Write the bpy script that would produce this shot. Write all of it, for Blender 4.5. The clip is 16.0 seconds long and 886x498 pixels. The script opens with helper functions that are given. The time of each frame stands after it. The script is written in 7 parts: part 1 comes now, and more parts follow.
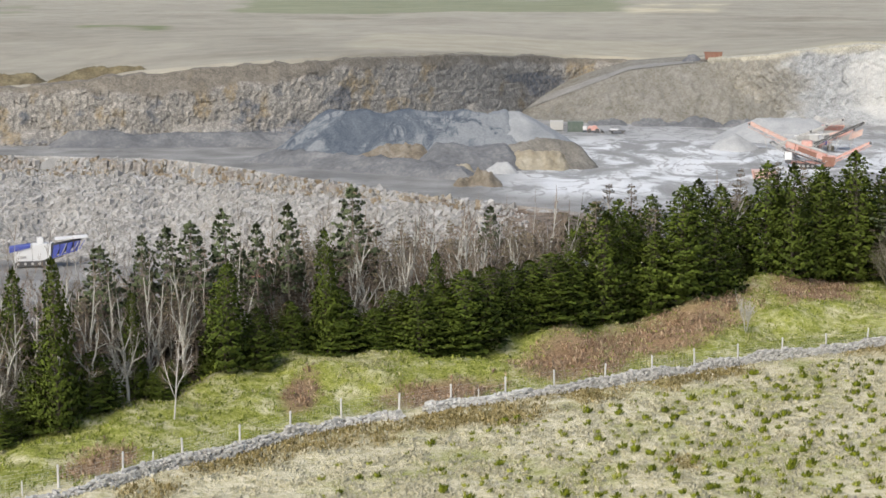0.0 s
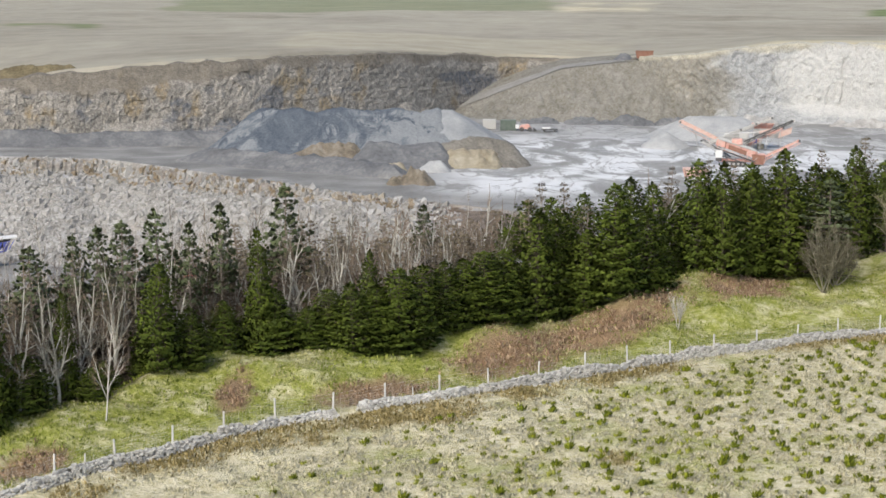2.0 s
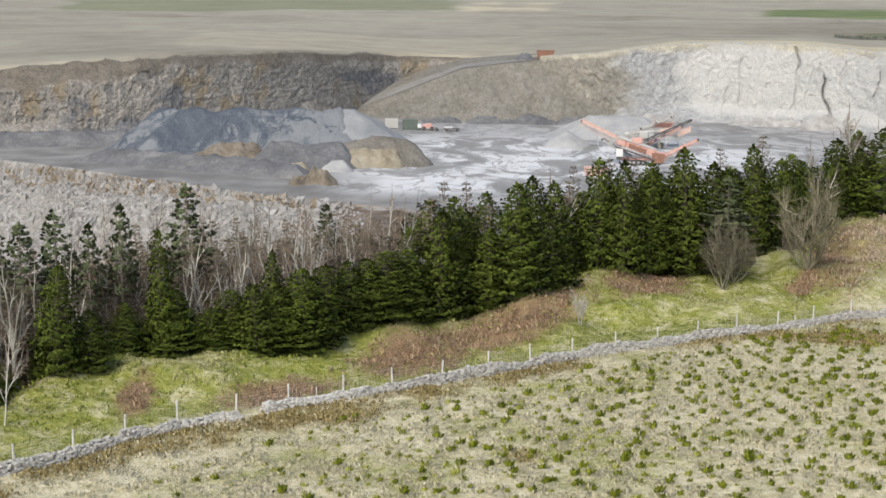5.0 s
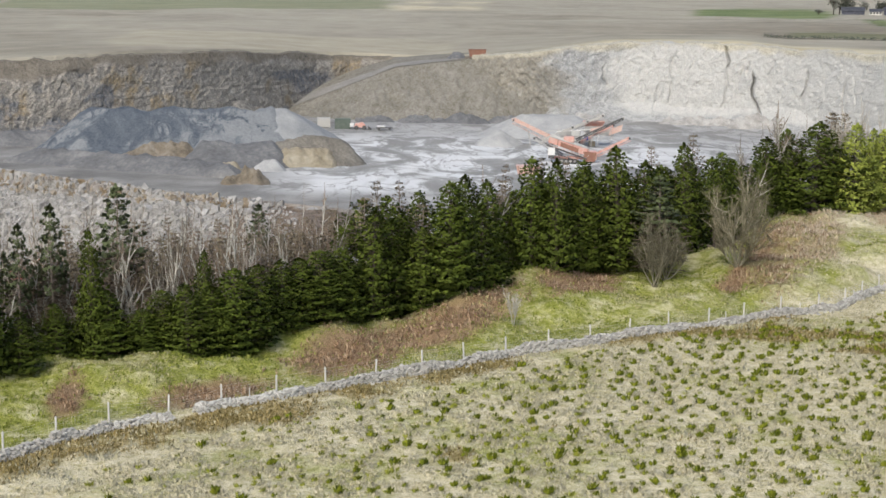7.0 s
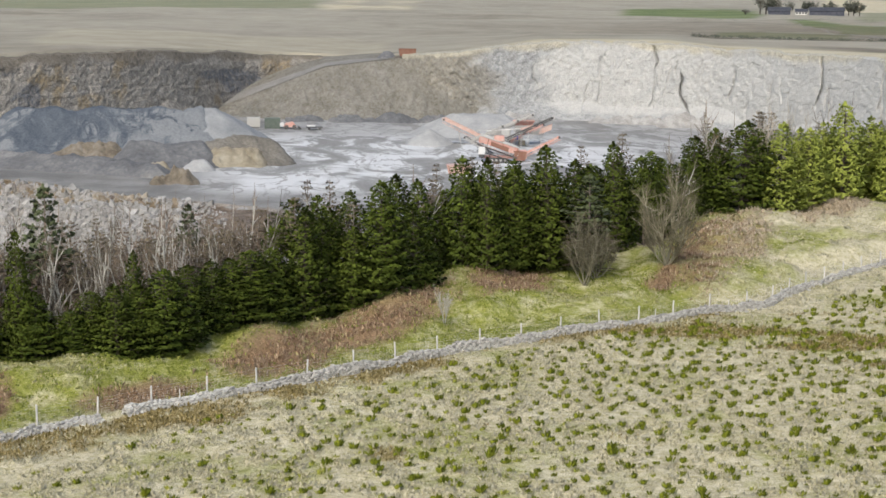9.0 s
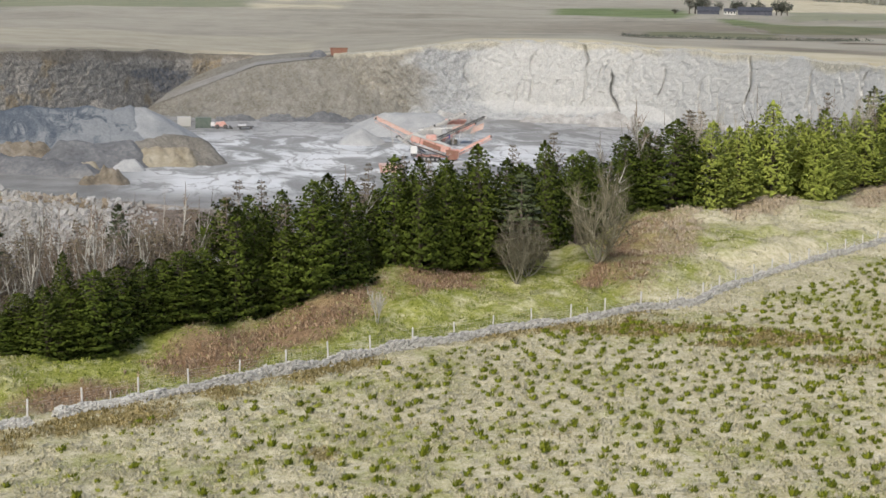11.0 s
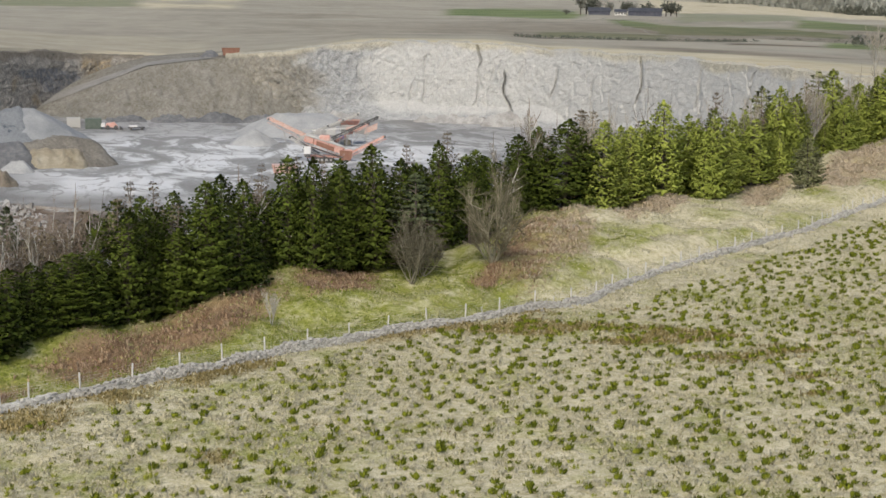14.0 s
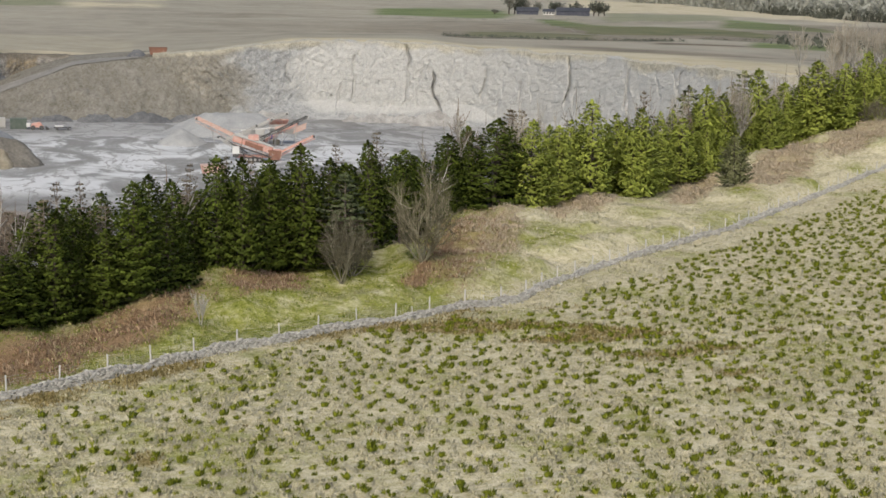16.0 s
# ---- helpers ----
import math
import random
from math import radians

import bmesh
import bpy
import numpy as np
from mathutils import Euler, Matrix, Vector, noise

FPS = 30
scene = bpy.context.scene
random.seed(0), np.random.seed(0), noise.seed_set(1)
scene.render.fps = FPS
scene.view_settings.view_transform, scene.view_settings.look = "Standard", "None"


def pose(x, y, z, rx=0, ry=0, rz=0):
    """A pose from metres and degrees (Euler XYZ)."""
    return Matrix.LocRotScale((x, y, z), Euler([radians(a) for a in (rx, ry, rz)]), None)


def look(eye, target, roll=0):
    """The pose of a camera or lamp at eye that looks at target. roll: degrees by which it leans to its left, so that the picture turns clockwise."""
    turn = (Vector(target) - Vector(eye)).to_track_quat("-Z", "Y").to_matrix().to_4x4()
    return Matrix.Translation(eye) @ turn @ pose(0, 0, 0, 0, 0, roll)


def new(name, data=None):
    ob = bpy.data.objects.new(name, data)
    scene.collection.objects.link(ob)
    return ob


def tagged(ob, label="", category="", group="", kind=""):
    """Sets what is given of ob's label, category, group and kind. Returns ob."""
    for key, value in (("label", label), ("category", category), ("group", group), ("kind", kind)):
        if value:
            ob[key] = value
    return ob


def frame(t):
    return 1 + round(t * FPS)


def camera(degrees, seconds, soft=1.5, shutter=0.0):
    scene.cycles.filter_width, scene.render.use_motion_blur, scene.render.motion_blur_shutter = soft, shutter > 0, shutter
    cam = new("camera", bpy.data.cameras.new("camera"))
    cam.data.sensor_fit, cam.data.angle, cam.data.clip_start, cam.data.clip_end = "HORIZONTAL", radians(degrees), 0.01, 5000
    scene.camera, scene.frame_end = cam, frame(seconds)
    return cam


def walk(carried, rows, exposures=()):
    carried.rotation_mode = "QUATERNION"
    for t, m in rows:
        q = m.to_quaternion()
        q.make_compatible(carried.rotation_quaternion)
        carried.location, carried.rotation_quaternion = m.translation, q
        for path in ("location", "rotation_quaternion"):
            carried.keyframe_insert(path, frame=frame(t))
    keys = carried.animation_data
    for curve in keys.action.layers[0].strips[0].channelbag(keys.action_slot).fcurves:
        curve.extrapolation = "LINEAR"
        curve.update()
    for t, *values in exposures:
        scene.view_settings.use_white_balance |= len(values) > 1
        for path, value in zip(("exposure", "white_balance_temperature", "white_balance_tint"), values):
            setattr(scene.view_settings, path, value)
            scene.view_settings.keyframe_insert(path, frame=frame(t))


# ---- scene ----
# The camera hovers over a field and pans slowly to the right.
EYE = 26.0
cam = camera(30.85, 16.0, soft=1.6)
ROWS = [  # seconds, heading to the right, pitch, lean
    (0.0, 0.000, -9.100, 0.00), (0.5, 0.616, -9.115, 0.03), (1.0, 1.239, -9.131, 0.06), (1.5, 1.831, -9.132, 0.09),
    (2.0, 2.404, -9.144, 0.12), (2.5, 2.988, -9.140, 0.15), (3.0, 3.563, -9.136, 0.18), (5.5, 6.506, -9.156, 0.33),
    (6.0, 7.107, -9.162, 0.36), (6.5, 7.719, -9.171, 0.39), (7.0, 8.329, -9.172, 0.42), (7.5, 8.951, -9.183, 0.45),
    (8.0, 9.561, -9.177, 0.48), (8.5, 10.198, -9.183, 0.51), (9.0, 10.824, -9.174, 0.54), (11.5, 13.861, -9.167, 0.69),
    (12.0, 14.466, -9.146, 0.72), (12.5, 15.124, -9.141, 0.75), (13.0, 15.784, -9.134, 0.78), (13.5, 16.436, -9.126, 0.81),
    (14.0, 17.077, -9.121, 0.84), (14.5, 17.718, -9.107, 0.87), (15.0, 18.360, -9.099, 0.90), (15.5, 19.005, -9.102, 0.93),
    (16.0, 19.611, -9.101, 0.96),
]
walk(cam, [(t, pose(0, 0, EYE, 0, 0, -yaw) @ pose(0, 0, 0, 90 + pitch, 0, 0) @ pose(0, 0, 0, 0, 0, lean)) for t, yaw, pitch, lean in ROWS],
     exposures=[(0.0, 0.09, 6600, 8), (1.5, 0.09, 6600, 8), (3.0, 0.03, 6610, 8), (5.5, -0.04, 6620, 8), (6.0, -0.08, 6620, 8), (6.5, -0.04, 6620, 8), (7.0, -0.05, 6630, 8), (7.5, -0.13, 6630, 8), (8.0, -0.06, 6640, 8), (8.5, -0.17, 6640, 8),
                (9.0, -0.08, 6650, 8), (11.5, -0.15, 6690, 8), (13.0, -0.16, 6740, 8), (13.5, -0.15, 6760, 8), (14.0, -0.27, 6790, 8), (14.5, -0.21, 6810, 8), (15.0, -0.20, 6830, 8), (15.5, -0.16, 6840, 8), (16.0, -0.35, 6900, 8)])

# ---- light: bright sky with a veiled sun behind the view ----
SUN_ELEV, SUN_AZ = 44.0, 208.0   # azimuth clockwise from +y
world = bpy.data.worlds.new("world")
scene.world = world
world.use_nodes = True
wn = world.node_tree
sky = wn.nodes.new("ShaderNodeTexSky")
sky.sky_type = "NISHITA"
sky.sun_disc = False
sky.sun_elevation, sky.sun_rotation = radians(SUN_ELEV), radians(SUN_AZ)
sky.air_density, sky.dust_density, sky.ozone_density = 1.0, 3.0, 1.0
wn.links.new(sky.outputs[0], wn.nodes["Background"].inputs[0])
wn.nodes["Background"].inputs[1].default_value = 0.165
sun = new("sun", bpy.data.lights.new("sun", "SUN"))
sun.data.energy, sun.data.angle, sun.data.color = 2.4, radians(34.0), (1.0, 0.965, 0.90)
se, sa = radians(SUN_ELEV), radians(SUN_AZ)
sun.matrix_world = look((0, 0, 300), Vector((0, 0, 300)) - Vector((math.sin(sa) * math.cos(se), math.cos(sa) * math.cos(se), math.sin(se))))


# ---- noise and small tools ----
def value_noise(x, y, seed=0):
    x, y = np.asarray(x, float), np.asarray(y, float)
    xi, yi = np.floor(x).astype(np.int64), np.floor(y).astype(np.int64)
    fx, fy = x - xi, y - yi
    fx, fy = fx * fx * (3 - 2 * fx), fy * fy * (3 - 2 * fy)

    def rnd(a, b):
        n = (a * 374761393 + b * 668265263 + seed * 974711) & 0xFFFFFFFF
        n = ((n ^ (n >> 13)) * 1274126177) & 0xFFFFFFFF
        return ((n ^ (n >> 16)) & 0xFFFF) / 65535.0 * 2 - 1
    a, b, c, d = rnd(xi, yi), rnd(xi + 1, yi), rnd(xi, yi + 1), rnd(xi + 1, yi + 1)
    return (a * (1 - fx) + b * fx) * (1 - fy) + (c * (1 - fx) + d * fx) * fy


def fbm(x, y, octaves=4, seed=0, gain=0.5):
    total, amp = 0.0, 1.0
    for o in range(octaves):
        total = total + amp * value_noise(x * 2 ** o + 17.3 * o, y * 2 ** o - 9.1 * o, seed + o)
        amp *= gain
    return total


def sstep(a, b, x):
    t = np.clip((x - a) / (b - a), 0, 1)
    return t * t * (3 - 2 * t)


def polar(az, r):
    return r * np.sin(np.radians(az)), r * np.cos(np.radians(az))


def mesh_from(name, verts, faces, mats, smooth=False, mat_index=None):
    me = bpy.data.meshes.new(name)
    me.from_pydata([tuple(v) for v in verts] if not isinstance(verts, np.ndarray) else verts.tolist(), [], faces if isinstance(faces, list) else faces.tolist())
    for m in mats:
        me.materials.append(m)
    if mat_index is not None:
        me.polygons.foreach_set("material_index", mat_index)
    me.polygons.foreach_set("use_smooth", [smooth] * len(me.polygons))
    me.update()
    return me


def part(name, data, material, parent, label=""):
    """Links a bmesh or a mesh as one object under a thing or a part."""
    if isinstance(data, bmesh.types.BMesh):
        me = bpy.data.meshes.new(name)
        data.to_mesh(me)
        data.free()
        me.materials.append(material)
    else:
        me = data
    ob = new(name, me)
    ob.parent = parent
    if label:
        ob["label"] = label
    return ob


def grid_faces(nu, nv, wrap=False):
    i, j = np.meshgrid(np.arange(nu - (0 if wrap else 1)), np.arange(nv - 1), indexing="ij")
    i2 = (i + 1) % nu
    return np.stack([i * nv + j, i2 * nv + j, i2 * nv + j + 1, i * nv + j + 1], -1).reshape(-1, 4)


def set_attr(me, name, values):
    me.attributes.new(name, "FLOAT", "POINT").data.foreach_set("value", np.asarray(values, np.float32).ravel())


# ---- materials ----
class Mat:
    """A small wrapper to write node materials in few lines."""
    def __init__(self, name, rough=0.9, metal=0.0, spec=0.25):
        self.m = bpy.data.materials.new(name)
        self.m.use_nodes = True
        self.nt = self.m.node_tree
        self.b = self.nt.nodes["Principled BSDF"]
        self.b.inputs["Roughness"].default_value = rough
        self.b.inputs["Metallic"].default_value = metal
        self.b.inputs["Specular IOR Level"].default_value = spec
        self.pos = self.nt.nodes.new("ShaderNodeNewGeometry")

    def link(self, a, b):
        self.nt.links.new(a, b)

    def noise(self, scale, detail=5.0, stretch=(1, 1, 1), rough=0.55, local=False, distort=0.0):
        mp = self.nt.nodes.new("ShaderNodeMapping")
        mp.inputs["Scale"].default_value = [scale * s for s in stretch]
        if local:
            self.link(self.nt.nodes.new("ShaderNodeTexCoord").outputs["Object"], mp.inputs[0])
        else:
            self.link(self.pos.outputs["Position"], mp.inputs[0])
        n = self.nt.nodes.new("ShaderNodeTexNoise")
        n.inputs["Scale"].default_value = 1.0
        n.inputs["Detail"].default_value, n.inputs["Roughness"].default_value = detail, rough
        n.inputs["Distortion"].default_value = distort
        self.link(mp.outputs[0], n.inputs["Vector"])
        return n.outputs["Fac"]

    def cells(self, scale, stretch=(1, 1, 1), feature="F1"):
        mp = self.nt.nodes.new("ShaderNodeMapping")
        mp.inputs["Scale"].default_value = [scale * s for s in stretch]
        self.link(self.pos.outputs["Position"], mp.inputs[0])
        n = self.nt.nodes.new("ShaderNodeTexVoronoi")
        n.feature = feature
        n.inputs["Scale"].default_value = 1.0
        self.link(mp.outputs[0], n.inputs["Vector"])
        return n.outputs["Distance"]

    def tones(self, scale, stretch=(1, 1, 1)):
        """One random grey for every cell of broken stone."""
        mp = self.nt.nodes.new("ShaderNodeMapping")
        mp.inputs["Scale"].default_value = [scale * s for s in stretch]
        self.link(self.pos.outputs["Position"], mp.inputs[0])
        warp = self.nt.nodes.new("ShaderNodeTexNoise")
        warp.inputs["Scale"].default_value, warp.inputs["Detail"].default_value = 1.3, 4.0
        self.link(mp.outputs[0], warp.inputs["Vector"])
        shift = self.nt.nodes.new("ShaderNodeVectorMath")
        shift.operation = "MULTIPLY_ADD"
        shift.inputs[1].default_value = (1.6, 1.6, 1.6)
        self.link(warp.outputs["Color"], shift.inputs[0])
        self.link(mp.outputs[0], shift.inputs[2])
        n = self.nt.nodes.new("ShaderNodeTexVoronoi")
        n.inputs["Scale"].default_value = 1.0
        self.link(shift.outputs[0], n.inputs["Vector"])
        sep = self.nt.nodes.new("ShaderNodeSeparateColor")
        self.link(n.outputs["Color"], sep.inputs[0])
        return self.math("ADD", self.math("MULTIPLY", sep.outputs[0], 0.36), 0.32)

    def ramp(self, fac, *stops):
        r = self.nt.nodes.new("ShaderNodeValToRGB")
        while len(r.color_ramp.elements) < len(stops):
            r.color_ramp.elements.new(0.5)
        for e, (p, c) in zip(r.color_ramp.elements, stops):
            e.position = p
            e.color = (*c, 1) if isinstance(c, tuple) else (c, c, c, 1)
        self.link(fac, r.inputs[0])
        return r.outputs[0]

    def mix(self, fac, a, b, mode="MIX"):
        n = self.nt.nodes.new("ShaderNodeMix")
        n.data_type, n.blend_type = "RGBA", mode
        for sock, v in ((n.inputs[0], fac), (n.inputs[6], a), (n.inputs[7], b)):
            if isinstance(v, (int, float)):
                sock.default_value = v
            elif isinstance(v, tuple):
                sock.default_value = (*v, 1)
            else:
                self.link(v, sock)
        return n.outputs[2]

    def math(self, op, a, b=0.0):
        n = self.nt.nodes.new("ShaderNodeMath")
        n.operation = op
        for sock, v in zip(n.inputs, (a, b)):
            if isinstance(v, (int, float)):
                sock.default_value = v
            else:
                self.link(v, sock)
        return n.outputs[0]

    def attr(self, name):
        n = self.nt.nodes.new("ShaderNodeAttribute")
        n.attribute_name = name
        return n.outputs["Fac"]

    def island(self):
        return self.pos.outputs["Random Per Island"]

    def object_random(self):
        return self.nt.nodes.new("ShaderNodeObjectInfo").outputs["Random"]

    def bump(self, height, strength=0.5, distance=0.1):
        n = self.nt.nodes.new("ShaderNodeBump")
        n.inputs["Strength"].default_value, n.inputs["Distance"].default_value = strength, distance
        self.link(height, n.inputs["Height"])
        self.link(n.outputs[0], self.b.inputs["Normal"])
        return self

    def done(self, colour):
        self.link(colour, self.b.inputs["Base Color"]) if not isinstance(colour, tuple) else None
        if isinstance(colour, tuple):
            self.b.inputs["Base Color"].default_value = (*colour, 1)
        return self.m


def speckled(name, dark, mid, light, scale=0.5, fine=4.0, rough=0.9, bump=0.6, dist=0.15, local=False):
    k = Mat(name, rough)
    big, small = k.noise(scale, 5, local=local), k.noise(fine, 6, local=local, rough=0.7)
    col = k.ramp(k.mix(0.45, big, small), (0.33, dark), (0.5, mid), (0.66, light))
    k.bump(small, bump, dist)
    return k.done(col)


def ground_material():
    """Grass, bracken, quarry floor and far fields, laid out by masks that the ground carries."""
    k = Mat("ground_mixed", 0.95, spec=0.1)
    fine, mid, big = k.noise(5.0, 6, rough=0.7), k.noise(0.55, 6, rough=0.65), k.noise(0.06, 4)
    tuss = k.noise(1.7, 4, rough=0.6)
    straw = k.ramp(k.mix(0.45, tuss, fine), (0.37, (0.41, 0.37, 0.20)), (0.47, (0.565, 0.515, 0.34)), (0.57, (0.70, 0.645, 0.48)))
    greenish = k.ramp(k.mix(0.5, tuss, fine), (0.36, (0.14, 0.17, 0.025)), (0.5, (0.275, 0.295, 0.065)), (0.64, (0.44, 0.43, 0.18)))
    col = k.mix(k.math("MULTIPLY", k.attr("green"), k.ramp(mid, (0.35, 0.35), (0.55, 1.0))), straw, greenish)
    col = k.mix(k.attr("rust"), col, k.ramp(k.mix(0.5, tuss, fine), (0.36, (0.18, 0.136, 0.042)), (0.5, (0.315, 0.248, 0.10)), (0.64, (0.47, 0.39, 0.21))))
    brack = k.ramp(k.mix(0.5, fine, mid), (0.3, (0.15, 0.095, 0.052)), (0.5, (0.28, 0.188, 0.112)), (0.7, (0.42, 0.32, 0.205)))
    col = k.mix(k.attr("bracken"), col, brack)
    # moor: long drawn-out bands of dead grass and heather
    m1, m2 = k.noise(0.012, 7, (0.7, 0.5, 1), 0.66, distort=0.8), k.noise(0.12, 6, (0.6, 0.4, 1), 0.7)
    moor = k.ramp(k.mix(0.45, m1, m2), (0.33, (0.25, 0.23, 0.188)), (0.47, (0.325, 0.303, 0.25)), (0.62, (0.40, 0.375, 0.31)))
    col = k.mix(k.attr("moor"), col, moor)
    past = k.ramp(k.noise(0.05, 5, (0.3, 1, 1)), (0.35, (0.115, 0.155, 0.065)), (0.65, (0.21, 0.245, 0.125)))
    col = k.mix(k.attr("pasture"), col, past)
    col = k.mix(k.attr("straw"), col, k.ramp(m2, (0.35, (0.45, 0.40, 0.28)), (0.65, (0.58, 0.53, 0.40))))
    # one dark brown for moor heather and for the painted shade below the trees
    col = k.mix(k.attr("heather_shade"), col, k.ramp(m2, (0.35, (0.09, 0.075, 0.055)), (0.65, (0.20, 0.165, 0.125))))
    # quarry floor: compacted grey dust with pale wet tracks
    tracks = k.noise(0.075, 6, (1.0, 0.55, 1), 0.6, distort=1.3)
    floor = k.ramp(k.mix(0.35, k.noise(0.12, 6), fine), (0.35, (0.165, 0.162, 0.157)), (0.5, (0.245, 0.242, 0.234)), (0.66, (0.36, 0.355, 0.345)))
    chalk = k.ramp(tracks, (0.38, (0.27, 0.27, 0.262)), (0.47, (0.36, 0.363, 0.362)), (0.49, (0.53, 0.54, 0.545)), (0.58, (0.68, 0.69, 0.70)))
    ruts = k.ramp(k.noise(0.11, 5, (1.0, 0.4, 1), 0.55, distort=1.6), (0.47, 0.0), (0.492, 0.75), (0.51, 0.75), (0.53, 0.0))
    chalk = k.mix(ruts, chalk, k.ramp(fine, (0.35, (0.24, 0.237, 0.232)), (0.65, (0.35, 0.348, 0.342))))
    floor = k.mix(k.attr("chalk"), floor, chalk)
    col = k.mix(k.attr("pit"), col, floor)
    k.bump(k.mix(0.55, fine, tuss), 0.8, 0.4)
    return k.done(col)


def rock_face_material(name, dark, base, light, soil, slate, ochre, cleft_shade, broken_up=0.5):
    """Jointed rock with soil at its top, slaty grey and ochre tones laid out by the masks that the face carries."""
    k = Mat(name, 0.92, spec=0.15)
    streak, lump, fine = k.noise(0.45, 7, (1, 1, 0.45), 0.7), k.noise(1.1, 6, (1, 1, 0.8), 0.68), k.noise(3.0, 6, rough=0.72)
    blocks = k.mix(0.5, k.tones(0.75, (1, 1, 0.9)), k.tones(1.9, (1, 1, 1.1)))
    tone = k.mix(broken_up, k.mix(0.5, k.mix(0.5, streak, lump), fine), k.mix(0.45, blocks, fine))
    col = k.ramp(tone, (0.38, dark), (0.49, base), (0.62, light))
    vary = lambda c: k.mix(k.ramp(k.mix(0.5, blocks, fine), (0.36, 0.0), (0.64, 1.0)), tuple(x * 0.55 for x in c), tuple(x * 1.35 for x in c))
    broken = k.ramp(lump, (0.36, 0.15 if broken_up > 0.4 else 0.7), (0.56, 1.0))
    col = k.mix(k.math("MULTIPLY", k.attr("slate"), broken), col, vary(slate))
    col = k.mix(k.math("MULTIPLY", k.attr("ochre"), broken), col, vary(ochre))
    col = k.mix(k.math("MULTIPLY", k.attr("soil"), 0.85), col, vary(soil))
    # clefts and hollows are colour only: their shade painted as dark flecks
    gate = k.ramp(k.noise(0.22, 4), (0.46, 0.0), (0.58, cleft_shade))
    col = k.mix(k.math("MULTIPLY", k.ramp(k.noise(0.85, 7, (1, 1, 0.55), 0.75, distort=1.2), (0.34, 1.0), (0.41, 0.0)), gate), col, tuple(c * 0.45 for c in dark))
    k.bump(k.mix(0.5, fine, blocks), 0.8, 0.35)
    return k.done(col)


def foliage(name, dark, light, tint, spec=0.2, clump=1.4):
    """Needles that differ from spray to spray, a little from needle to needle, and from tree to tree."""
    k = Mat(name, 0.75, spec=spec)
    mixed = k.math("ADD", k.math("MULTIPLY", k.island(), 0.3), k.math("MULTIPLY", k.ramp(k.noise(clump, 3, local=True), (0.34, 0.0), (0.66, 1.0)), 0.7))
    col = k.ramp(mixed, (0.0, dark), (1.0, light))
    col = k.mix(k.math("MULTIPLY", k.object_random(), 0.5), col, tint)
    return k.done(col)


def bark(name, dark, light):
    k = Mat(name, 0.9, spec=0.15)
    col = k.ramp(k.noise(3.0, 5, (1, 1, 0.3), local=True), (0.35, dark), (0.65, light))
    col = k.mix(k.math("MULTIPLY", k.object_random(), 0.4), col, tuple((a + b) * 0.42 for a, b in zip(dark, light)))
    return k.done(col)


def paint(name, colour, dust=(0.5, 0.47, 0.43), amount=0.5, rough=0.5):
    """Machine paint under a film of quarry dust."""
    k = Mat(name, rough, spec=0.4)
    n = k.noise(1.3, 6, local=True, rough=0.7)
    col = k.mix(k.ramp(n, (0.35, amount * 0.4), (0.7, amount)), colour, dust)
    k.bump(k.noise(9, 4, local=True), 0.15, 0.02)
    return k.done(col)


GROUND = ground_material()
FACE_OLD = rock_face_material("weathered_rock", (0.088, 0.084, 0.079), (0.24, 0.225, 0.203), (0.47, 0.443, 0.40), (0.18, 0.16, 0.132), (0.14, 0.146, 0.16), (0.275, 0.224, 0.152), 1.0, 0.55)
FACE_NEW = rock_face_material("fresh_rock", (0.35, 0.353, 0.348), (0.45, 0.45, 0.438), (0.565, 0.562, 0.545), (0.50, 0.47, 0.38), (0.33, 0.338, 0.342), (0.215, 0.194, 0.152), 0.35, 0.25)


def bank_material():
    """Tipped earth: streaks that run slantwise down the slope over broad patches."""
    k = Mat("bank_earth", 0.93, spec=0.15)
    turned = k.noise(1.0, 6, (1.0, 0.5, 0.32), 0.7, distort=1.0)
    wide, fine = k.noise(0.16, 5, rough=0.6), k.noise(1.3, 6, rough=0.72)
    col = k.ramp(k.mix(0.22, k.mix(0.4, turned, fine), wide), (0.36, (0.118, 0.107, 0.082)), (0.49, (0.205, 0.193, 0.165)), (0.62, (0.29, 0.278, 0.25)))
    k.bump(k.mix(0.5, fine, turned), 0.9, 0.35)
    return k.done(col)


EARTH_BANK = bank_material()
ROAD_DUST = speckled("road_dust", (0.19, 0.182, 0.168), (0.255, 0.246, 0.23), (0.32, 0.31, 0.294), 0.2, 1.2)


def rubble_material():
    """Blasted stone: every block its own grey, with earthy runs down the slope."""
    k = Mat("blasted_rock", 0.93, spec=0.15)
    fine, wide = k.noise(2.6, 6, rough=0.72), k.noise(0.10, 6, rough=0.65, distort=0.8)
    tone = k.mix(0.5, k.mix(0.5, k.tones(0.9), k.tones(2.3)), k.mix(0.5, fine, wide))
    col = k.ramp(tone, (0.39, (0.16, 0.152, 0.14)), (0.48, (0.31, 0.302, 0.288)), (0.60, (0.47, 0.462, 0.448)))
    col = k.mix(k.ramp(wide, (0.53, 0.0), (0.66, 0.5)), col, k.ramp(fine, (0.35, (0.15, 0.125, 0.095)), (0.65, (0.30, 0.265, 0.22))))
    col = k.mix(k.math("MULTIPLY", k.attr("earth"), 0.85), col, k.ramp(k.mix(0.5, fine, k.noise(0.6, 5)), (0.38, (0.085, 0.062, 0.045)), (0.5, (0.17, 0.13, 0.10)), (0.62, (0.28, 0.235, 0.195))))
    k.bump(k.mix(0.5, fine, k.tones(1.4)), 1.0, 0.45)
    return k.done(col)


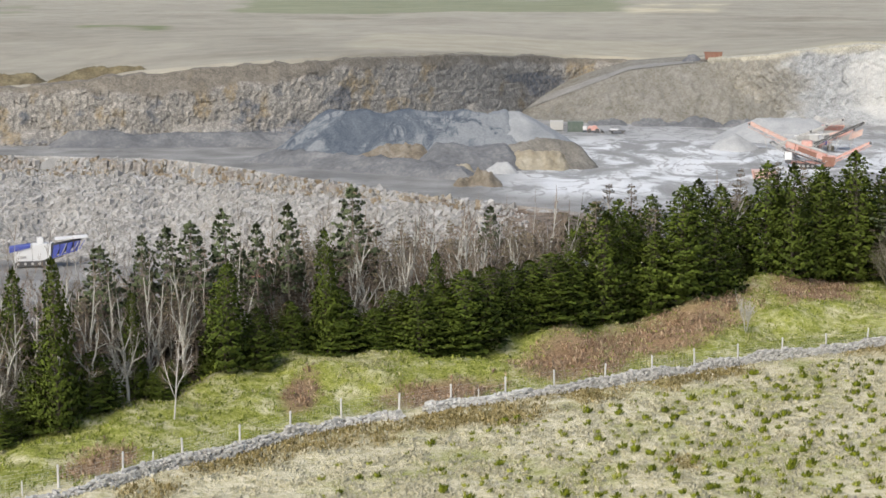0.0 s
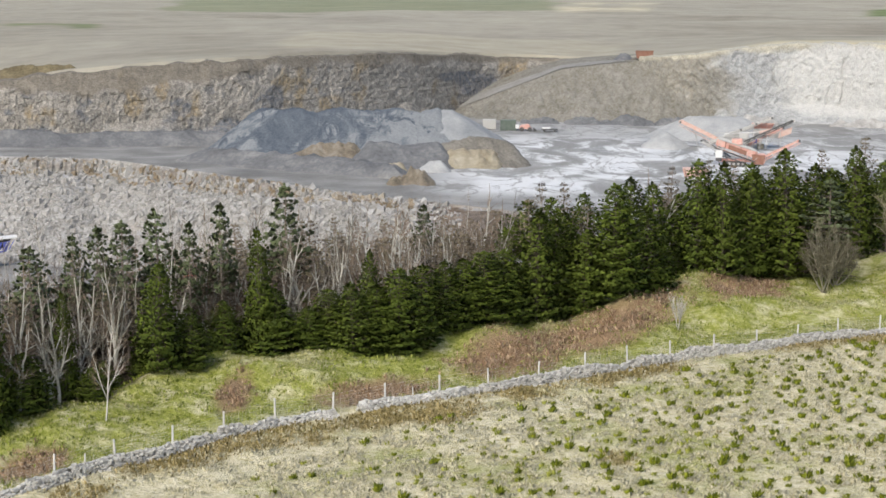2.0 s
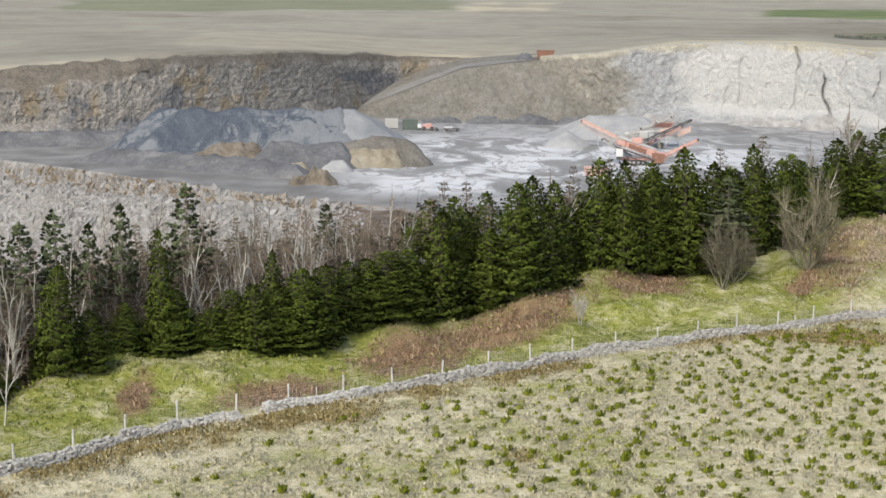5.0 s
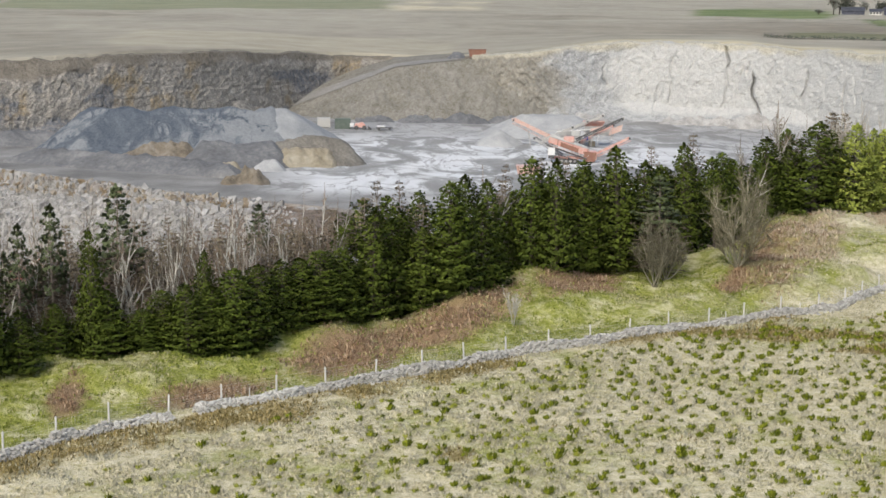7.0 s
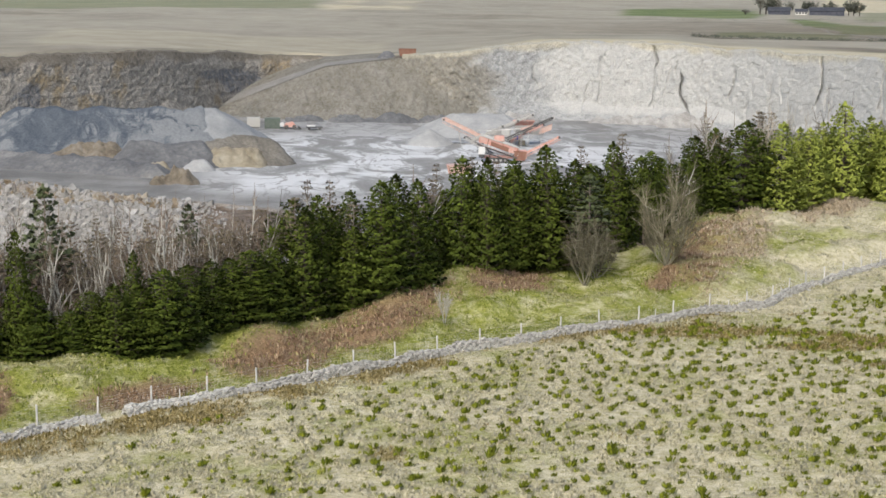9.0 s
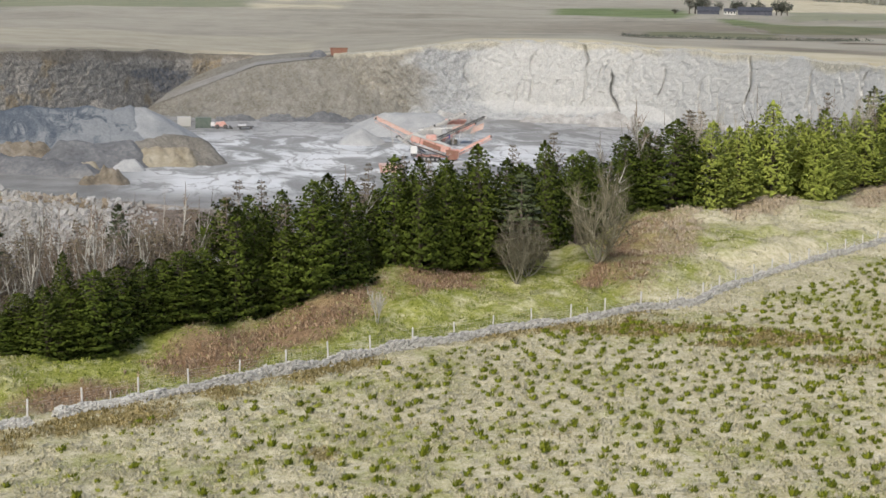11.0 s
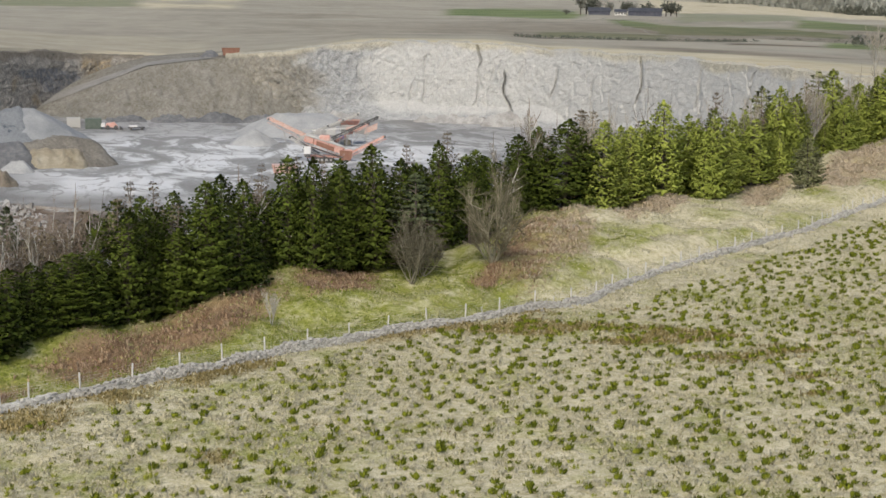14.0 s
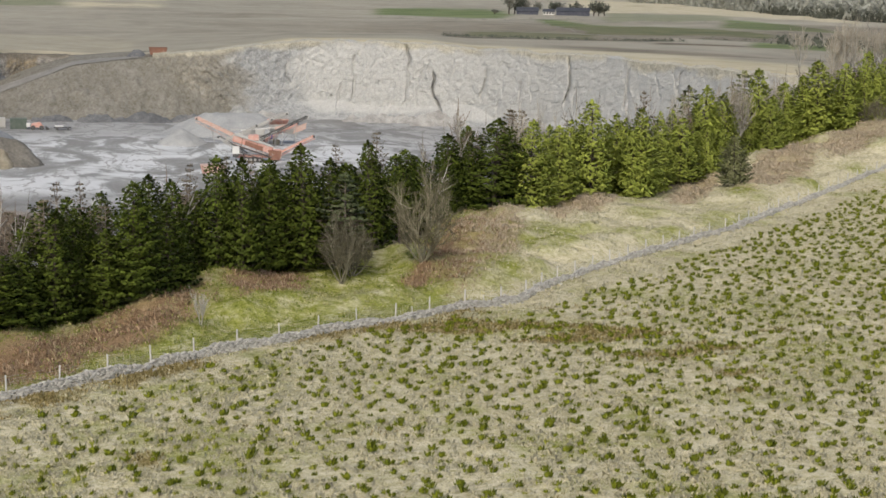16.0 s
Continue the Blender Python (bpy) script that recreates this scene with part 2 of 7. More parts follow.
RUBBLE = rubble_material()


def streaked(name):
    """Dark stone dust with paler patches and runs down its slopes."""
    k = Mat(name, 0.93, spec=0.15)
    run, fine = k.noise(1.0, 7, (0.26, 0.09, 0.20), 0.68, local=True, distort=1.6), k.noise(2.2, 6, rough=0.7)
    patch = k.noise(0.10, 6, local=True, rough=0.62, distort=0.9)
    base = k.ramp(k.mix(0.5, fine, run), (0.36, (0.058, 0.071, 0.094)), (0.64, (0.125, 0.144, 0.168)))
    pale = k.attr("pale")
    amount = k.math("MULTIPLY", k.ramp(k.math("ADD", patch, k.math("MULTIPLY", pale, 0.09)), (0.48, 0.04), (0.57, 0.9)), k.ramp(k.math("ADD", run, k.math("MULTIPLY", pale, 0.06)), (0.42, 0.0), (0.52, 0.85)))
    col = k.mix(amount, base, k.ramp(fine, (0.3, (0.18, 0.195, 0.21)), (0.7, (0.29, 0.30, 0.31))))
    k.bump(fine, 0.45, 0.15)
    return k.done(col)


HEAP_BLUE = streaked("blue_grey_stone_dust")
RUBBLE_ROCK = speckled("pale_rock", (0.23, 0.222, 0.21), (0.36, 0.351, 0.337), (0.50, 0.49, 0.475), 0.5, 3.0, bump=0.8, dist=0.2)
BENCH_ROCK = speckled("brown_grey_rock", (0.13, 0.088, 0.047), (0.27, 0.222, 0.16), (0.44, 0.41, 0.36), 0.2, 2.0, bump=0.8, dist=0.2)
HEAP_PALE = speckled("pale_stone_dust", (0.265, 0.272, 0.276), (0.345, 0.35, 0.352), (0.43, 0.432, 0.432), 0.3, 3.0, dist=0.1)
HEAP_SLOPE = speckled("grey_stone_dust", (0.195, 0.208, 0.222), (0.27, 0.28, 0.29), (0.35, 0.357, 0.362), 0.3, 3.0, dist=0.1)
HEAP_BROWN = speckled("brown_overburden", (0.105, 0.098, 0.088), (0.165, 0.154, 0.136), (0.25, 0.234, 0.205), 0.25, 2.0, dist=0.2)
HEAP_SAND = speckled("buff_sand", (0.19, 0.158, 0.105), (0.285, 0.252, 0.19), (0.37, 0.34, 0.275), 0.35, 1.2, dist=0.3)
HEAP_RUSTY = speckled("rusty_overburden", (0.085, 0.07, 0.052), (0.20, 0.172, 0.135), (0.29, 0.268, 0.232), 0.3, 1.4, dist=0.3)
MOUND = speckled("mound_turf", (0.07, 0.058, 0.035), (0.14, 0.115, 0.068), (0.24, 0.205, 0.125), 0.25, 2.0, dist=0.2)
HEAP_GREY = speckled("grey_bund", (0.085, 0.088, 0.095), (0.142, 0.145, 0.153), (0.235, 0.235, 0.235), 0.18, 1.4, dist=0.3)


def stone_material():
    k = Mat("wall_stone", 0.9, spec=0.2)
    shade = k.math("ADD", k.math("MULTIPLY", k.object_random(), 0.5), k.math("MULTIPLY", k.island(), 0.5))
    col = k.ramp(shade, (0.0, (0.28, 0.27, 0.25)), (0.5, (0.49, 0.478, 0.45)), (1.0, (0.68, 0.67, 0.64)))
    col = k.mix(k.ramp(k.noise(6.0, 5), (0.5, 0.0), (0.62, 0.55)), col, (0.52, 0.52, 0.485))
    k.bump(k.noise(14.0, 5), 0.6, 0.03)
    return k.done(col)


STONE = stone_material()
POST = speckled("weathered_post", (0.44, 0.43, 0.41), (0.57, 0.56, 0.54), (0.66, 0.65, 0.63), 2.0, 20.0, bump=0.2, dist=0.01)
WIRE = Mat("galvanised_wire", 0.5, 0.3).done((0.68, 0.68, 0.67))
PINE = foliage("pine_needles", (0.032, 0.052, 0.008), (0.122, 0.162, 0.019), (0.086, 0.112, 0.014))
# Yellower needles, their colour also brightened for sun and glare on the right
PINE_SUNLIT = foliage("sunlit_yellow_green_needles", (0.245, 0.30, 0.055), (0.42, 0.475, 0.10), (0.36, 0.405, 0.08))
SPRUCE = foliage("spruce_needles", (0.055, 0.078, 0.034), (0.13, 0.16, 0.078), (0.12, 0.132, 0.07))
GREY_NEEDLES = foliage("grey_green_needles", (0.17, 0.19, 0.085), (0.34, 0.35, 0.17), (0.29, 0.28, 0.16))
BROWN_NEEDLES = foliage("browned_needles", (0.15, 0.115, 0.08), (0.29, 0.235, 0.175), (0.19, 0.18, 0.095))
BARK_DARK = bark("conifer_bark", (0.07, 0.055, 0.045), (0.17, 0.14, 0.12))
BARK_BROWN = bark("brown_bark", (0.15, 0.12, 0.10), (0.30, 0.255, 0.22))
BARK_GREY = bark("grey_bark", (0.29, 0.28, 0.245), (0.54, 0.525, 0.475))
BARK_BIRCH = bark("birch_bark", (0.38, 0.355, 0.325), (0.66, 0.64, 0.61))
TWIG = bark("bare_twigs", (0.12, 0.10, 0.078), (0.25, 0.22, 0.18))
TWIG_DARK = bark("shrub_twigs", (0.085, 0.078, 0.05), (0.18, 0.165, 0.115))
BARK_SHRUB = bark("shrub_bark", (0.14, 0.13, 0.095), (0.30, 0.28, 0.215))
BARK_THORN = bark("thorn_bark", (0.19, 0.178, 0.125), (0.40, 0.375, 0.28))
TWIG_THORN = bark("thorn_twigs", (0.12, 0.108, 0.07), (0.24, 0.218, 0.15))
DEAD_WOOD = bark("dead_conifer_twigs", (0.055, 0.043, 0.033), (0.14, 0.11, 0.085))
TWIG_RED = bark("reddish_twigs", (0.15, 0.11, 0.08), (0.29, 0.225, 0.17))
TWIG_PALE = bark("pale_twigs", (0.33, 0.29, 0.235), (0.52, 0.475, 0.40))


def blades(name, lo, hi, mid=None):
    k = Mat(name, 0.85, spec=0.15)
    stops = [(0.0, lo), (1.0, hi)] if mid is None else [(0.0, lo), (0.55, mid), (1.0, hi)]
    return k.done(k.ramp(k.island(), *stops))


STRAW = blades("dry_grass_blades", (0.48, 0.44, 0.27), (0.61, 0.565, 0.41), (0.555, 0.51, 0.35))
LUSH = blades("green_grass_blades", (0.15, 0.19, 0.025), (0.39, 0.395, 0.11), (0.25, 0.285, 0.045))
VERGE_STRAW = blades("yellowed_grass_blades", (0.31, 0.30, 0.11), (0.53, 0.50, 0.29), (0.42, 0.405, 0.18))
RUSH = blades("green_rush_blades", (0.082, 0.104, 0.008), (0.235, 0.262, 0.026), (0.15, 0.172, 0.013))
FADED_RUSH = blades("yellowed_rush_blades", (0.165, 0.185, 0.022), (0.38, 0.395, 0.085), (0.26, 0.275, 0.045))
RUST = blades("rusty_grass_blades", (0.135, 0.105, 0.03), (0.46, 0.375, 0.19), (0.29, 0.225, 0.088))
BRACKEN = blades("dead_bracken", (0.20, 0.115, 0.068), (0.53, 0.405, 0.275), (0.36, 0.24, 0.15))
# paler than the russet bracken, for the right of the verge
PALE_BRACKEN = blades("faded_bracken", (0.44, 0.345, 0.235), (0.66, 0.565, 0.43), (0.55, 0.45, 0.325))

# ---- plan of the land, by bearing from the hovering point ----
AZ_TREES = ([-40, -16, -14, -9.8, -8, -4.6, -1.7, 1.4, 4.4, 9.3, 10.9, 15.5, 18.7, 20, 22.5, 26.6, 30, 32, 35, 60],
            [80, 92, 95, 99, 104, 112, 113, 115, 124, 130, 142, 149, 162, 186, 191, 208, 240, 275, 292, 420])
AZ_WALL = ([-40, -16, -13, -10, -7.1, -3.8, -1.7, 2.4, 6.1, 9.1, 12.1, 15.6, 19, 22.3, 24, 27, 30, 32.9, 35.1, 60],
           [72, 82, 84, 87, 90, 95, 96.5, 101, 105, 110, 115, 121, 128, 135, 146, 163, 183, 216, 242, 390])
AZ_BASE = ([-40, -15.5, -10.7, -6, -4, -2, 0, 2, 4, 6, 8, 10.1, 15.2, 19, 21, 24, 28, 31, 34, 60],
           [350, 354, 351, 358, 365, 376, 390, 410, 437, 444, 436, 402, 408, 401, 390, 365, 325, 300, 300, 300])
AZ_RIM = ([-40, -15.5, -13.2, -12.4, -11, -9, -6.5, -2, 1, 2.5, 4.2, 6.3, 7.9, 10, 12.3, 14.0, 18.6, 20.4, 23.8, 27.8, 31.1, 34, 60],
          [6.0, 5.6, 6.4, 6.9, 8.6, 9.7, 10.7, 11.7, 11.0, 10.1, 9.0, 8.2, 7.8, 9.6, 11.3, 13.2, 13.5, 12.4, 12.3, 12.5, 12.2, 11.5, 10])
AZ_BENCH = ([-40, -15.5, -9.7, -4.5, -0.5, 5.2, 12, 60], [335, 326, 311, 273, 250, 231, 215, 210])
FLOOR, LOWER = -6.0, -20.0


def trees_r(az): return np.interp(az, *AZ_TREES)
def wall_r(az): return np.interp(az, *AZ_WALL)
def base_r(az): return sum(np.interp(az + d, *AZ_BASE) for d in (-1.0, -0.6, -0.2, 0.2, 0.6, 1.0)) / 6
def rim_z(az): return np.interp(az, *AZ_RIM)
def bench_r(az): return np.interp(az, *AZ_BENCH)
def verge_rise(az): return np.interp(az, [28, 32, 35.5, 60], [0, 2.0, 5.5, 6])


def land_z(az, r):
    """Height of the land without its fine relief."""
    az, r = np.broadcast_arrays(np.asarray(az, float), np.asarray(r, float))
    x, y = polar(az, r)
    tb, wr = trees_r(az), wall_r(az)
    verge = verge_rise(az) * sstep(0.7, 1.0, r / tb)
    mound = sstep(wr + 4, wr + 9, r) * (1 - sstep(tb - 1, tb + 6, r))
    verge = verge + mound * (0.6 + 0.95 * fbm(x / 7, y / 7, 3, 11)) + 0.10 * fbm(x / 2.1, y / 2.1, 3, 5)
    plateau = rim_z(az)
    low = np.interp(az, [-3.0, 3.5], [LOWER, FLOOR])
    br = bench_r(az)
    pit = low + (FLOOR - low) * sstep(br - 36, br - 1, r) + 0.18 * fbm(x / 6, y / 6, 3, 8) - np.interp(az, [-5.0, -1.0, 3.5, 5.2], [5.0, 2.6, 1.3, 0]) * sstep(br - 41, br - 30, r) * (1 - sstep(br - 2.2, br - 0.6, r))
    near = tb + 26
    open_pit = np.interp(az, [29, 33], [1, 0])
    ground = verge + (pit - verge) * sstep(near, near + 30 + 12 * (low < -10), r)
    closed = verge + (plateau - verge) * sstep(near, near + 60, r)
    ground = closed + (ground - closed) * open_pit
    beyond = sstep(base_r(az) + 4.0, base_r(az) + 7.0, r)
    far = plateau + (9.0 - plateau) * sstep(430, 760, r) + 0.9 * fbm(x / 60, y / 60, 3, 3) * sstep(430, 600, r)
    far = far + np.clip(r - 1500, 0, None) * 0.0105
    out = ground + (far - ground) * beyond
    side = sstep(28, 44, np.abs(az - 10))
    flat = 0.4 * fbm(x / 30, y / 30, 3, 21) + 9.0 * sstep(350, 900, r) + np.clip(r - 1500, 0, None) * 0.0105
    return out + (flat - out) * side


def land_at(az, r):
    return float(land_z(np.array([az]), np.array([r]))[0])


def build_ground():
    az = np.concatenate([np.arange(-180, -21, 3.0), np.arange(-20, 40.01, 0.22), np.arange(43, 178, 3.0)])
    r = [55.0]
    while r[-1] < 4950:
        k = r[-1]
        r.append(k * (1.0072 if k < 470 else 1.012 if k < 1500 else 1.04))
    r = np.array([4.0, 12, 25, 40] + r)
    A, R = np.meshgrid(az, r, indexing="ij")
    X, Y = polar(A, R)
    Z = land_z(A, R)
    verts = np.stack([X, Y, Z], -1).reshape(-1, 3)
    faces = grid_faces(len(az), len(r), wrap=True).tolist() + [[i * len(r) for i in range(len(az) - 1, -1, -1)]]
    me = mesh_from("ground", verts, faces, [GROUND], True)
    tb, wr, br = trees_r(A), wall_r(A), base_r(A)
    front = np.abs(A - 10) < 32
    pit = sstep(tb + 30, tb + 44, R) * (1 - sstep(br + 4, br + 6, R)) * np.interp(A, [29, 33], [1, 0]) * front
    n1 = fbm(X / 7, Y / 7, 4, 31)
    verge = sstep(wr + 0.6, wr + 3, R) * (1 - sstep(tb + 2, tb + 12, R))
    green = np.clip(verge * sstep(-1.5, -0.4, n1 + 0.35 - np.interp(A, [18, 20, 22.5, 26], [-0.1, 0.4, 1.4, 1.6])) + (1 - verge) * field_green(A, R), 0, 1) * (R < 330)
    green = np.maximum(green, sstep(tb - 1, tb + 6, R) * (R < tb + 26) * 0.4)
    brack = bracken_mask(A, R)
    moor = sstep(br + 1, br + 7, R) * front + (~front) * sstep(350, 420, R)
    moor = np.clip(moor, 0, 1)
    set_attr(me, "pit", pit)
    chalk = sstep(0.5, 4.5, A) * sstep(244, 262, R) * (1 - sstep(330, 385, R)) * front * (1 - 0.4 * sstep(15, 19, A))
    chalk = np.maximum(chalk, 0.4 * pit * sstep(3, 8, A))
    set_attr(me, "chalk", chalk)
    set_attr(me, "green", green)
    set_attr(me, "bracken", np.clip(brack, 0, 1) * np.interp(A, [19.0, 21.0], [1.0, 0.5]))
    set_attr(me, "moor", moor)
    past, straw, dark_cover = far_fields(A, R, X, Y)
    # the shade under the tree belt is painted in with the same mask
    dark_cover = np.maximum(dark_cover, sstep(tb - 0.5, tb + 2.5, R) * (1 - sstep(tb + 24, tb + 31, R)) * front * 0.9)
    set_attr(me, "rust", rusty(A, R) * (R < wr))
    set_attr(me, "pasture", past)
    set_attr(me, "straw", straw)
    set_attr(me, "heather_shade", dark_cover)
    ob = new("ground", me)
    return tagged(ob, "rolling pale grass field, quarry floor and moor", "ground", kind="structure")


def field_green(a, r):
    """Greener ground in the field: faint patches, and more of it down towards the near right."""
    x, y = polar(a, r)
    return 0.75 * sstep(0.05, 1.0, fbm(x / 6, y / 6, 5, 41, 0.65) + np.interp(a, [-5, 5, 20, 30], [-0.15, 0.05, 0.2, 0.35]) * sstep(150, 90, r))


def rusty(a, r):
    """Brown dead grass: a band below the wall, and a tongue of it that runs down into the field."""
    x, y = polar(a, r)
    n = fbm(x / 4, y / 4, 4, 161)
    gap = wall_r(a) - r
    band = sstep(np.interp(a, [-12, -3, 0, 8, 14, 20], [7, 9, 11, 8, 4, 10]), 2.0, gap) * np.interp(a, [-14, -9, 0, 9, 13, 18, 21, 24], [0.4, 0.9, 1.0, 0.95, 0.35, 0.8, 0.8, 0.0])
    across = (r - np.interp(a, [18.5, 26, 31], [124.5, 120.0, 112.0])) / np.interp(a, [18.5, 23, 31], [2.5, 5.0, 9.0])
    tongue = sstep(1.4, 0.2, across ** 2) * np.interp(a, [17.8, 19.5, 26, 30, 33], [0, 1.0, 0.85, 0.6, 0])
    streaks = 1.3 * fbm(x / 9, y / 2.2, 4, 163) * np.interp(a, [16, 20], [0.7, 1.0]) * np.clip(0.45 + tongue, 0, 1)
    spots = 0.7 * sstep(1.3, 0.4, ((a - 8.9) / 0.9) ** 2 + ((r - 87.2) / 2.2) ** 2)
    return 0.9 * sstep(0.10, 0.8, np.maximum(0.55 * n + 1.25 * band, streaks + 0.85 * tongue) - 0.42 + spots)


def blob(A, R, az, r, da, dr, X=None, Y=None):
    d = ((A - az) / da) ** 2 + ((R - r) / dr) ** 2
    x, y = polar(A, R)
    return sstep(1.5, 0.35, d + 0.55 * fbm(x / 3.0, y / 3.0, 4, 51))


def bracken_mask(A, R):
    wr, tb = wall_r(A), trees_r(A)
    out = np.zeros(np.shape(A))
    for az, k, da, dk in ((0.0, 0.24, 2.7, 0.17), (-5.2, 0.42, 0.8, 0.2), (5.0, 0.45, 2.6, 0.36), (8.3, 0.62, 3.3, 0.36), (13.2, 0.75, 1.6, 0.3), (20.3, 0.52, 1.4, 0.44), (18.7, 0.40, 0.7, 0.16),
                          (21.2, 0.6, 1.4, 0.36), (24.4, 0.88, 1.4, 0.2), (28.5, 0.80, 1.0, 0.26), (31.5, 0.6, 1.4, 0.36), (33.9, 0.6, 1.3, 0.3), (-12.5, 0.30, 1.6, 0.25)):
        out = np.maximum(out, blob(A, (R - wr) / np.maximum(tb - wr, 1) , az, k, da, dk))
    return out * sstep(wr + 1.0, wr + 2.0, R) * (1 - sstep(tb, tb + 4, R))


def far_fields(A, R, X, Y):
    n = 0.5 * fbm(X / 110, Y / 150, 5, 61)
    edge = base_r(A)
    rim = sstep(edge + 1, edge + 4, R) * (1 - sstep(edge + 24, edge + 46, R + 40 * n)) * sstep(11, 15, A) * (A < 34)
    R0, R = R, R * (1 + 0.25 * n) - (np.clip(A, 21, 38) - 24) * R * 0.010
    far = R0 > 450
    box = lambda a0, a1, r0, r1: sstep(a0 - 0.35, a0 + 0.35, A + n) * (1 - sstep(a1 - 0.35, a1 + 0.35, A + n)) * sstep(r0 * 0.97, r0 * 1.03, R) * (1 - sstep(r1 * 0.97, r1 * 1.03, R))
    wavy = R0 * (1 + 0.04 * n)
    band = lambda a0, a1, at, low, high: sstep(a0 - 0.3, a0 + 0.3, A + 0.4 * n) * (1 - sstep(a1 - 0.3, a1 + 0.3, A + 0.4 * n)) * sstep(0.985, 1.015, wavy / np.interp(A, at, low)) * (1 - sstep(0.985, 1.015, wavy / np.interp(A, at, high)))
    past = np.maximum.reduce([band(17, 21.8, [17, 22], [1150, 1096], [1560, 1560]), band(20.3, 24.8, [20, 25], [540, 520], [690, 650]) * 0.8, band(22.8, 31.0, [22.8, 24.7, 29.3, 31.0], [990, 682, 720, 690], [1060, 940, 870, 740]),
                              band(29.3, 38.0, [29.3, 31, 33, 38], [900, 890, 850, 760], [1180, 1080, 900, 800]), band(25.2, 29.6, [25, 30], [960, 1180], [1500, 1420]) * 0.45, band(30.3, 38.0, [30, 38], [455, 455], [545, 530]),
                              box(-7, 6.5, 1500, 2300) * 0.55, box(-12.6, -9.4, 840, 930) * 0.9, box(-1, 3.5, 440, 470) * 0.5, box(-22, -14, 1500, 1900) * 0.4])
    straw = np.maximum.reduce([box(6.5, 9.5, 1380, 1750), band(23.9, 34.0, [24, 26.6, 31.9, 34], [1400, 1560, 1300, 1100], [2300, 2200, 1560, 1230]), box(-3, 9, 440, 560) * 0.25])
    dark_cover = np.maximum.reduce([0.6 * sstep(22, 25, A) * (A < 36) * sstep(edge + 34, edge + 44, R0 + 30 * n) * (1 - sstep(edge + 62, edge + 80, R0 + 30 * n)), box(-24, -5, 430, 1150) * 0.10, box(-24, -3, 380, 430) * 0.12, band(19.5, 27.5, [20, 27], [498, 508], [512, 524]) * 0.9, band(27.0, 30.2, [27, 30], [458, 460], [478, 474]), 0.5 * sstep(6, 24, A) * (A < 40) * sstep(500, 580, R) * (1 - sstep(840, 960, R)), box(-5.5, -2, 1130, 1160) * 0.7, box(26, 40, 1950, 2600) * 0.8, box(24, 27.5, 480, 620) * 0.5, box(10, 24, 1010, 1060) * 0.3])
    return past * far, np.maximum(straw * (R0 > 405), rim * 0.9), dark_cover * (R0 > 375)


build_ground()


# ---- quarry faces, bank and heaps ----
def blocky(a, z, wide, tall, seed):
    """Offsets of rough rectangular blocks, as joints leave them in a blasted face."""
    u = a / wide + 0.9 * fbm(a / wide * 0.4, z / tall * 0.5, 2, seed)
    row = np.floor(z / tall + 0.9 * fbm(a / wide * 0.3, z / tall * 0.6, 2, seed + 1))
    col = np.floor(u + 0.37 * row)
    h = np.sin(col * 127.1 + row * 311.7 + seed) * 43758.5453
    return h - np.floor(h) - 0.5


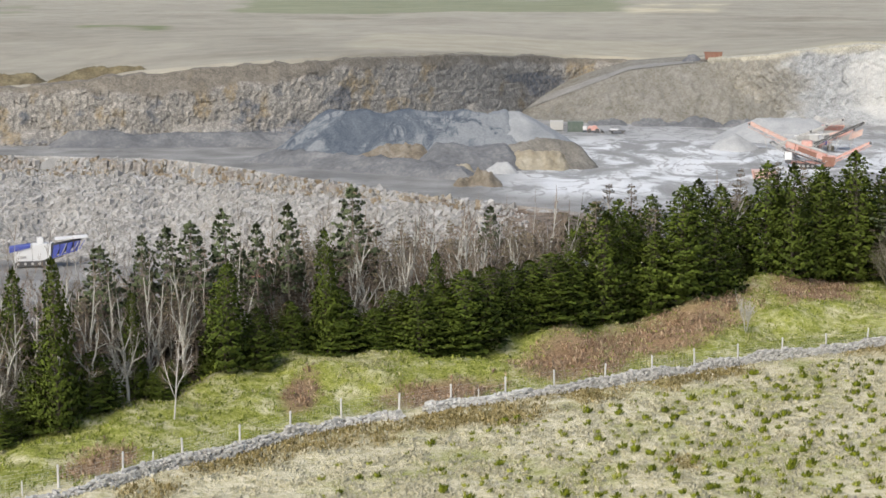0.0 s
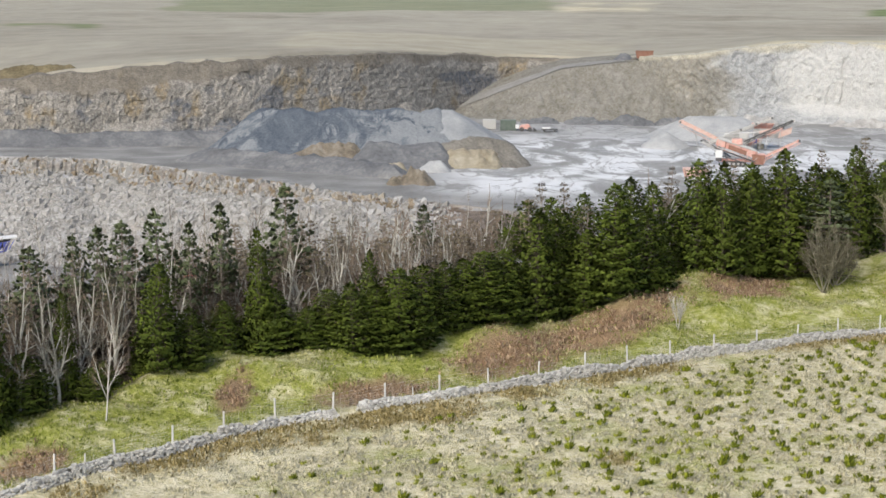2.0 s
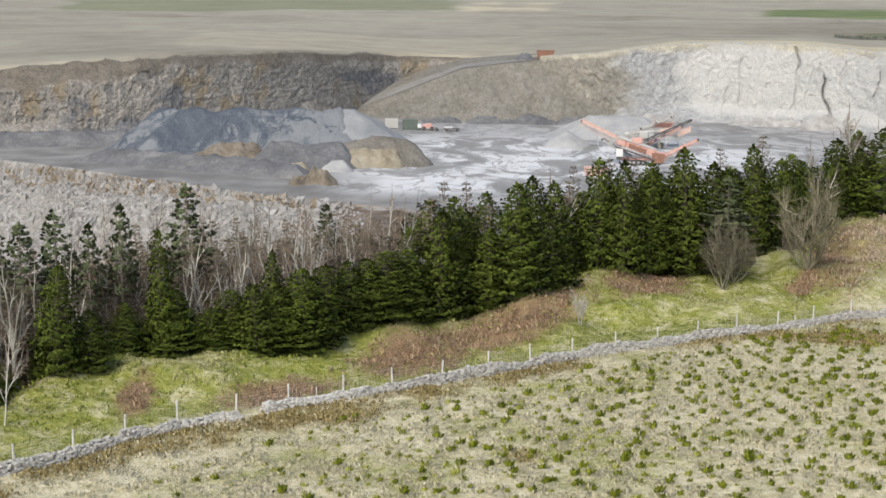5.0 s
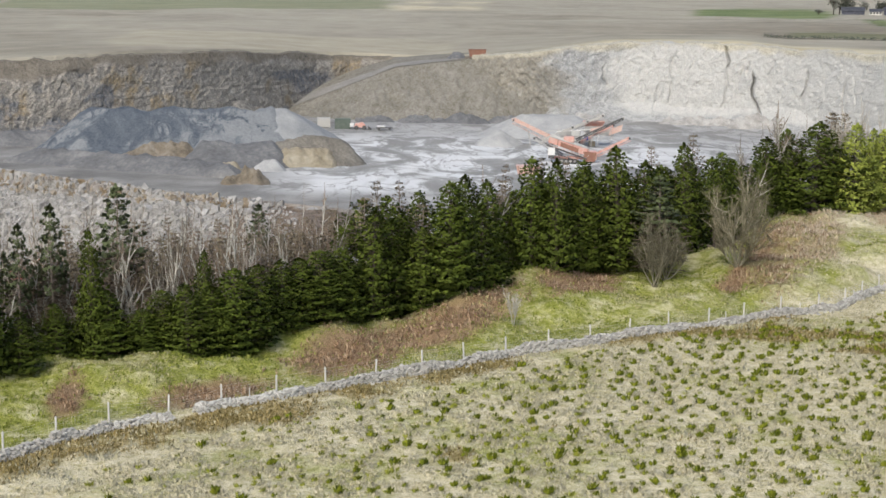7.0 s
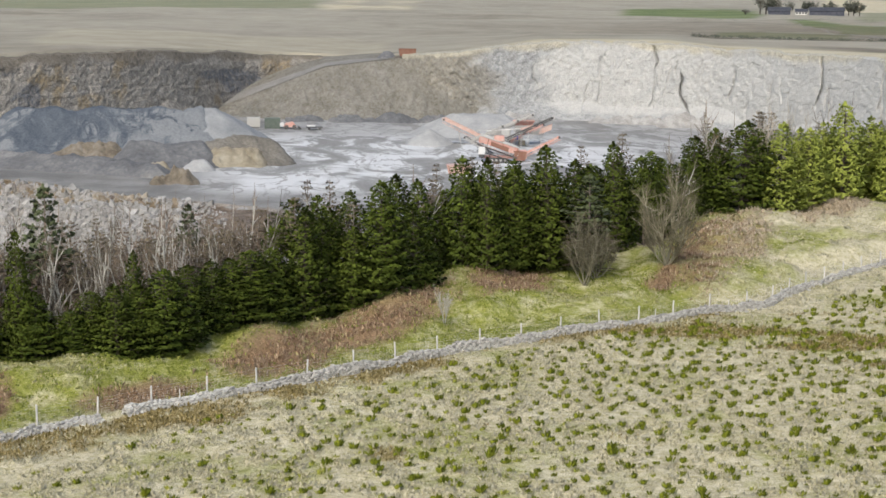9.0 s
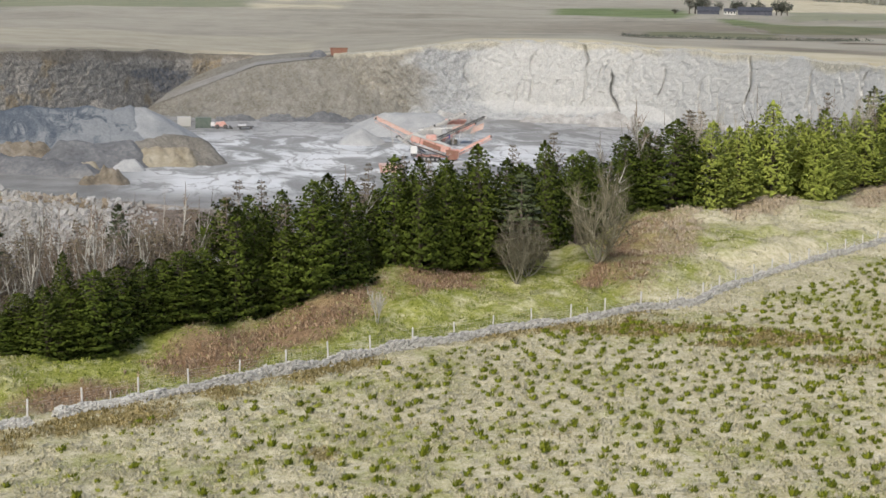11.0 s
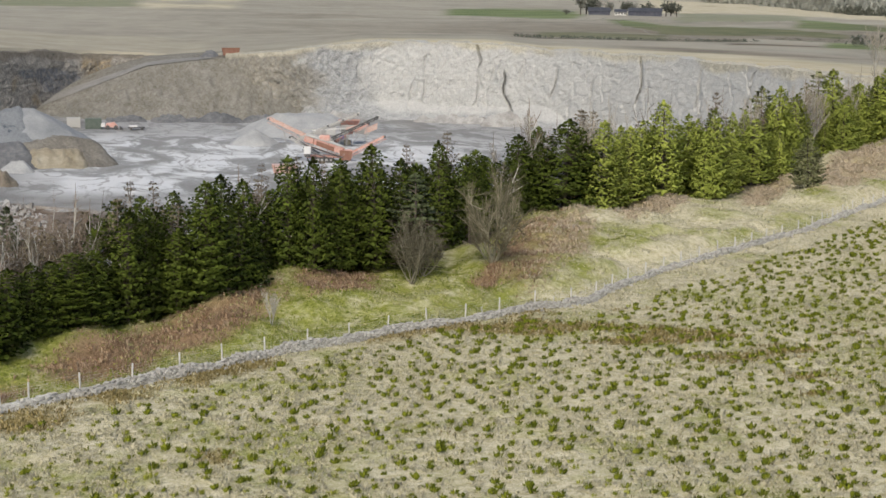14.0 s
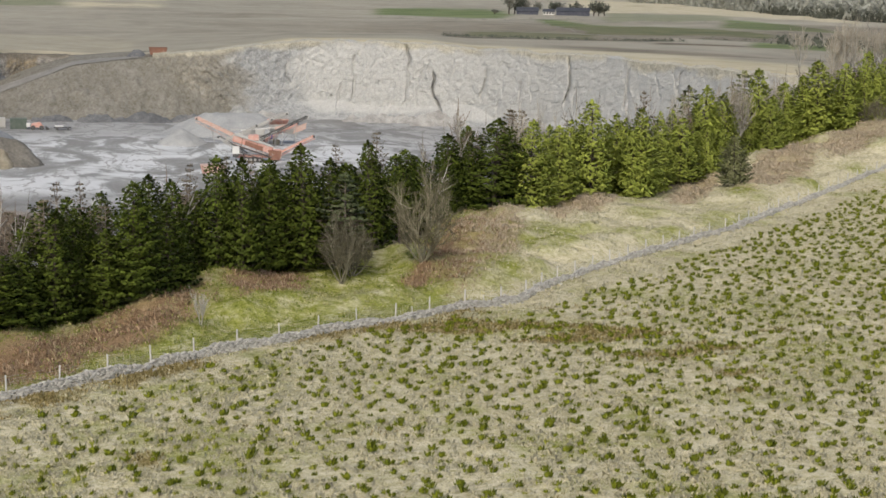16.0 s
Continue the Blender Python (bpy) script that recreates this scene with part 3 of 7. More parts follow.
def rock_face(name, a0, a1, material, label, relief, ledge, fresh, cracks=()):
    az = np.arange(a0, a1, 0.045)
    v = np.linspace(0, 1, 56)
    A, V = np.meshgrid(az, v, indexing="ij")
    foot, top = FLOOR - 1.0, rim_z(A) + 0.12 + 0.35 * fbm(A * 1.7, A * 0, 4, 78) - 0.6 * (1 - fresh) * sstep(-12, -10, A)
    along = A * 7.0
    z = foot + (top - foot) * V
    cap = np.interp(A, [-19, -12.5, -11, -6, -4.5, 4, 6, 40], [0.9, 0.86, 0.70, 0.72, 0.86, 0.84, 0.92, 0.93])
    # the soil on top of the rock lies back at a flatter angle
    lean = 4.0 * np.minimum(V, cap) ** 1.15 + 10.0 * np.clip(V - cap, 0, None) * (1 - fresh)
    # buttresses, jointed blocks and ledges
    gully = fbm(along / 11.0, V * 1.2, 3, 71)
    fine = fbm(along / 0.9, z / 1.0, 3, 73, 0.6)
    joint = blocky(along, z, 1.9, 2.1, 5) + 0.8 * blocky(along, z, 0.9, 1.1, 9)
    push = relief * (0.9 * gully + 0.35 * fine + 0.85 * joint) * sstep(0, 0.12, V) * (1 - 0.8 * sstep(cap - 0.04, cap + 0.04, V))
    # slanting strata where the old and the fresh face meet
    push = push + 0.45 * np.abs(fbm((along + 1.1 * z) / 1.6, z / 9.0, 3, 76)) * np.exp(-((A - 11.2) / 1.3) ** 2) * (1 - V ** 6)
    for at, lo, hi, slant, deep in cracks:
        wob = at + slant * (V - 0.5) + 0.10 * fbm(V * 5, 0 * V + at, 3, 79)
        push = push - 0.65 * deep * np.exp(-((A - wob) / 0.036) ** 2) * sstep(lo - 0.08, lo + 0.04, V) * (1 - sstep(hi - 0.04, hi + 0.08, V))
    scree = 4.5 * np.clip(0.17 + 0.12 * fbm(along / 9, 0 * V, 2, 77) - V, 0, None) / 0.17
    r = base_r(A) + lean + ledge * np.floor(V * 2.0) * 0.9 - push - scree
    r[:, -1] = base_r(A[:, -1]) + 9.0
    X, Y = polar(A, r)
    me = mesh_from(name, np.stack([X, Y, z], -1).reshape(-1, 3), grid_faces(len(az), len(v)), [material], False)
    n = fbm(along / 6.0, z / 4.0, 4, 85)
    bump = lambda at, wide: np.exp(-((A - at) / wide) ** 2)
    spot = lambda at, wide, h, tall: bump(at, wide) * np.exp(-((z - h) / tall) ** 2)
    if fresh:
        # greyer round a bearing of 13 degrees and along the foot
        slate = sstep(0.1, 0.9, n * 0.5 + 1.3 * bump(13.1, 1.3) + 0.8 * sstep(0.22, 0.08, V))
        ochre = sstep(0.15, 0.8, 0.6 * n - 0.35 + 1.9 * sstep(13.9, 10.4, A) + 0.25 * fbm((along + 1.1 * z) / 2.0, z / 8, 3, 89)) * sstep(14.4, 11.2, A) * 0.85
    else:
        slate = sstep(0.1, 0.5, n + 1.1 * spot(3.3, 0.75, 3.0, 5.0) + 0.7 * spot(-3.9, 1.2, 2.0, 3.5) + 0.45 * bump(-6.5, 2.0) + 0.5 * sstep(0.25, 0.1, V) - 0.5 * V - 0.30)
        ochre = sstep(0.1, 0.6, fbm(along / 4.0, z / 5.0, 4, 87) + 0.9 * bump(5.4, 1.2) + 0.9 * spot(2.1, 0.22, 2.0, 6.0) + 1.2 * spot(-7.7, 0.42, 4.6, 2.3) + 0.7 * spot(-8.9, 0.5, 0.5, 1.6) + 0.75 * sstep(-12.6, -13.8, A) - 0.42)
    set_attr(me, "soil", sstep(cap - 0.03, cap + 0.05, V + 0.07 * n))
    set_attr(me, "slate", slate)
    set_attr(me, "ochre", ochre)
    return tagged(new(name, me), label, "rock face", kind="structure")


crack_rng = random.Random(91)
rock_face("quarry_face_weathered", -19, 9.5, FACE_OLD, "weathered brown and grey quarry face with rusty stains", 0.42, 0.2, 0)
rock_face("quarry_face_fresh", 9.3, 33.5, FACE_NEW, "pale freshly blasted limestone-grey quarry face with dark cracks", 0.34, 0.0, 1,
          [(19.2, 0.12, 0.62, -0.5, 3.2), (18.3, 0.75, 0.95, -0.15, 2.2), (20.9, 0.4, 0.72, 0.2, 1.6), (23.9, 0.45, 0.93, 0.15, 2.6), (25.9, 0.5, 0.85, 0.8, 1.6), (22.2, 0.35, 0.6, 0.3, 1.2), (16.4, 0.3, 0.55, 0.2, 1.2), (27.6, 0.55, 0.9, 0.9, 1.5), (14.1, 0.5, 0.7, -0.3, 1.0)]
          + [(crack_rng.uniform(12.5, 29.0), lo, lo + crack_rng.uniform(0.12, 0.32), crack_rng.uniform(-0.5, 0.8), crack_rng.uniform(0.4, 1.0)) for lo in [crack_rng.uniform(0.15, 0.7) for _ in range(20)]])


def ramp_bank():
    """An earth bank that carries the haul road from the floor up to the rim."""
    az = np.arange(1.2, 13.0, 0.07)
    s = np.linspace(0, 1, 60)
    A, S = np.meshgrid(az, s, indexing="ij")
    knots = [1.2, 2.8, 6.6, 8.0, 9.2, 10.6, 13.0], [-6.6, -5.0, 5.9, 7.3, 8.2, 8.4, 7.0]
    crest = np.interp(A, *knots)
    foot_r = np.interp(A, [1.2, 3.3, 8, 10.1, 13.0], [414, 402, 392, 392, 406])
    crest_r = np.interp(A, [1.2, 6.5, 9, 10.6, 13.0], [422, 422, 419, 413, 416])
    up, over = np.clip(S / 0.7, 0, 1), np.clip((S - 0.7) / 0.3, 0, 1)
    gul = (0.7 * fbm(A * 1.2 + up * 0.8, up * 1.6, 3, 81) + np.interp(A, [7, 10], [0.35, 1.6]) * np.abs(fbm(A * 4.4 - up * 2.6, up * 0.7, 3, 84)) + 2.2 * up * 0.9) * np.sin(up * np.pi)
    R = foot_r + (crest_r - foot_r) * up + gul + over * 24
    Z = FLOOR - 0.6 + (crest - FLOOR + 0.6) * up ** 0.92 + 0.45 * fbm(A * 6, S * 12, 4, 82) * np.sin(up * np.pi) + np.interp(A, [4, 6.5, 9.2], [3.6, 1.6, 0.8]) * over
    X, Y = polar(A, R)
    me = mesh_from("ramp_bank", np.stack([X, Y, Z], -1).reshape(-1, 3), grid_faces(len(az), len(s)), [EARTH_BANK], True)
    tagged(new("ramp_bank", me), "grey-brown earth bank carrying the haul road", "bank", kind="structure")
    # the road along its crest, falling slightly towards the quarry
    az = np.arange(1.6, 8.9, 0.1)
    s = np.linspace(0, 1, 6)
    A, S = np.meshgrid(az, s, indexing="ij")
    R = np.interp(A, [1.2, 6.5, 9], [422, 422, 419]) + 0.4 + 8.0 * S
    Z = np.interp(A, *knots) + 0.12 + np.interp(A, [4, 6.5, 9.2], [3.6, 1.6, 0.8]) * (0.4 + 8.0 * S) / 24 + 0.05 * fbm(A * 8, S * 3, 2, 83)
    X, Y = polar(A, R)
    me = mesh_from("haul_road", np.stack([X, Y, Z], -1).reshape(-1, 3), grid_faces(len(az), len(s)), [ROAD_DUST], True)
    tagged(new("haul_road", me), "pale dusty haul road climbing the bank", "road", kind="structure")


ramp_bank()


def heap(name, az, r, length, depth, height, material, label, turn=0.0, ridge=0.5, skew=0.0, rough=0.35, seed=1, z=None, lumps=5.0, category="stockpile"):
    """A tipped heap: a ridge with slopes at the angle of repose, gullies and slumped lumps."""
    nu, nv = (96, 56) if length > 15 else (44, 28)
    U, V = np.meshgrid(np.linspace(-1, 1, nu), np.linspace(-1, 1, nv), indexing="ij")
    x, y = U * length / 2, V * depth / 2
    along = np.clip((np.abs(U - skew * (1 - np.abs(U))) - ridge) / (1 - ridge), 0, 1)
    d = np.sqrt(along ** 2 + np.abs(V) ** 2)
    h = np.clip(1 - d, 0, None)
    h = np.minimum(h * 1.15, 1 - 0.15 * np.exp(-h * 6)) if ridge > 0.1 else h * 0.96 + 0.04 * np.sqrt(h)
    n = fbm(x / lumps, y / lumps, 4, seed)
    gully = np.abs(fbm(x / 3.5, d * 0.6, 3, seed + 3))
    Z = height * h * (1 + rough * 0.28 * n - rough * 0.22 * gully * h) + (0.05 + 0.6 * rough) * fbm(x / 1.8, y / 1.8, 4, seed + 8) * (h > 0) + (0.06 + 0.3 * rough) * n * (h > 0) - 0.4 * (h <= 0.001)
    x = x + 0.04 * length * fbm(V * 2, U, 2, seed + 5)
    cx, cy = polar(az, r)
    z0 = land_at(az, r) if z is None else z
    c, s = math.cos(radians(turn - az)), math.sin(radians(turn - az))
    me = mesh_from(name, np.stack([x, y, Z], -1).reshape(-1, 3), grid_faces(nu, nv), [material], True)
    set_attr(me, "pale", sstep(-0.4, 0.75, U))
    ob = new(name, me)
    ob.matrix_world = Matrix.Translation((float(cx), float(cy), z0 - 0.05)) @ Matrix.Rotation(radians(turn - az), 4, "Z")
    return tagged(ob, label, category, "stone stockpiles")


heap("stockpile", -0.95, 321, 56, 30, 8.6, HEAP_BLUE, "long heap of blue-grey crushed stone with paler streaks", ridge=0.62, seed=91, rough=0.2)
heap("stockpile", 2.66, 321, 27, 27, 9.0, HEAP_SLOPE, "pale grey heap of stone dust", ridge=0.06, seed=97, rough=0.06)
heap("spoil_mound", -11.3, 367, 32, 12, 3.3, MOUND, "dark brown grassy mound on the quarry rim", ridge=0.4, seed=141, z=6.4, category="mound")
heap("spoil_mound", -15.0, 371, 16, 12, 2.4, MOUND, "dark grassy mound on the quarry rim", ridge=0.5, seed=143, z=5.6, category="mound")
heap("spoil_mound", 8.8, 427, 6, 6, 1.6, HEAP_GREY, "dark grey mound beside the haul road", ridge=0.3, seed=145, z=8.2, category="mound")
heap("spoil_heap", 3.55, 300, 20, 15, 4.6, HEAP_BROWN, "brown-grey heap of overburden on the quarry floor", ridge=0.55, seed=99)
heap("spoil_heap", 3.45, 295.0, 12.0, 9, 2.9, HEAP_SAND, "dug-into buff sand face of a spoil heap", ridge=0.62, seed=101, rough=0.5, lumps=1.8)
heap("bund", -2.8, 292, 52, 10, 2.5, HEAP_GREY, "low grey bund in front of the stockpile", turn=-40, ridge=0.85, seed=103, rough=0.28, lumps=3.0)
heap("bund", -9.2, 341, 58, 9, 3.0, HEAP_GREY, "dark grey scree bund along the foot of the old face", turn=-6, ridge=0.8, seed=113, rough=0.3)
heap("bund", 1.0, 297, 22, 16, 4.2, HEAP_GREY, "grey bund in front of the stockpile", ridge=0.6, seed=104, rough=0.18)
heap("spoil_heap", -1.75, 305, 17, 10, 3.6, HEAP_RUSTY, "small rusty brown spoil heap", ridge=0.35, skew=0.3, seed=105, rough=0.5, lumps=3.0)
heap("spoil_heap", 1.3, 266.5, 8.5, 6, 1.9, HEAP_RUSTY, "small heap of dark and buff soil", ridge=0.35, seed=107, rough=0.8, lumps=1.6)
heap("spoil_heap", 0.75, 279, 6, 5, 2.2, HEAP_SAND, "small buff sand heap at the end of a bund", ridge=0.3, seed=108, rough=0.5, lumps=2.0)
heap("stockpile", 2.1, 287, 6.5, 5, 2.0, HEAP_PALE, "small white heap of stone dust", ridge=0.2, seed=110, rough=0.1)
heap("stockpile", 10.3, 336, 11, 10, 3.2, HEAP_PALE, "white cone of crushed stone below a conveyor", ridge=0.05, seed=109, rough=0.15)
heap("stockpile", 12.1, 362, 31, 24, 4.4, HEAP_PALE, "broad white heap of crushed stone", ridge=0.3, seed=111, rough=0.15)
for k, (a, rr, l, h) in enumerate(((7.6, 392, 12, 1.9), (9.1, 390, 13, 2.3), (5.9, 394, 10, 1.5), (10.6, 391, 10, 1.8), (13.2, 396, 14, 1.8), (19.4, 390, 15, 3.0), (17.4, 396, 20, 1.6))):
    heap("stone_heap", a, rr, l, 7, h, HEAP_GREY if k < 4 else RUBBLE_ROCK, "low heap of dark crushed stone at the foot of the bank" if k < 4 else "grey heap at the foot of the rock face", ridge=0.2 + 0.08 * k, seed=120 + k, rough=0.7, lumps=2.5)


def slope_z(A, S):
    """Height of the rubble slope, from its foot (0) to the bench (1)."""
    X, Y = polar(A, bench_r(A) - 39 + 40 * S)
    wob = 3.0 * fbm(A * 0.8, 0 * S, 3, 131)
    low = np.interp(A, [-3.0, 3.5], [LOWER, FLOOR])
    scarp = np.interp(A, [-5.0, -1.0], [0.17, 0.08])
    up = (1 - scarp) * sstep(0.02, 0.90, S + wob * 0.02) + scarp * sstep(0.915, 0.965, S + wob * 0.008)
    rough = 0.55 * fbm(X / 6, Y / 6, 3, 133) + 0.28 * np.abs(fbm(X / 1.6, Y / 1.6, 2, 134))
    return low - 0.4 + (FLOOR - low + 0.35) * up + rough * np.sin(np.pi * np.clip(S, 0, 1)) ** 0.4


def rubble_slope():
    """Blasted rock that runs from the bench down to the lower floor."""
    az = np.arange(-18, 5.5, 0.09)
    s = np.linspace(0, 1, 70)
    A, S = np.meshgrid(az, s, indexing="ij")
    R = bench_r(A) - 39 + 40 * S
    Z = np.where(S > 0.985, FLOOR + 0.25, slope_z(A, S))
    R = np.where((S > 0.80) * (S < 0.96), R + 0.9 * fbm(A * 9, Z / 2, 4, 135), R)
    X, Y = polar(A, R)
    me = mesh_from("rubble_slope", np.stack([X, Y, Z], -1).reshape(-1, 3), grid_faces(len(az), len(s)), [RUBBLE], False)
    set_attr(me, "earth", sstep(-2.5, 1.0, A + 1.2 * fbm(X / 5, Y / 5, 4, 136)) * (1 - 0.6 * sstep(0.9, 1.0, S)) + 0.55 * sstep(-0.1, 0.35, fbm(X / 4, Y / 4 + Z, 4, 138)) * sstep(0.86, 0.93, S) * (1 - sstep(0.97, 0.99, S)))
    tagged(new("rubble_slope", me), "pale slope of blasted rubble below the bench", "rubble", kind="structure")


rubble_slope()


# ---- trees ----
def tube(path, radii, sides, verts, faces):
    """Adds a tapered tube along path to verts and faces."""
    base = len(verts)
    n = len(path)
    for i, (p, rad) in enumerate(zip(path, radii)):
        t = (path[min(i + 1, n - 1)] - path[max(i - 1, 0)]).normalized()
        a = t.orthogonal().normalized()
        b = t.cross(a)
        for k in range(sides):
            w = 2 * math.pi * k / sides
            verts.append(p + rad * (math.cos(w) * a + math.sin(w) * b))
    for i in range(n - 1):
        for k in range(sides):
            k2 = (k + 1) % sides
            faces.append((base + i * sides + k, base + i * sides + k2, base + (i + 1) * sides + k2, base + (i + 1) * sides + k))


def conifer(kind, seed, needles, full=1.0):
    """A conifer 10 m high: tapered trunk, whorls of limbs, and a crown of needle clumps along each limb."""
    rng = random.Random(seed)
    tv, tf = [], []
    sway = (rng.uniform(-0.05, 0.05), rng.uniform(-0.05, 0.05))
    bend = [Vector((sway[0] * i + rng.uniform(-0.04, 0.04), sway[1] * i + rng.uniform(-0.04, 0.04), 10.0 * i / 8)) for i in range(9)]
    tube(bend, [0.15 * (1 - 0.95 * i / 8) + 0.008 for i in range(9)], 6, tv, tf)
    cv, cf, cn, dv, df = [], [], [], [], []
    dense = kind in ("pine", "low", "mid")
    half = {"mid": 2.1, "pine": 2.3, "low": 2.45, "spruce": 1.9, "back": 1.5}[kind]
    lowest = {"mid": 0.36, "pine": 0.0, "low": 0.0, "spruce": 0.42, "back": 0.48}[kind]
    lobe = [rng.uniform(0, 6.28), rng.uniform(0, 6.28)]

    def clump(p, out, size, n, lift):
        for _ in range(n):
            d = (out * rng.uniform(0.1, 1.0) + Vector((rng.uniform(-0.7, 0.7), rng.uniform(-0.7, 0.7), rng.uniform(-0.2, lift)))).normalized()
            w = d.orthogonal().normalized()
            w.rotate(Matrix.Rotation(rng.uniform(0, 6.28), 3, d))
            i, q, wid = len(cv), p + d * 0.02, size * 0.34
            soft = (d * 0.3 + out * 0.45 + Vector((p.x, p.y, 0)).normalized() * 0.55 + Vector((0, 0, 0.45))).normalized()
            ring = (i, i + 1, i + 2, i + 3) if d.cross(w).dot(soft) > 0 else (i + 3, i + 2, i + 1, i)
            cv.extend((q - w * wid * 0.5, q + d * size * 0.55 - w * wid, q + d * size, q + d * size * 0.5 + w * wid))
            cf.append(ring)
            cn.extend((soft, soft, soft, soft))

    z = lowest * 10 + 0.25
    while z < 9.75:
        f = (z / 10 - lowest) / (1 - lowest)
        if dense:
            prof = (1 - f ** 1.25) ** 0.74 * (0.84 + 0.16 * min(1, f * 5))
            count = 9 if f < 0.5 else 8 if f < 0.85 else 6
        else:
            prof = (1 - f) ** 0.75 * (0.7 + 0.3 * min(1, f * 4))
            count = 5
        turn = rng.uniform(0, 6.28)
        centre = bend[min(7, int(z / 10 * 8))].lerp(bend[min(8, int(z / 10 * 8) + 1)], (z / 10 * 8) % 1)
        for b in range(count):
            if rng.random() > full * (0.93 if dense else 1.0):
                continue
            phi = turn + 6.283 * b / count + rng.uniform(-0.3, 0.3)
            lean = 1 + 0.12 * math.sin(2 * phi + lobe[0] + z * 0.5) + 0.08 * math.sin(3 * phi + lobe[1])
            length = max(0.14, half * prof * lean * rng.choice((rng.uniform(0.62, 0.95), rng.uniform(0.88, 1.15))))
            whorl = centre
            centre = whorl + Vector((0, 0, rng.uniform(-0.32, 0.26) * (1 - f)))
            rise = {"mid": 0.3, "pine": 0.3, "low": 0.3, "spruce": -0.12, "back": 0.1}[kind] + 0.55 * f + rng.uniform(-0.1, 0.1)
            out = Vector((math.cos(phi), math.sin(phi), 0))
            midp = centre + out * length * 0.6 + Vector((0, 0, rise * length * 0.3))
            tip = centre + out * length + Vector((0, 0, rise * length * 0.7 + 0.2 * length))
            tube([centre, tip], [0.018 + 0.012 * length, 0.006], 3, tv, tf)
            cross = Vector((-out.y, out.x, 0))
            small = 1 - 0.35 * f
            shoots = max(3, int(length / (0.185 if dense else 0.26)))
            for c in range(shoots):
                # sprays to both sides of the limb, its tip turned up
                u = 1 - (0.74 if dense else 0.85) * c / shoots
                p = centre.lerp(midp, u / 0.6) if u < 0.6 else midp.lerp(tip, (u - 0.6) / 0.4)
                side = (c % 2 * 2 - 1) if c else 0
                wide = side * rng.uniform(0.25, 1.0) * 0.50 * min(1.6, length) * (1.25 - 0.85 * u)
                p = p + cross * wide + Vector((0, 0, rng.uniform(-0.05, 0.05) + 0.06 * abs(wide)))
                way = (out + cross * side * 0.55).normalized()
                size = rng.uniform(0.24, 0.36) if dense else rng.uniform(0.30, 0.44) if kind == "spruce" else rng.uniform(0.20, 0.32)
                clump(p, way, size * small, {"back": 3}.get(kind, 6), 0.5)
            centre = whorl
        z += rng.uniform(0.44, 0.58) * (1 - 0.3 * f) if dense else rng.uniform(0.42, 0.56)
    if kind != "back":
        clump(bend[-1] - Vector((0, 0, 0.4)), Vector((0, 0, 0.6)), 0.42, 9, 1.6)
        clump(bend[-1] - Vector((0, 0, 0.12)), Vector((0, 0, 1.2)), 0.32, 5, 2.0)
    if not dense:
        # dead lower branches with browned twigs
        z = 0.7
        while z < lowest * 10 + 1.6:
            for b in range(rng.randint(4, 6)):
                phi = rng.uniform(0, 6.28)
                out = Vector((math.cos(phi), math.sin(phi), rng.uniform(-0.25, 0.25)))
                c = Vector((bend[int(z / 10 * 8)].x, bend[int(z / 10 * 8)].y, z))
                length = half * rng.uniform(0.5, 1.05) * (0.75 + 0.3 * z / 5)
                tip = c + out * length
                tube([c, tip], [0.018, 0.006], 3, dv, df)
                for _ in range(int(9 + z * 1.5)):
                    e0 = c.lerp(tip, rng.uniform(0.2, 1))
                    ev = (out + Vector((rng.uniform(-0.9, 0.9), rng.uniform(-0.9, 0.9), rng.uniform(-0.7, 0.5)))).normalized()
                    w = ev.orthogonal().normalized() * rng.uniform(0.02, 0.055)
                    i = len(dv)
                    dv.extend((e0 - w, e0 + w, e0 + ev * rng.uniform(0.25, 0.6)))
                    df.append((i, i + 1, i + 2))
            z += rng.uniform(0.28, 0.42)
    crown = mesh_from("crown", cv, cf, [needles], True)
    crown.normals_split_custom_set_from_vertices([tuple(v) for v in cn])
    out = [mesh_from("trunk", tv, tf, [BARK_DARK if dense else BARK_BROWN], True), crown]
    if df:
        out.append(mesh_from("dead_wood", dv, df, [DEAD_WOOD], False))
    return out


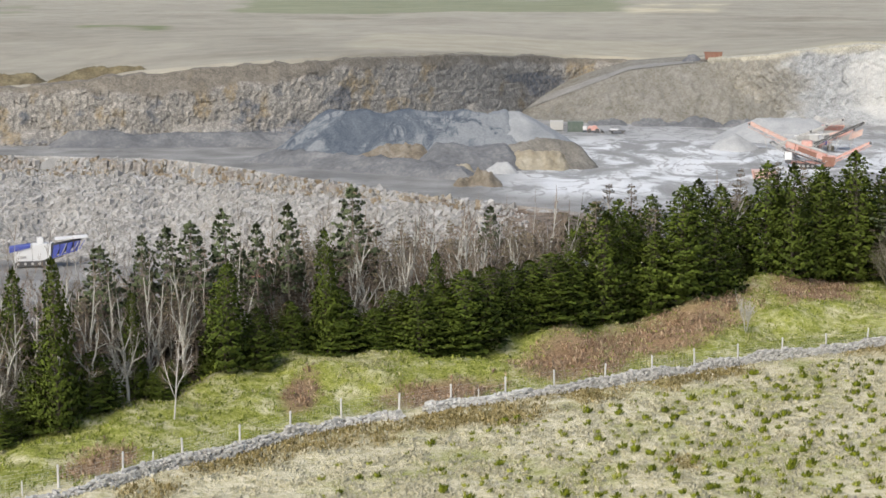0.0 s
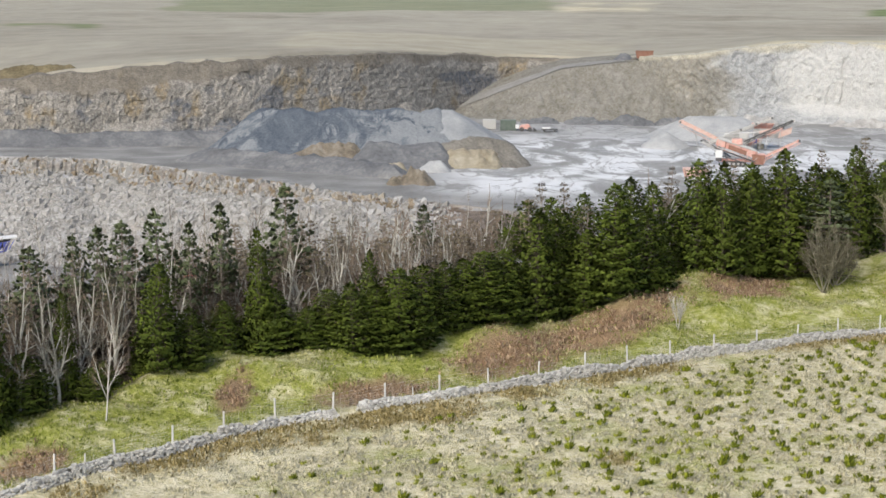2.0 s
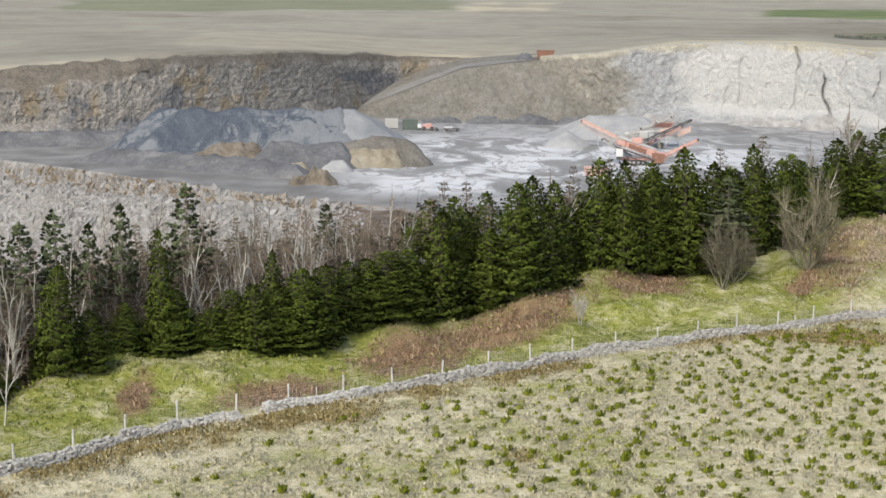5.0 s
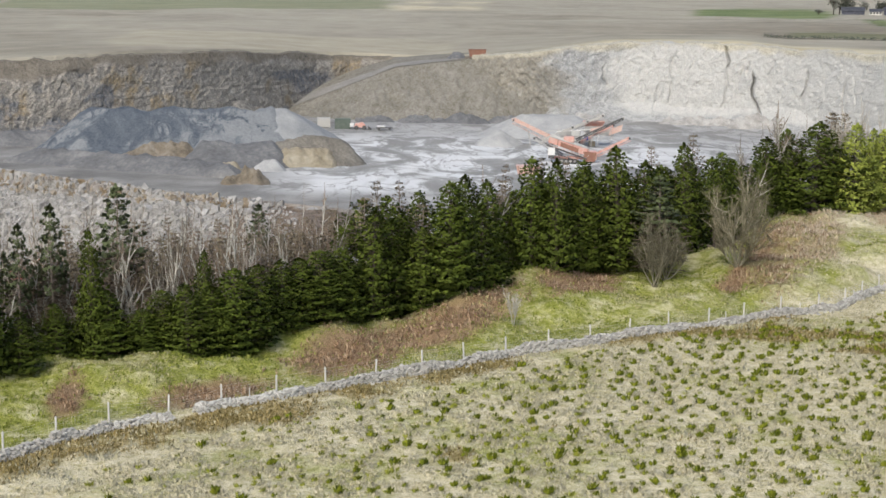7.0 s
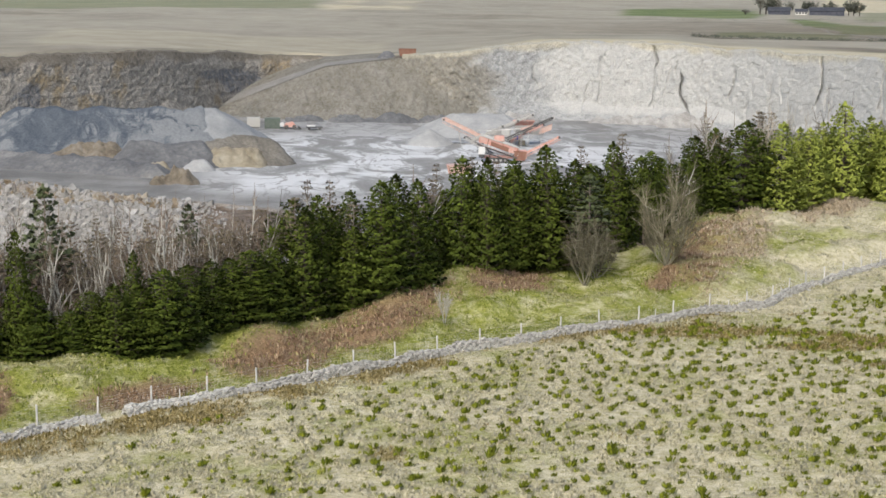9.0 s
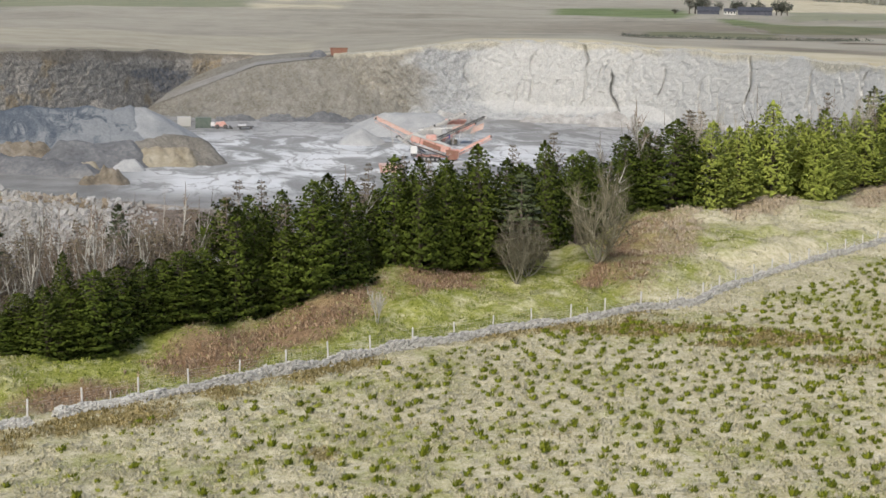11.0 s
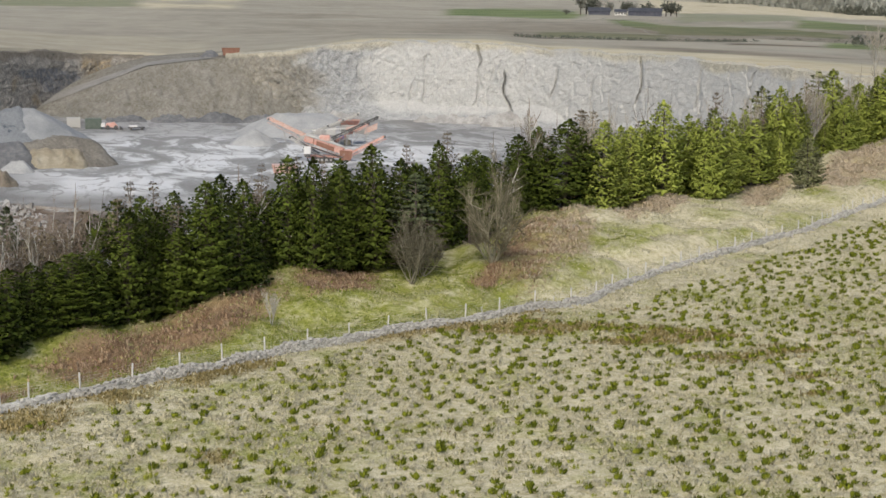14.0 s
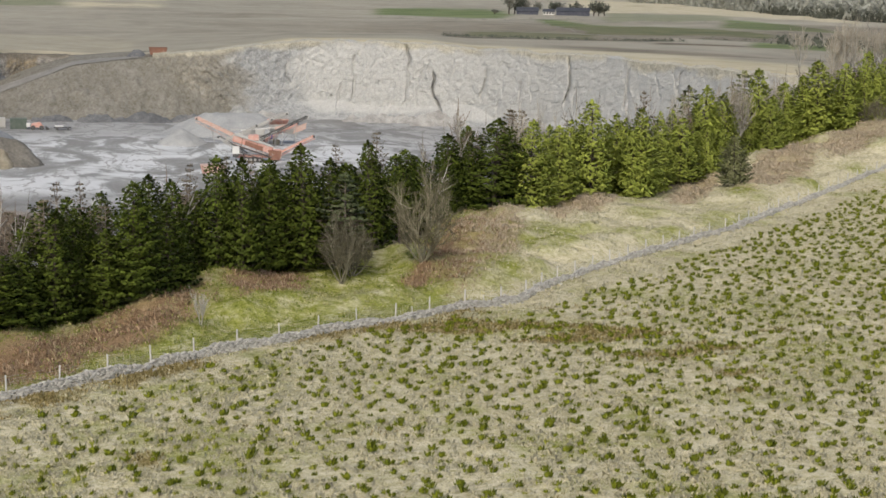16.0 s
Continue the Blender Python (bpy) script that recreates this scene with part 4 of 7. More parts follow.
def bare_tree(seed, wood, twig, stems=1, width=4.4, bole=0.26, angle=0.5, levels=4, thick=0.12, twigs=5, lean=0.1, straight=0.35, reach=(0.6, 0.85)):
    """A leafless tree 8 m high: stems that fork again and again into limbs, branches and fine twigs."""
    rng = random.Random(seed)
    tv, tf, lv, lf, cv, cf = [], [], [], [], [], []

    def grow(p, d, length, radius, level):
        side = d.orthogonal().normalized()
        side.rotate(Matrix.Rotation(rng.uniform(0, 6.28), 3, d))
        m = p + d * length * 0.5 + side * length * rng.uniform(0.0, 0.07)
        e = p + d * length
        tip = radius * (0.72 if level < levels else 0.4)
        if level < 2:
            tube([p, m, e], [radius, (radius + tip) / 2, tip], 6 if level == 0 else 4, tv if level == 0 else lv, tf if level == 0 else lf)
        else:
            tube([p, m, e], [radius, (radius + tip) / 2, tip], 3, cv if level > 3 else lv, cf if level > 3 else lf)
        if level >= levels:
            for _ in range(twigs):
                e0 = p.lerp(e, rng.uniform(0.15, 1))
                ev = (d + Vector((rng.uniform(-0.8, 0.8), rng.uniform(-0.8, 0.8), rng.uniform(-0.3, 0.7)))).normalized()
                w = ev.orthogonal().normalized() * 0.011
                i = len(cv)
                cv.extend((e0 - w, e0 + w, e0 + ev * rng.uniform(0.25, 0.65)))
                cf.append((i, i + 1, i + 2))
            return
        turn = rng.uniform(0, 6.28)
        n = 4 if level == 0 else 3
        for b in range(n):
            out = side.copy()
            out.rotate(Matrix.Rotation(turn + 6.283 * b / n + rng.uniform(-0.4, 0.4), 3, d))
            lead = b == 0
            a = angle * (straight if lead else rng.uniform(0.75, 1.3))
            nd = (d * math.cos(a) + out * math.sin(a) + Vector((0, 0, 0.10))).normalized()
            start = e if lead else p.lerp(e, rng.uniform(0.55, 1.0) if level else rng.uniform(0.7, 1.0))
            grow(start, nd, length * (rng.uniform(0.78, 0.95) if lead else rng.uniform(*reach)), tip * (0.95 if lead else 0.78), level + 1)
        if level > 0:
            # a short side branch low on the limb
            out = side.copy()
            nd = (d * 0.6 + out * 0.8).normalized()
            grow(p.lerp(e, rng.uniform(0.2, 0.6)), nd, length * 0.5, tip * 0.45, max(level + 2, levels - 1) if level + 2 <= levels else levels)

    for s in range(stems):
        phi = 6.283 * s / stems + rng.uniform(-0.5, 0.5)
        tilt = lean * rng.uniform(0.5, 1.2)
        d = Vector((math.cos(phi) * math.sin(tilt), math.sin(phi) * math.sin(tilt), math.cos(tilt)))
        grow(Vector((0.05 * math.cos(phi), 0.05 * math.sin(phi), -0.1)) * (stems > 1) + Vector((0, 0, -0.1)), d, 8.0 * bole * rng.uniform(0.85, 1.1), thick * (1 if stems == 1 else 0.7), 0)
    every = np.array([v[:] for v in tv + lv + cv])
    sz = 8.0 / np.percentile(every[:, 2], 99.7)
    sx = width / 2 / np.percentile(np.hypot(every[:, 0], every[:, 1]), 98.5)
    fit_ = lambda vs: [(v[0] * sx, v[1] * sx, v[2] * sz) for v in vs]
    shift = len(cv)
    kinds = [0] * len(cf) + [1] * len(lf)
    crown = mesh_from("crown", fit_(cv) + fit_(lv), cf + [tuple(i + shift for i in f) for f in lf], [twig, wood], False, kinds)
    return mesh_from("trunk", fit_(tv), tf, [wood], True), crown


def shrub(seed, wood, twig, width, stems):
    """A leafless shrub 8 m high: limbs that fan out from one foot, curve upwards and fray into a rounded crown."""
    rng = random.Random(seed)
    tv, tf, lv, lf, cv, cf = [], [], [], [], [], []

    def rim(phi, polar_angle, k=1.0):
        return Vector((math.cos(phi) * math.sin(polar_angle) * width / 2 * k, math.sin(phi) * math.sin(polar_angle) * width / 2 * k, 4.3 + 3.7 * k * math.cos(polar_angle)))

    def bow(a, e, bend):
        """A limb's way from a to e, leaving a outwards and bending up."""
        c = a.lerp(e, 0.5) + Vector((0, 0, -bend)) + Vector((rng.uniform(-1, 1), rng.uniform(-1, 1), 0)) * bend * 0.6
        return [a.lerp(c, t).lerp(c.lerp(e, t), t) for t in (0.0, 0.25, 0.5, 0.75, 1.0)]

    for s in range(stems):
        phi, th = 2.4 * s + rng.uniform(-0.3, 0.3), 0.15 + 1.7 * math.sqrt((s + 0.3) / stems)
        way = bow(Vector((rng.uniform(-0.2, 0.2), rng.uniform(-0.2, 0.2), -0.1)), rim(phi, th, rng.uniform(0.72, 0.95)), 0.3 + 0.75 * math.sin(th))
        tube(way, [0.11, 0.085, 0.062, 0.042, 0.018], 5, tv if s < 3 else lv, tf if s < 3 else lf)
        for b in range(14):
            t = rng.uniform(0.9, 3.9)
            p = way[int(t)].lerp(way[int(t) + 1], t % 1)
            end = rim(phi + rng.uniform(-1.0, 1.0), max(0.0, th + rng.uniform(-0.6, 0.6)), rng.uniform(0.72, 1.03))
            end = p + (end - p) * min(1.0, rng.uniform(1.6, 3.6) / max((end - p).length, 0.01))
            sub = bow(p, end, 0.22)
            tube(sub, [0.038, 0.032, 0.026, 0.019, 0.010], 3, lv, lf)
            for c in range(9):
                t2 = rng.uniform(0.8, 3.95)
                q = sub[int(t2)].lerp(sub[int(t2) + 1], t2 % 1)
                d = ((end - p).normalized() + Vector((rng.uniform(-0.8, 0.8), rng.uniform(-0.8, 0.8), rng.uniform(-0.3, 0.7)))).normalized()
                e = q + d * rng.uniform(0.5, 1.15)
                tube([q, q.lerp(e, 0.5) + Vector((0, 0, -0.03)), e], [0.018, 0.014, 0.007], 3, cv, cf)
                for _ in range(4):
                    e0 = q.lerp(e, rng.uniform(0.2, 1))
                    ev = (d + Vector((rng.uniform(-0.7, 0.7), rng.uniform(-0.7, 0.7), rng.uniform(-0.3, 0.7)))).normalized()
                    w = ev.orthogonal().normalized() * 0.013
                    i = len(cv)
                    cv.extend((e0 - w, e0 + w, e0 + ev * rng.uniform(0.2, 0.5)))
                    cf.append((i, i + 1, i + 2))
    shift = len(cv)
    crown = mesh_from("crown", [v[:] for v in cv + lv], cf + [tuple(i + shift for i in f) for f in lf], [twig, wood], False, [0] * len(cf) + [1] * len(lf))
    return mesh_from("trunk", [v[:] for v in tv], tf, [wood], True), crown


def tree_thing(name, meshes, label, category, group):
    ob = new(name)
    tagged(ob, label, category, group)
    for n, me in zip(("trunk", "crown", "dead_wood"), meshes):
        part(n, me, None, ob)
    return ob


KINDS = {}
for key, args in (("pine", [("pine", 201 + k, PINE) for k in range(5)]), ("low", [("low", 221 + k, PINE) for k in range(3)]),
                  ("spruce", [("spruce", 231 + k, SPRUCE, 0.9) for k in range(3)]), ("back", [("back", 241 + k, BROWN_NEEDLES, 0.9) for k in range(3)])):
    KINDS[key] = [conifer(*a) for a in args]
KINDS["light"] = [conifer("pine", 291 + k, PINE_SUNLIT) for k in range(4)]
KINDS["grey"] = [conifer("spruce", 236 + k, GREY_NEEDLES, 0.9) for k in range(2)] + [conifer("low", 239, GREY_NEEDLES)]
KINDS["mid"] = [conifer("mid", 281 + k, PINE) for k in range(3)]
KINDS["bare"] = [bare_tree(251 + k, BARK_GREY, TWIG_RED if k == 1 else TWIG, bole=0.24, angle=0.72, thick=0.19, twigs=3, straight=0.16, reach=(0.42, 0.66)) for k in range(4)]
KINDS["birch"] = [bare_tree(261, BARK_BIRCH, TWIG_RED, width=3.4, bole=0.30, angle=0.52, thick=0.08, twigs=4, straight=0.12, reach=(0.42, 0.62)), bare_tree(262, BARK_GREY, TWIG_RED, width=3.4, bole=0.26, angle=0.62, thick=0.09, twigs=3, straight=0.2, reach=(0.45, 0.68))]
KINDS["pale"] = [bare_tree(256 + k, BARK_GREY, TWIG_PALE, width=4.0, bole=0.2, angle=0.5, thick=0.16, twigs=6, straight=0.3) for k in range(2)]
KINDS["sapling"] = [bare_tree(265, BARK_GREY, BARK_GREY, stems=3, width=4.4, bole=0.2, angle=0.4, levels=3, thick=0.16, twigs=5, lean=0.25, straight=0.5)]
KINDS["bush"] = [shrub(271, BARK_SHRUB, TWIG_DARK, 6.4, 8), shrub(272, BARK_THORN, TWIG_THORN, 6.4, 9)]
NORMAL = {"light": (10.2, 4.2), "mid": (10.2, 4.1), "pine": (10.2, 4.2), "low": (10.2, 4.6), "spruce": (10.2, 3.1), "grey": (10.2, 3.1), "back": (10.2, 2.9), "bare": (8.0, 4.4), "birch": (8.0, 3.4), "pale": (8.0, 4.0), "bush": (8.0, 6.0), "sapling": (8.0, 4.4)}
WORDS = {"sapling": ("sapling", "small bare whitish sapling on the rough verge", "sapling", ""),
         "mid": ("conifer", "dark green conifer inside the belt, bare below", "conifer", "conifers of the belt"),
         "pine": ("conifer", "dense dark green conifer in the plantation edge", "conifer", "conifers of the belt"),
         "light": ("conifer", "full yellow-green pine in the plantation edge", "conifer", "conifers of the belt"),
         "low": ("conifer", "low bushy green conifer with branches to the ground", "conifer", "conifers of the belt"),
         "spruce": ("spruce", "thin grey-green spruce with sparse crown", "spruce", "spruces of the belt"),
         "grey": ("spruce", "faded grey-green spruce among the yellow-green pines", "spruce", "spruces of the belt"),
         "back": ("conifer", "sparse browned conifer behind the plantation edge", "conifer", "browned conifers of the belt"),
         "bare": ("bare_tree", "leafless tree with pale grey limbs and fine brown twigs", "tree", "leafless trees of the belt"),
         "pale": ("bare_tree", "leafless tree with bleached pale twigs behind the pines", "tree", "leafless trees of the belt"),
         "birch": ("birch", "leafless slender birch with pale forked stems", "birch", "leafless trees of the belt"),
         "bush": ("bare_shrub", "leafless many-stemmed grey shrub on rough grass", "shrub", "leafless shrubs")}
MADE = {}
tree_rng = random.Random(7)


def plant(kind, az, r, height, width, which=None):
    k = tree_rng.randrange(len(KINDS[kind])) if which is None else which
    x, y = polar(az, r)
    h0, w0 = NORMAL[kind]
    m = Matrix.Translation((float(x), float(y), land_at(az, r) - 0.06)) @ Matrix.Rotation(tree_rng.uniform(0, 6.28), 4, "Z") @ Matrix.Diagonal((width / w0, width / w0, height / h0, 1))
    if (kind, k) not in MADE:
        MADE[kind, k] = tree_thing(WORDS[kind][0], KINDS[kind][k], *WORDS[kind][1:])
        MADE[kind, k].matrix_world = m
        return
    copy = MADE[kind, k].copy()
    scene.collection.objects.link(copy)
    copy.matrix_world = m
    for child in MADE[kind, k].children:
        c = child.copy()
        scene.collection.objects.link(c)
        c.parent = copy


# bearing, distance, height and spread of the trees that can be told apart
PINES_LEFT = [(-13.85, 95.0, 10.6, 3.2), (-15.19, 99.8, 9.5, 3.2), (-11.14, 101.7, 7.2, 2.1), (-7.90, 104.1, 7.3, 4.0), (-4.17, 111.6, 9.2, 3.1), (-0.29, 114.4, 7.3, 2.8)]
LOW_LEFT = [(-14.53, 96.2, 4.0, 4.1), (-12.65, 98.0, 3.7, 4.1), (-6.78, 105.4, 4.1, 3.7), (-5.44, 111.3, 3.9, 3.5), (-3.69, 111.9, 4.9, 4.7), (-2.35, 111.8, 3.1, 3.5),
            (-0.87, 111.7, 5.3, 4.3), (-1.7, 113.0, 4.6, 4.6), (0.0, 113.0, 5.0, 5.0), (1.6, 116.0, 5.4, 5.2), (3.2, 119.5, 5.4, 5.0), (4.7, 123.0, 5.8, 5.2), (0.74, 113.8, 6.2, 6.0), (2.49, 118.3, 5.4, 4.2), (3.93, 121.1, 5.2, 6.0), (7.48, 127.8, 6.7, 4.5)]
PINES_MID = [(5.76, 125.1, 9.2, 5.1), (6.71, 128.7, 8.6, 4.5), (8.53, 128.8, 9.7, 6.1), (9.97, 139.8, 9.7, 4.9), (11.49, 141.9, 10.2, 5.2), (12.40, 140.4, 10.0, 4.4),
             (13.31, 144.8, 10.0, 5.1), (14.66, 146.6, 11.8, 6.2), (15.43, 150.1, 9.9, 5.3), (16.96, 156.3, 11.2, 4.9), (17.9, 170.0, 9.0, 5.5), (18.54, 176.0, 7.8, 5.0), (19.72, 188.2, 9.6, 6.6), (21.40, 189.5, 10.8, 8.7)]
PINES_RIGHT = [(22.66, 190.6, 11.0, 6.0), (23.67, 195.3, 9.3, 5.5), (24.87, 202.7, 12.4, 6.4), (25.77, 211.1, 10.8, 5.2), (26.57, 207.6, 11.7, 5.8), (27.95, 226.3, 9.3, 7.2), (28.73, 235.4, 13.1, 6.6),
               (29.41, 241.0, 11.3, 5.9), (30.66, 257.8, 13.8, 7.3), (31.61, 274.4, 10.4, 7.7), (32.18, 276.6, 11.4, 5.8), (32.66, 277.6, 13.2, 8.8), (33.50, 280.8, 11.9, 6.9), (34.15, 290.4, 12.8, 7.2), (34.76, 297.2, 11.2, 6.3)]
SPRUCES = [(-3.27, 119.4, 11.9, 3.2), (-7.62, 112.7, 11.2, 3.0), (-9.00, 111.3, 10.5, 3.1), (-10.01, 110.8, 10.2, 2.3), (-10.67, 110.1, 9.9, 1.9), (-12.12, 105.8, 9.8, 3.0), (-5.54, 112.2, 10.9, 2.2),
           (-6.67, 110.7, 10.1, 1.9), (16.15, 145.5, 9.6, 4.0)]
BACKS = [(5.95, 138.4, 10.0, 2.9), (6.82, 138.7, 9.9, 2.9), (10.54, 155.0, 9.7, 2.5), (11.82, 155.6, 10.4, 2.7), (12.75, 156.2, 9.9, 2.7), (17.13, 179.6, 10.8, 3.8), (15.82, 174.6, 9.9, 3.1),
         (20.09, 207.0, 10.1, 3.3), (21.76, 208.6, 11.6, 4.4), (22.35, 209.2, 11.5, 4.0), (22.03, 211.2, 11.2, 4.5), (26.56, 221.4, 13.6, 3.1)]
BARES = [(-12.92, 104.6, 7.5, 3.7), (-11.53, 104.0, 6.7, 4.0), (-14.81, 98.9, 7.2, 4.2), (-15.79, 97.4, 6.2, 4.1), (-10.32, 106.7, 7.3, 3.4), (-9.32, 104.8, 9.1, 3.3), (-3.28, 114.6, 9.0, 3.6),
         (-2.66, 115.4, 7.6, 4.1), (-1.94, 115.4, 6.7, 3.2), (-1.32, 119.2, 8.7, 3.4), (0.33, 121.3, 8.4, 4.7), (1.15, 121.3, 7.9, 4.3), (2.69, 123.5, 8.3, 3.0), (4.23, 124.8, 7.9, 4.4)]
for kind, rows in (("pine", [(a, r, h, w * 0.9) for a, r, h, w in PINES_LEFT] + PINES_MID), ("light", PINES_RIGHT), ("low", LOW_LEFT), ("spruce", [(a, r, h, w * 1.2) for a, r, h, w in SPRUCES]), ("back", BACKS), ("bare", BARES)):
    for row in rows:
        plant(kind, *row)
plant("grey", 29.94, 212.4, 6.6, 3.4, 2)
plant("grey", 28.25, 240, 13.0, 5.6, 0)
plant("grey", 30.09, 262, 13.5, 7.0, 1)
plant("birch", -9.79, 95.3, 7.2, 2.9, 0)
plant("sapling", 10.92, 121.6, 3.0, 1.9)
for row in ((18.88, 146.5, 8.6, 6.6, 1), (15.95, 141.0, 6.9, 4.6, 0), (16.35, 142.5, 5.4, 4.2, 0), (34.25, 285.4, 4.4, 3.0, 1), (34.72, 280.4, 4.3, 3.9, 1)):
    plant("bush", *row)

# the belt behind its edge
belt = random.Random(17)
az = -17.5
while az < 35.5:
    tb = float(trees_r(np.array([az]))[0])
    left = az < 4.6
    for depth in (3.5, 7.0, 10.5, 14.5, 19.0, 23.5) if left else (1.2, 6.5, 12.5):
        a = az + belt.uniform(-0.4, 0.4)
        r = tb + depth + belt.uniform(-1.6, 1.6)
        if left:
            kind = belt.choices(("bare", "birch", "back", "spruce"), (11, 3, 1.2, 0.5) if depth < 8 else (5, 6, 8, 0.7))[0]
            h, w = belt.uniform(7.2, 9.5), belt.uniform(2.6, 3.8)
            if depth < 4 and belt.random() < 0.35:
                kind, h, w = "low", belt.uniform(2.2, 4.2), belt.uniform(2.4, 3.6)
        else:
            if belt.random() < 0.15 or (18.0 < az < 19.4 and depth < 5):
                continue
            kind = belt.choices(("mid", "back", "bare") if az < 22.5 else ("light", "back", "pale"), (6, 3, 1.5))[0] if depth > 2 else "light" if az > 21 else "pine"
            h, w = belt.uniform(7.8, 9.8) * (1.08 if az > 20 else 1) * (0.88 if depth < 2 else 1), belt.uniform(3.8, 5.2)
        plant(kind, a, r, h * (0.80 if kind == "back" and left else 1), w * (0.8 if kind in ("back", "spruce") else 1), 1 if kind == "birch" else None)
    if left:
        for k in range(3):
            # extra dead conifers, added to darken the shaded inside of the belt
            plant("back", az + belt.uniform(-0.5, 0.5), tb + belt.uniform(4.0, 16.0), belt.uniform(5.0, 7.2), belt.uniform(2.8, 3.8))
        for k in range(2):
            a, r = az + belt.uniform(-0.5, 0.5), tb + belt.uniform(0.5, 6.0)
            if belt.random() < 0.45:
                plant("bare", a, r, belt.uniform(3.5, 6.0), belt.uniform(2.2, 3.6))
            elif belt.random() < 0.5:
                plant("low", a, r + 1.0, belt.uniform(1.6, 3.2), belt.uniform(2.0, 3.4))
    az += math.degrees((1.9 if left else 2.6) / tb)


# ---- drystone wall and fence ----
def along_wall(a0, a1, step, offset=0.0):
    """Places and headings at even steps along the wall's line."""
    az = np.arange(a0, a1, 0.02)
    r = wall_r(az) + offset + 0.25 * fbm(az * 0.9, az * 0, 2, 141)
    x, y = polar(az, r)
    d = np.concatenate([[0], np.cumsum(np.hypot(np.diff(x), np.diff(y)))])
    s = np.arange(0, d[-1], step)
    return np.interp(s, d, x), np.interp(s, d, y), np.interp(s, d, az)


def stone_mesh(seed):
    """A squarish broken stone: a cuboid with every corner knocked out of true and one of them cut off."""
    bm = bmesh.new()
    bmesh.ops.create_cube(bm, size=0.86)
    rng = random.Random(seed)
    bmesh.ops.bevel(bm, geom=rng.sample(list(bm.verts), 3), offset=0.3, segments=1, affect="VERTICES")
    for v in bm.verts:
        v.co = Vector([c * rng.uniform(0.74, 1.16) for c in v.co])
    me = bpy.data.meshes.new("stone")
    bm.to_mesh(me)
    bm.free()
    me.materials.append(STONE)
    return me


def drystone_wall():
    wall = new("drystone_wall")
    tagged(wall, "tumbled grey drystone wall across rough pasture", "wall")
    kinds = [stone_mesh(301 + k) for k in range(6)]
    raw = [(np.array([v.co[:] for v in me.vertices]), [tuple(p.vertices) for p in me.polygons]) for me in kinds]
    rng = random.Random(31)
    xs, ys, azs = along_wall(-17, 37, 0.19)
    verts, faces, made = [], [], 0
    for i in range(len(xs) - 1):
        a = azs[i]
        if -1.55 < a < -0.60:
            continue
        head = math.atan2(ys[i + 1] - ys[i], xs[i + 1] - xs[i])
        z0 = land_at(a, math.hypot(xs[i], ys[i]))
        tall = 0.58 + 0.24 * float(fbm(np.array([i * 0.045]), np.array([0.5]), 3, 151)[0])
        if -4.9 < a < -4.2 or -6.2 < a < -5.6 or a < -12.6:
            tall *= 0.62
        tall *= float(np.interp(a, [20, 25], [1.0, 0.75]))
        courses = max(2, round(tall / 0.13))
        for c in range(courses):
            for side in (-1, 1):
                if c == courses - 1 and side == 1:
                    continue
                width = 0.27 * (1 - 0.55 * c / courses)
                off = side * width if c < courses - 1 else 0.0
                lx, ly, lz = rng.uniform(0.16, 0.38), rng.uniform(0.20, 0.34), rng.uniform(0.11, 0.21)
                px = xs[i] + rng.uniform(-0.1, 0.1) - math.sin(head) * (off + rng.uniform(-0.06, 0.06))
                py = ys[i] + math.cos(head) * (off + rng.uniform(-0.06, 0.06))
                m = Matrix.Translation((px, py, z0 + 0.06 + c * 0.13 + rng.uniform(-0.05, 0.05))) @ Euler((rng.uniform(-0.35, 0.35), rng.uniform(-0.35, 0.35), head + rng.uniform(-0.5, 0.5))).to_matrix().to_4x4() @ Matrix.Diagonal((lx, ly, lz, 1))
                k = rng.randrange(6)
                if -3.6 < a < 3.0 and side == -1 and made < 300:
                    ob = new("stone", kinds[k])
                    ob.parent = wall
                    ob.matrix_world = m
                    made += 1
                else:
                    co, fs = raw[k]
                    b = len(verts)
                    verts.extend((co @ np.array(m.to_3x3()).T + np.array(m.translation)).tolist())
                    faces.extend([tuple(b + q for q in f) for f in fs])
    # stones that have tumbled beside the wall
    for i in range(0, len(xs), 3):
        if rng.random() < 0.35:
            off = rng.choice((-1, 1)) * rng.uniform(0.5, 1.1)
            px, py = xs[i] + rng.uniform(-0.2, 0.2), ys[i] + off
            a = math.degrees(math.atan2(px, py))
            s = rng.uniform(0.14, 0.30)
            co, fs = raw[rng.randrange(6)]
            b = len(verts)
            verts.extend((co * np.array([s * 1.3, s, s * 0.8]) + np.array([px, py, land_at(a, math.hypot(px, py)) + s * 0.2])).tolist())
            faces.extend([tuple(b + q for q in f) for f in fs])
    ob = part("wall_stones", mesh_from("wall_stones", verts, faces, [STONE]), None, wall)
    ob["kind"] = "stuff"


drystone_wall()


